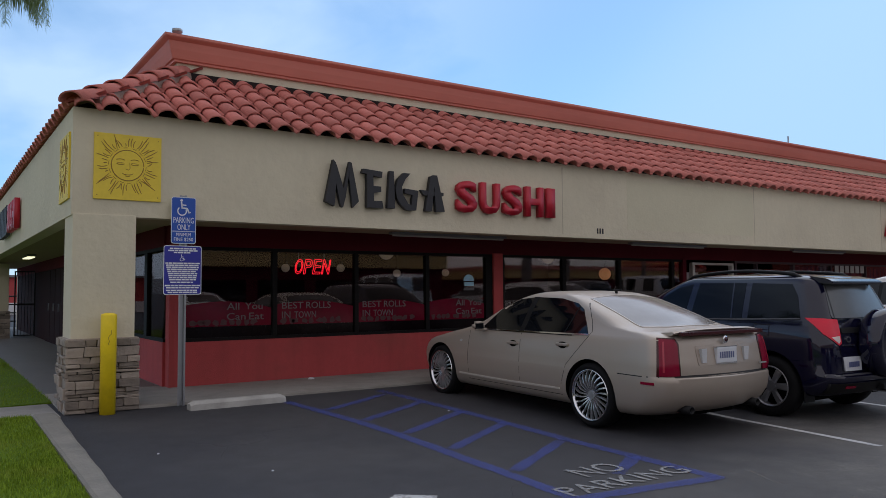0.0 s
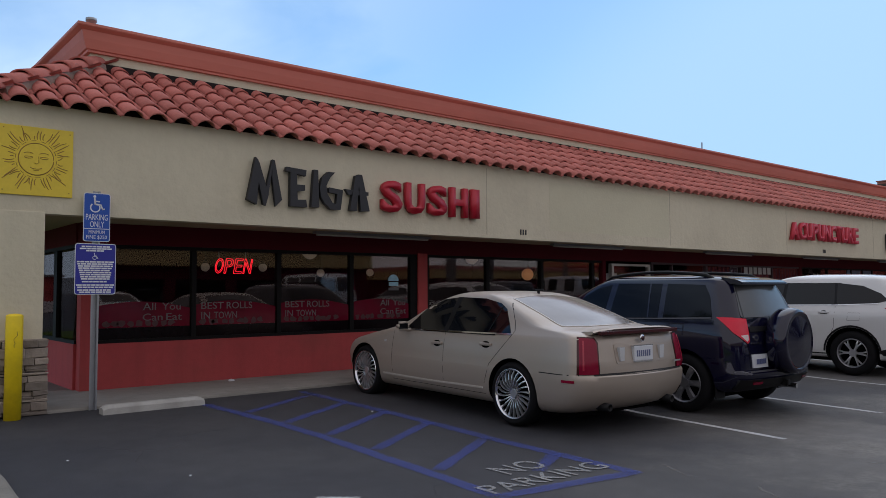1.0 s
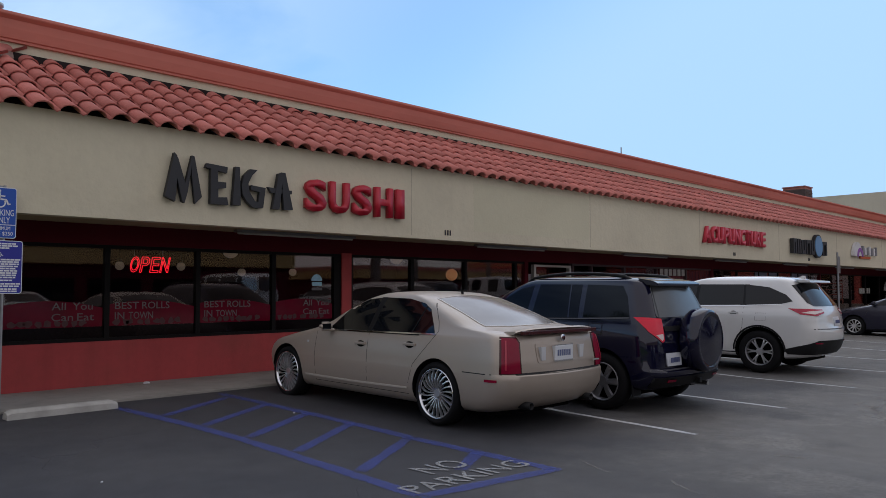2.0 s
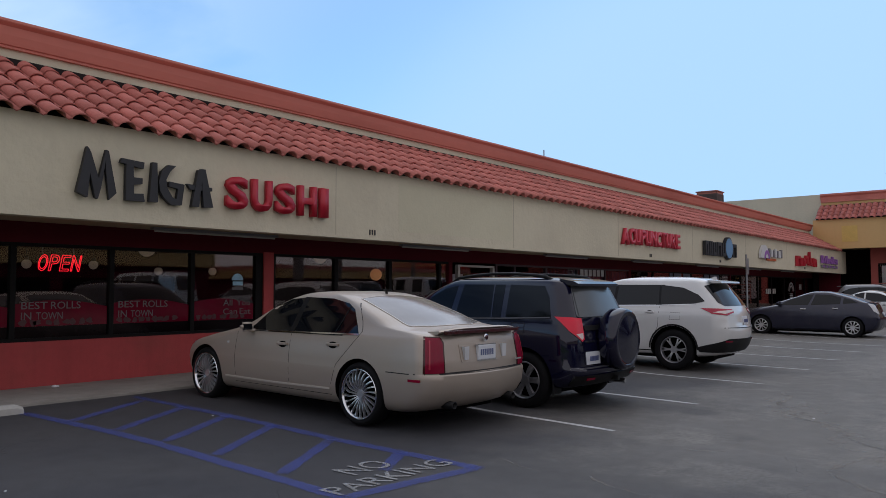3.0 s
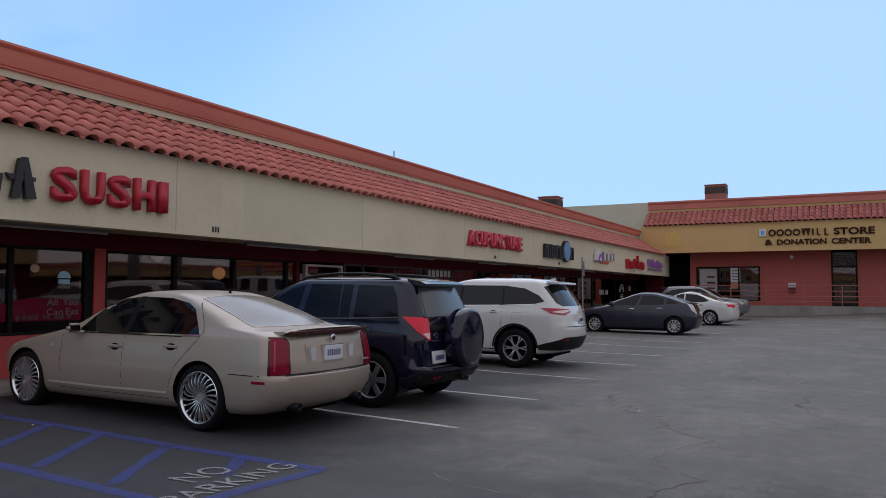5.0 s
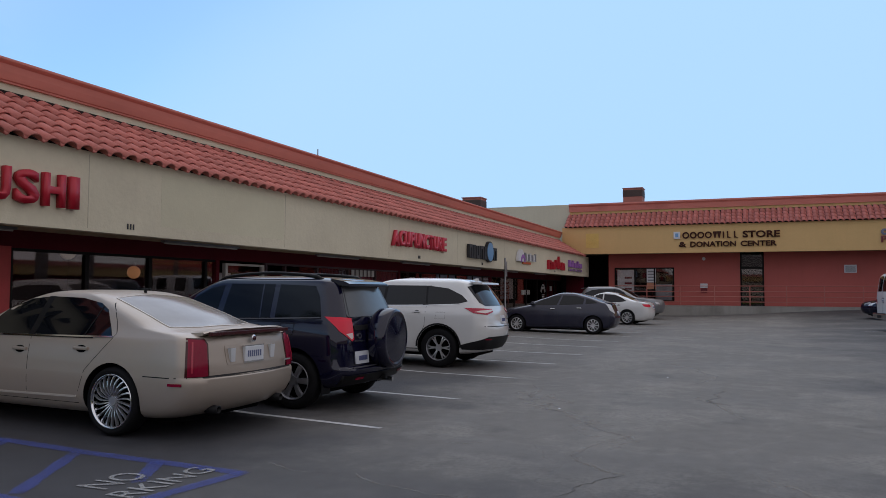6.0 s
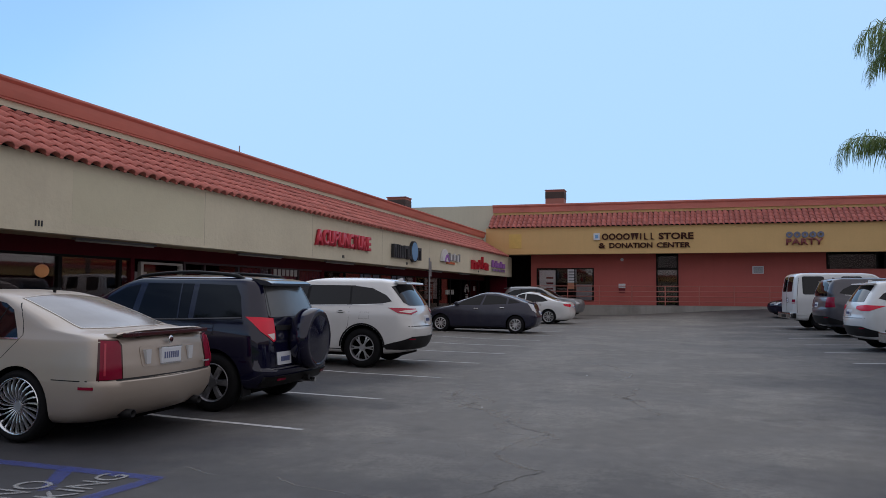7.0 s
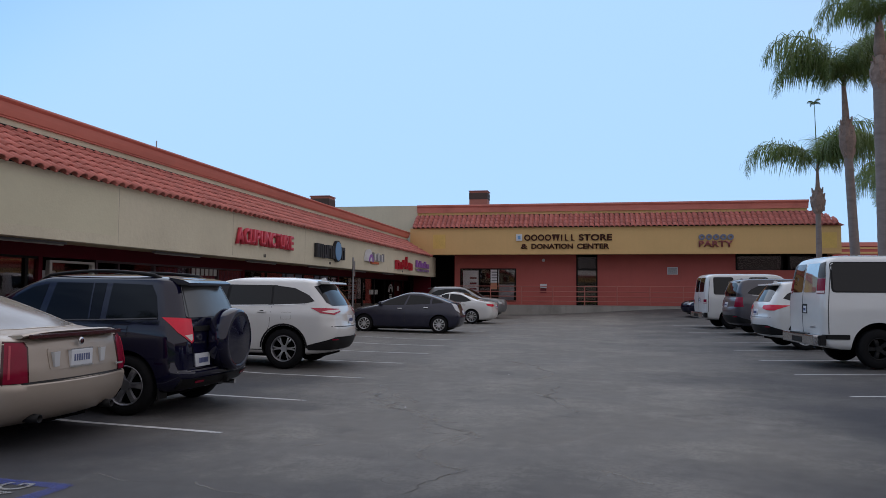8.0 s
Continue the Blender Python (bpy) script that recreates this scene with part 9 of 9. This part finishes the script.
def lawn(x0, x1, y0, y1, z, blades, near, seed, label):
    bm = bmesh.new()
    n, m = 24, 24
    rnd = random.Random(seed)
    g = [[bm.verts.new((x0 + (x1 - x0) * i / n, y0 + (y1 - y0) * j / m, z + rnd.uniform(-0.012, 0.012) + ground_z(0, y0 + (y1 - y0) * j / m))) for j in range(m + 1)] for i in range(n + 1)]
    for i in range(n):
        for j in range(m):
            bm.faces.new((g[i][j], g[i + 1][j], g[i + 1][j + 1], g[i][j + 1]))
    rim = bmesh.ops.extrude_edge_only(bm, edges=[e for e in bm.edges if e.is_boundary])["geom"]
    bmesh.ops.translate(bm, verts=[v for v in rim if isinstance(v, bmesh.types.BMVert)], vec=(0, 0, -0.12))
    tagged(part("lawn", bm, GRASS), label, "lawn", kind="structure")
    lawn_blades(blades, near, z, seed)


def lawn_blades(blades, near, z, seed):
    rng = np.random.default_rng(seed)
    a0, a1, b0, b1 = near
    p = np.stack([rng.uniform(a0, a1, blades), rng.uniform(b0, b1, blades)], -1)
    ang, ln, wd, lean = rng.uniform(0, 6.283, blades), rng.uniform(0.018, 0.046, blades), rng.uniform(0.002, 0.0042, blades), rng.uniform(0.0, 0.035, blades)
    c, s = np.cos(ang), np.sin(ang)
    zz = np.array([ground_z(0, q) for q in p[:, 1]]) + z - 0.008
    v = np.empty((blades, 3, 3))
    v[:, 0] = np.stack([p[:, 0] - wd * c, p[:, 1] - wd * s, zz], -1)
    v[:, 1] = np.stack([p[:, 0] + wd * c, p[:, 1] + wd * s, zz], -1)
    v[:, 2] = np.stack([p[:, 0] - lean * s, p[:, 1] + lean * c, zz + ln], -1)
    me = bpy.data.meshes.new("grass")
    me.from_pydata(v.reshape(-1, 3).tolist(), [], np.arange(blades * 3).reshape(-1, 3).tolist())
    me.materials.append(BLADE)
    tagged(new("grass", me), "short green grass blades", "grass", kind="stuff")


lawn(-14, 0.97, -4, 9.5, 0.075, 70000, (-0.6, 0.962, 4.6, 9.5), 1, "green lawn with dry patches beside the kerb")
lawn_blades(36000, (-3.2, -0.6, -3.9, 9.5), 0.075, 4)
lawn_blades(26000, (-0.6, 0.962, -3.9, 4.6), 0.075, 5)
lawn(-14, 1.32, 10.75, 30, 0.02, 22000, (-0.6, 1.34, 10.75, 18.5), 2, "green lawn beside the side passage")


# ---- litter ----
def build_scrap(x, y, z, size, seed):
    rnd = random.Random(seed)
    p = thing("paper_scrap", pose(x, y, z, 0, 0, rnd.uniform(0, 180)), "small crumpled scrap of white paper on the ground", "litter", "paper scraps")
    bm = bmesh.new()
    bmesh.ops.create_icosphere(bm, subdivisions=2, radius=size / 2)
    for v in bm.verts:
        v.co = Vector((v.co.x * 1.3, v.co.y * 0.8, max(v.co.z * 0.4, -0.1 * size) + 0.1 * size)) * rnd.uniform(0.75, 1.2)
    part("paper", bm, WHITE_SHEET, p)


build_scrap(5.01, 11.15, SLAB, 0.10, 1)
for k, (x, y) in enumerate(((5.24, 7.68), (1.76, 7.23), (2.4, 6.1), (9.6, 2.3), (13.8, 1.4))):
    build_scrap(x, y, ground_z(x, y), 0.022, k + 2)


# ---- palms ----
BARK = mat("palm_bark", (0.25, 0.20, 0.18), 0.9, vary=0.22, scale=5, fine=30, bump=0.8, bump_scale=25, stain=0.5, stain_colour=(0.12, 0.09, 0.085), stain_scale=2.5, stretch=(1, 1, 3))
SHAFT = mat("palm_leaf_base", (0.27, 0.19, 0.155), 0.85, vary=0.35, scale=6, fine=30, bump=0.8, bump_scale=30, stain=0.5, stain_colour=(0.11, 0.075, 0.06), stain_scale=5)


def leaf_material():
    """Green leaflets that let some of the sun through."""
    m = mat("palm_leaf", (0.105, 0.150, 0.055), 0.5, vary=0.35, scale=1.2, fine=8, each=0.35)
    n, l = m.node_tree.nodes, m.node_tree.links
    b, out = n["Principled BSDF"], n["Material Output"]
    thin, mix = n.new("ShaderNodeBsdfTranslucent"), n.new("ShaderNodeMixShader")
    thin.inputs["Color"].default_value = (0.30, 0.40, 0.10, 1)
    mix.inputs[0].default_value = 0.32
    l.new(b.outputs[0], mix.inputs[1]), l.new(thin.outputs[0], mix.inputs[2])
    l.new(mix.outputs[0], out.inputs["Surface"])
    return m


LEAF = leaf_material()


def frond(rnd, length, rise, droop):
    """One plumed leaf that grows along +y, arches over and hangs; its leaflets stand out all round the rib and weep."""
    n = 34
    pos, ang = Vector((0, 0, 0)), rise
    spine = [pos.copy()]
    sway = rnd.uniform(-0.012, 0.012)
    for k in range(n):
        pos = pos + Vector((sway * k / n, math.cos(ang), math.sin(ang))) * (length / n)
        ang = max(ang - droop / n * (0.30 + 1.4 * k / n), -1.45)
        spine.append(pos.copy())
    verts, faces = [], []
    for k in range(n + 1):
        r = 0.026 * (1 - k / n) + 0.006
        verts += [tuple(spine[k] + Vector(o) * r) for o in ((1, 0, 0), (0, 0, 1), (-1, 0, 0), (0, 0, -1))]
    for k in range(n):
        for j in range(4):
            i, q = 4 * k + j, 4 * k + (j + 1) % 4
            faces.append((i, q, q + 4, i + 4))
    size = length / 3.2
    down = Vector((0, 0, -1))
    for k in range(5, n):
        d = (spine[k + 1] - spine[k - 1]).normalized()
        up = Vector((1, 0, 0)).cross(d)
        for sub in range(4):
            p = spine[k].lerp(spine[k + 1], sub / 4)
            t = (k + sub / 4) / n
            ln = 1.05 * size * math.sin(math.pi * min(0.93, 0.22 + 0.72 * t)) * rnd.uniform(0.6, 1.1)
            for side in (-1, 1):
                a = radians(rnd.uniform(-60, 55))
                way = (Vector((side, 0, 0)) * math.cos(a) + up * math.sin(a) + d * rnd.uniform(0.25, 0.8)).normalized()
                w = (rnd.uniform(0.007, 0.012) * size + 0.001)
                base = len(verts)
                verts += [tuple(p - d * w * 0.6), tuple(p + d * w * 0.6)]
                q = p
                for j, (share, pull) in enumerate(((0.30, 0.30), (0.30, 1.0), (0.25, 1.5))):
                    way = (way + down * pull * rnd.uniform(0.7, 1.2)).normalized()
                    q = q + way * ln * share
                    wide = w * (1.0, 0.9, 0.6)[j]
                    verts += [tuple(q - d * wide), tuple(q + d * wide)]
                verts.append(tuple(q + (way + down * 0.6).normalized() * ln * 0.15))
                faces += [(base + 2 * j, base + 2 * j + 1, base + 2 * j + 3, base + 2 * j + 2) for j in range(3)] + [(base + 6, base + 7, base + 8)]
    me = bpy.data.meshes.new("frond")
    me.from_pydata(verts, [], faces)
    me.materials.append(LEAF)
    return me


def palm(x, y, collar, shaft, girth, crown, seed, label, fronds, lean=0.0, spear=0.0, swell=0.9):
    """collar: the height of the swelling of old leaf bases; shaft: the height at which the leaves part; fronds: (turn, rise) of each leaf."""
    z = ground_z(x, y)
    collar, shaft = collar - z, shaft - z
    rnd = random.Random(seed)
    t = thing("palm_tree", pose(x, y, z), label, "palm tree", "palm trees")

    def middle(h):
        return Vector((0, lean * (1 - h / collar), h))

    def turned(prof, rings=16, rough=0.0):
        bm = bmesh.new()
        rows = []
        for h, r in prof:
            c = middle(h)
            rows.append([bm.verts.new(c + Vector((math.cos(a), math.sin(a), 0)) * r * (1 + rnd.uniform(-rough, rough))) for a in np.linspace(0, 2 * math.pi, rings + 1)[:-1]])
        for p, q in zip(rows[:-1], rows[1:]):
            for j in range(rings):
                bm.faces.new((p[j - 1], p[j], q[j], q[j - 1]))
        bm.faces.new(rows[0][::-1]), bm.faces.new(rows[-1])
        bmesh.ops.recalc_face_normals(bm, faces=bm.faces)
        return bm

    m = 44
    prof = []
    for k in range(m + 1):
        h = (collar - 0.2) * k / m
        prof.append((h, girth / 2 * (1.10 - 0.22 * k / m + (0.025 if k % 2 else 0)) * (1.0 + 0.35 * max(0, 1 - h / 0.8))))
    part("trunk", turned(prof), BARK, t, smooth=True)
    g, hh = girth * swell, (shaft - collar) * 0.42
    part("collar", turned([(collar - hh, girth * 0.40), (collar - hh * 0.75, g * 0.62), (collar - hh * 0.35, g * 0.88), (collar, g * 0.95), (collar + hh * 0.4, g * 0.80), (collar + hh * 0.8, g * 0.45), (collar + hh, g * 0.34)],
                          14, 0.10), SHAFT, t, "rough brown swelling of old leaf bases")
    for k in range(22):
        a = 2.4 * k + rnd.uniform(-0.2, 0.2)
        h = collar - hh * 0.85 + hh * 1.6 * k / 21
        r = g * (0.66 + 0.30 * math.sin(math.pi * (k / 21 * 0.9 + 0.08)))
        c = middle(h)
        e = Vector((math.cos(a), math.sin(a), 0))
        bm = tube(c + e * r * 0.75, c + e * r * 1.0 + Vector((0, 0, 0.13 + 0.10 * rnd.random())), 0.055 * crown / 3.2, 6, 0.022)
        part("leaf_base", bm, SHAFT, t)
    part("crown_shaft", turned([(collar + hh * 0.7, g * 0.42), (collar + hh * 1.1, girth * 0.36), (shaft - 0.1, girth * 0.22), (shaft + 0.25, girth * 0.10)], 10, 0.06), SHAFT, t, smooth=True)
    top = middle(shaft)
    for a, rise, *more in fronds:
        f = new("frond", frond(rnd, crown * (more[0] if more else rnd.uniform(0.9, 1.08)), radians(rise), radians(172 + 0.25 * rise)))
        f.parent = t
        f.matrix_basis = Matrix.Translation(top - Vector((0, 0, 0.25 * rnd.random()))) @ pose(0, 0, 0, 0, 0, a)
    if spear:
        part("spear_leaf", tube(top, top + Vector((0.03, 0.06, spear)), 0.030, 6, 0.010), LEAF, t)
        for k in range(6):
            a = 60 * k + rnd.uniform(-20, 20)
            f = new("frond", frond(rnd, rnd.uniform(0.25, 0.42), radians(rnd.uniform(35, 88)), radians(rnd.uniform(120, 190))))
            f.parent = t
            f.matrix_basis = Matrix.Translation(top + Vector((0.03, 0.06, spear - 0.1))) @ pose(0, 0, 0, 0, 0, a)
    return t


def spread_fronds(seed, n, low, high):
    rnd = random.Random(seed)
    return [(137.5 * k + rnd.uniform(-12, 12), low + (high - low) * (k + rnd.uniform(-0.4, 0.4)) / n) for k in range(n)]


palm(34.5, -9.56, 5.38, 6.75, 0.24, 4.1, 21, "slender palm with a few arching feather leaves", [(4, 60, 1.05), (-16, 72, 0.8), (158, 80), (182, 74), (205, 86), (222, 68), (140, 66), (250, 76), (118, 82), (192, 56), (172, 88, 1.1), (340, 80, 0.7)], spear=2.9, swell=1.3)
palm(30.6, -9.54, 7.30, 9.35, 0.33, 3.8, 22, "tall palm with dense drooping feather leaves", [(2, 56, 0.95), (-8, 83, 1.22), (16, 72, 0.95), (8, 78, 1.08), (-14, 64, 0.9), (176, 86, 1.2), (188, 80, 1.15), (196, 88, 1.1), (150, 82, 1.1), (90, 75, 0.8), (125, 68, 0.8), (180, 62, 0.85), (200, 76, 1.0), (165, 86, 1.05), (232, 72, 0.85), (272, 72, 0.8), (312, 82, 0.8), (338, 74, 0.75), (58, 66, 0.7)], lean=-0.30)
palm(27.6, -9.70, 8.90, 10.6, 0.56, 2.9, 23, "tall thick-trunked palm with feather leaves", spread_fronds(6, 12, 62, 88), lean=-0.1, swell=0.62)
palm(44.5, -16.25, 6.2, 7.6, 0.36, 3.3, 24, "palm behind the corner of the far wing", spread_fronds(7, 13, 25, 80))
palm(0.0, 22.5, 7.8, 9.4, 0.36, 3.5, 25, "palm on the lawn beside the passage", spread_fronds(9, 12, 35, 80) + [(-84, 48), (-102, 40), (-70, 56)])
palm(-6.2, 15.6, 10.6, 12.4, 0.38, 3.8, 26, "tall palm on the lawn beside the parking lot", spread_fronds(12, 15, 20, 84))
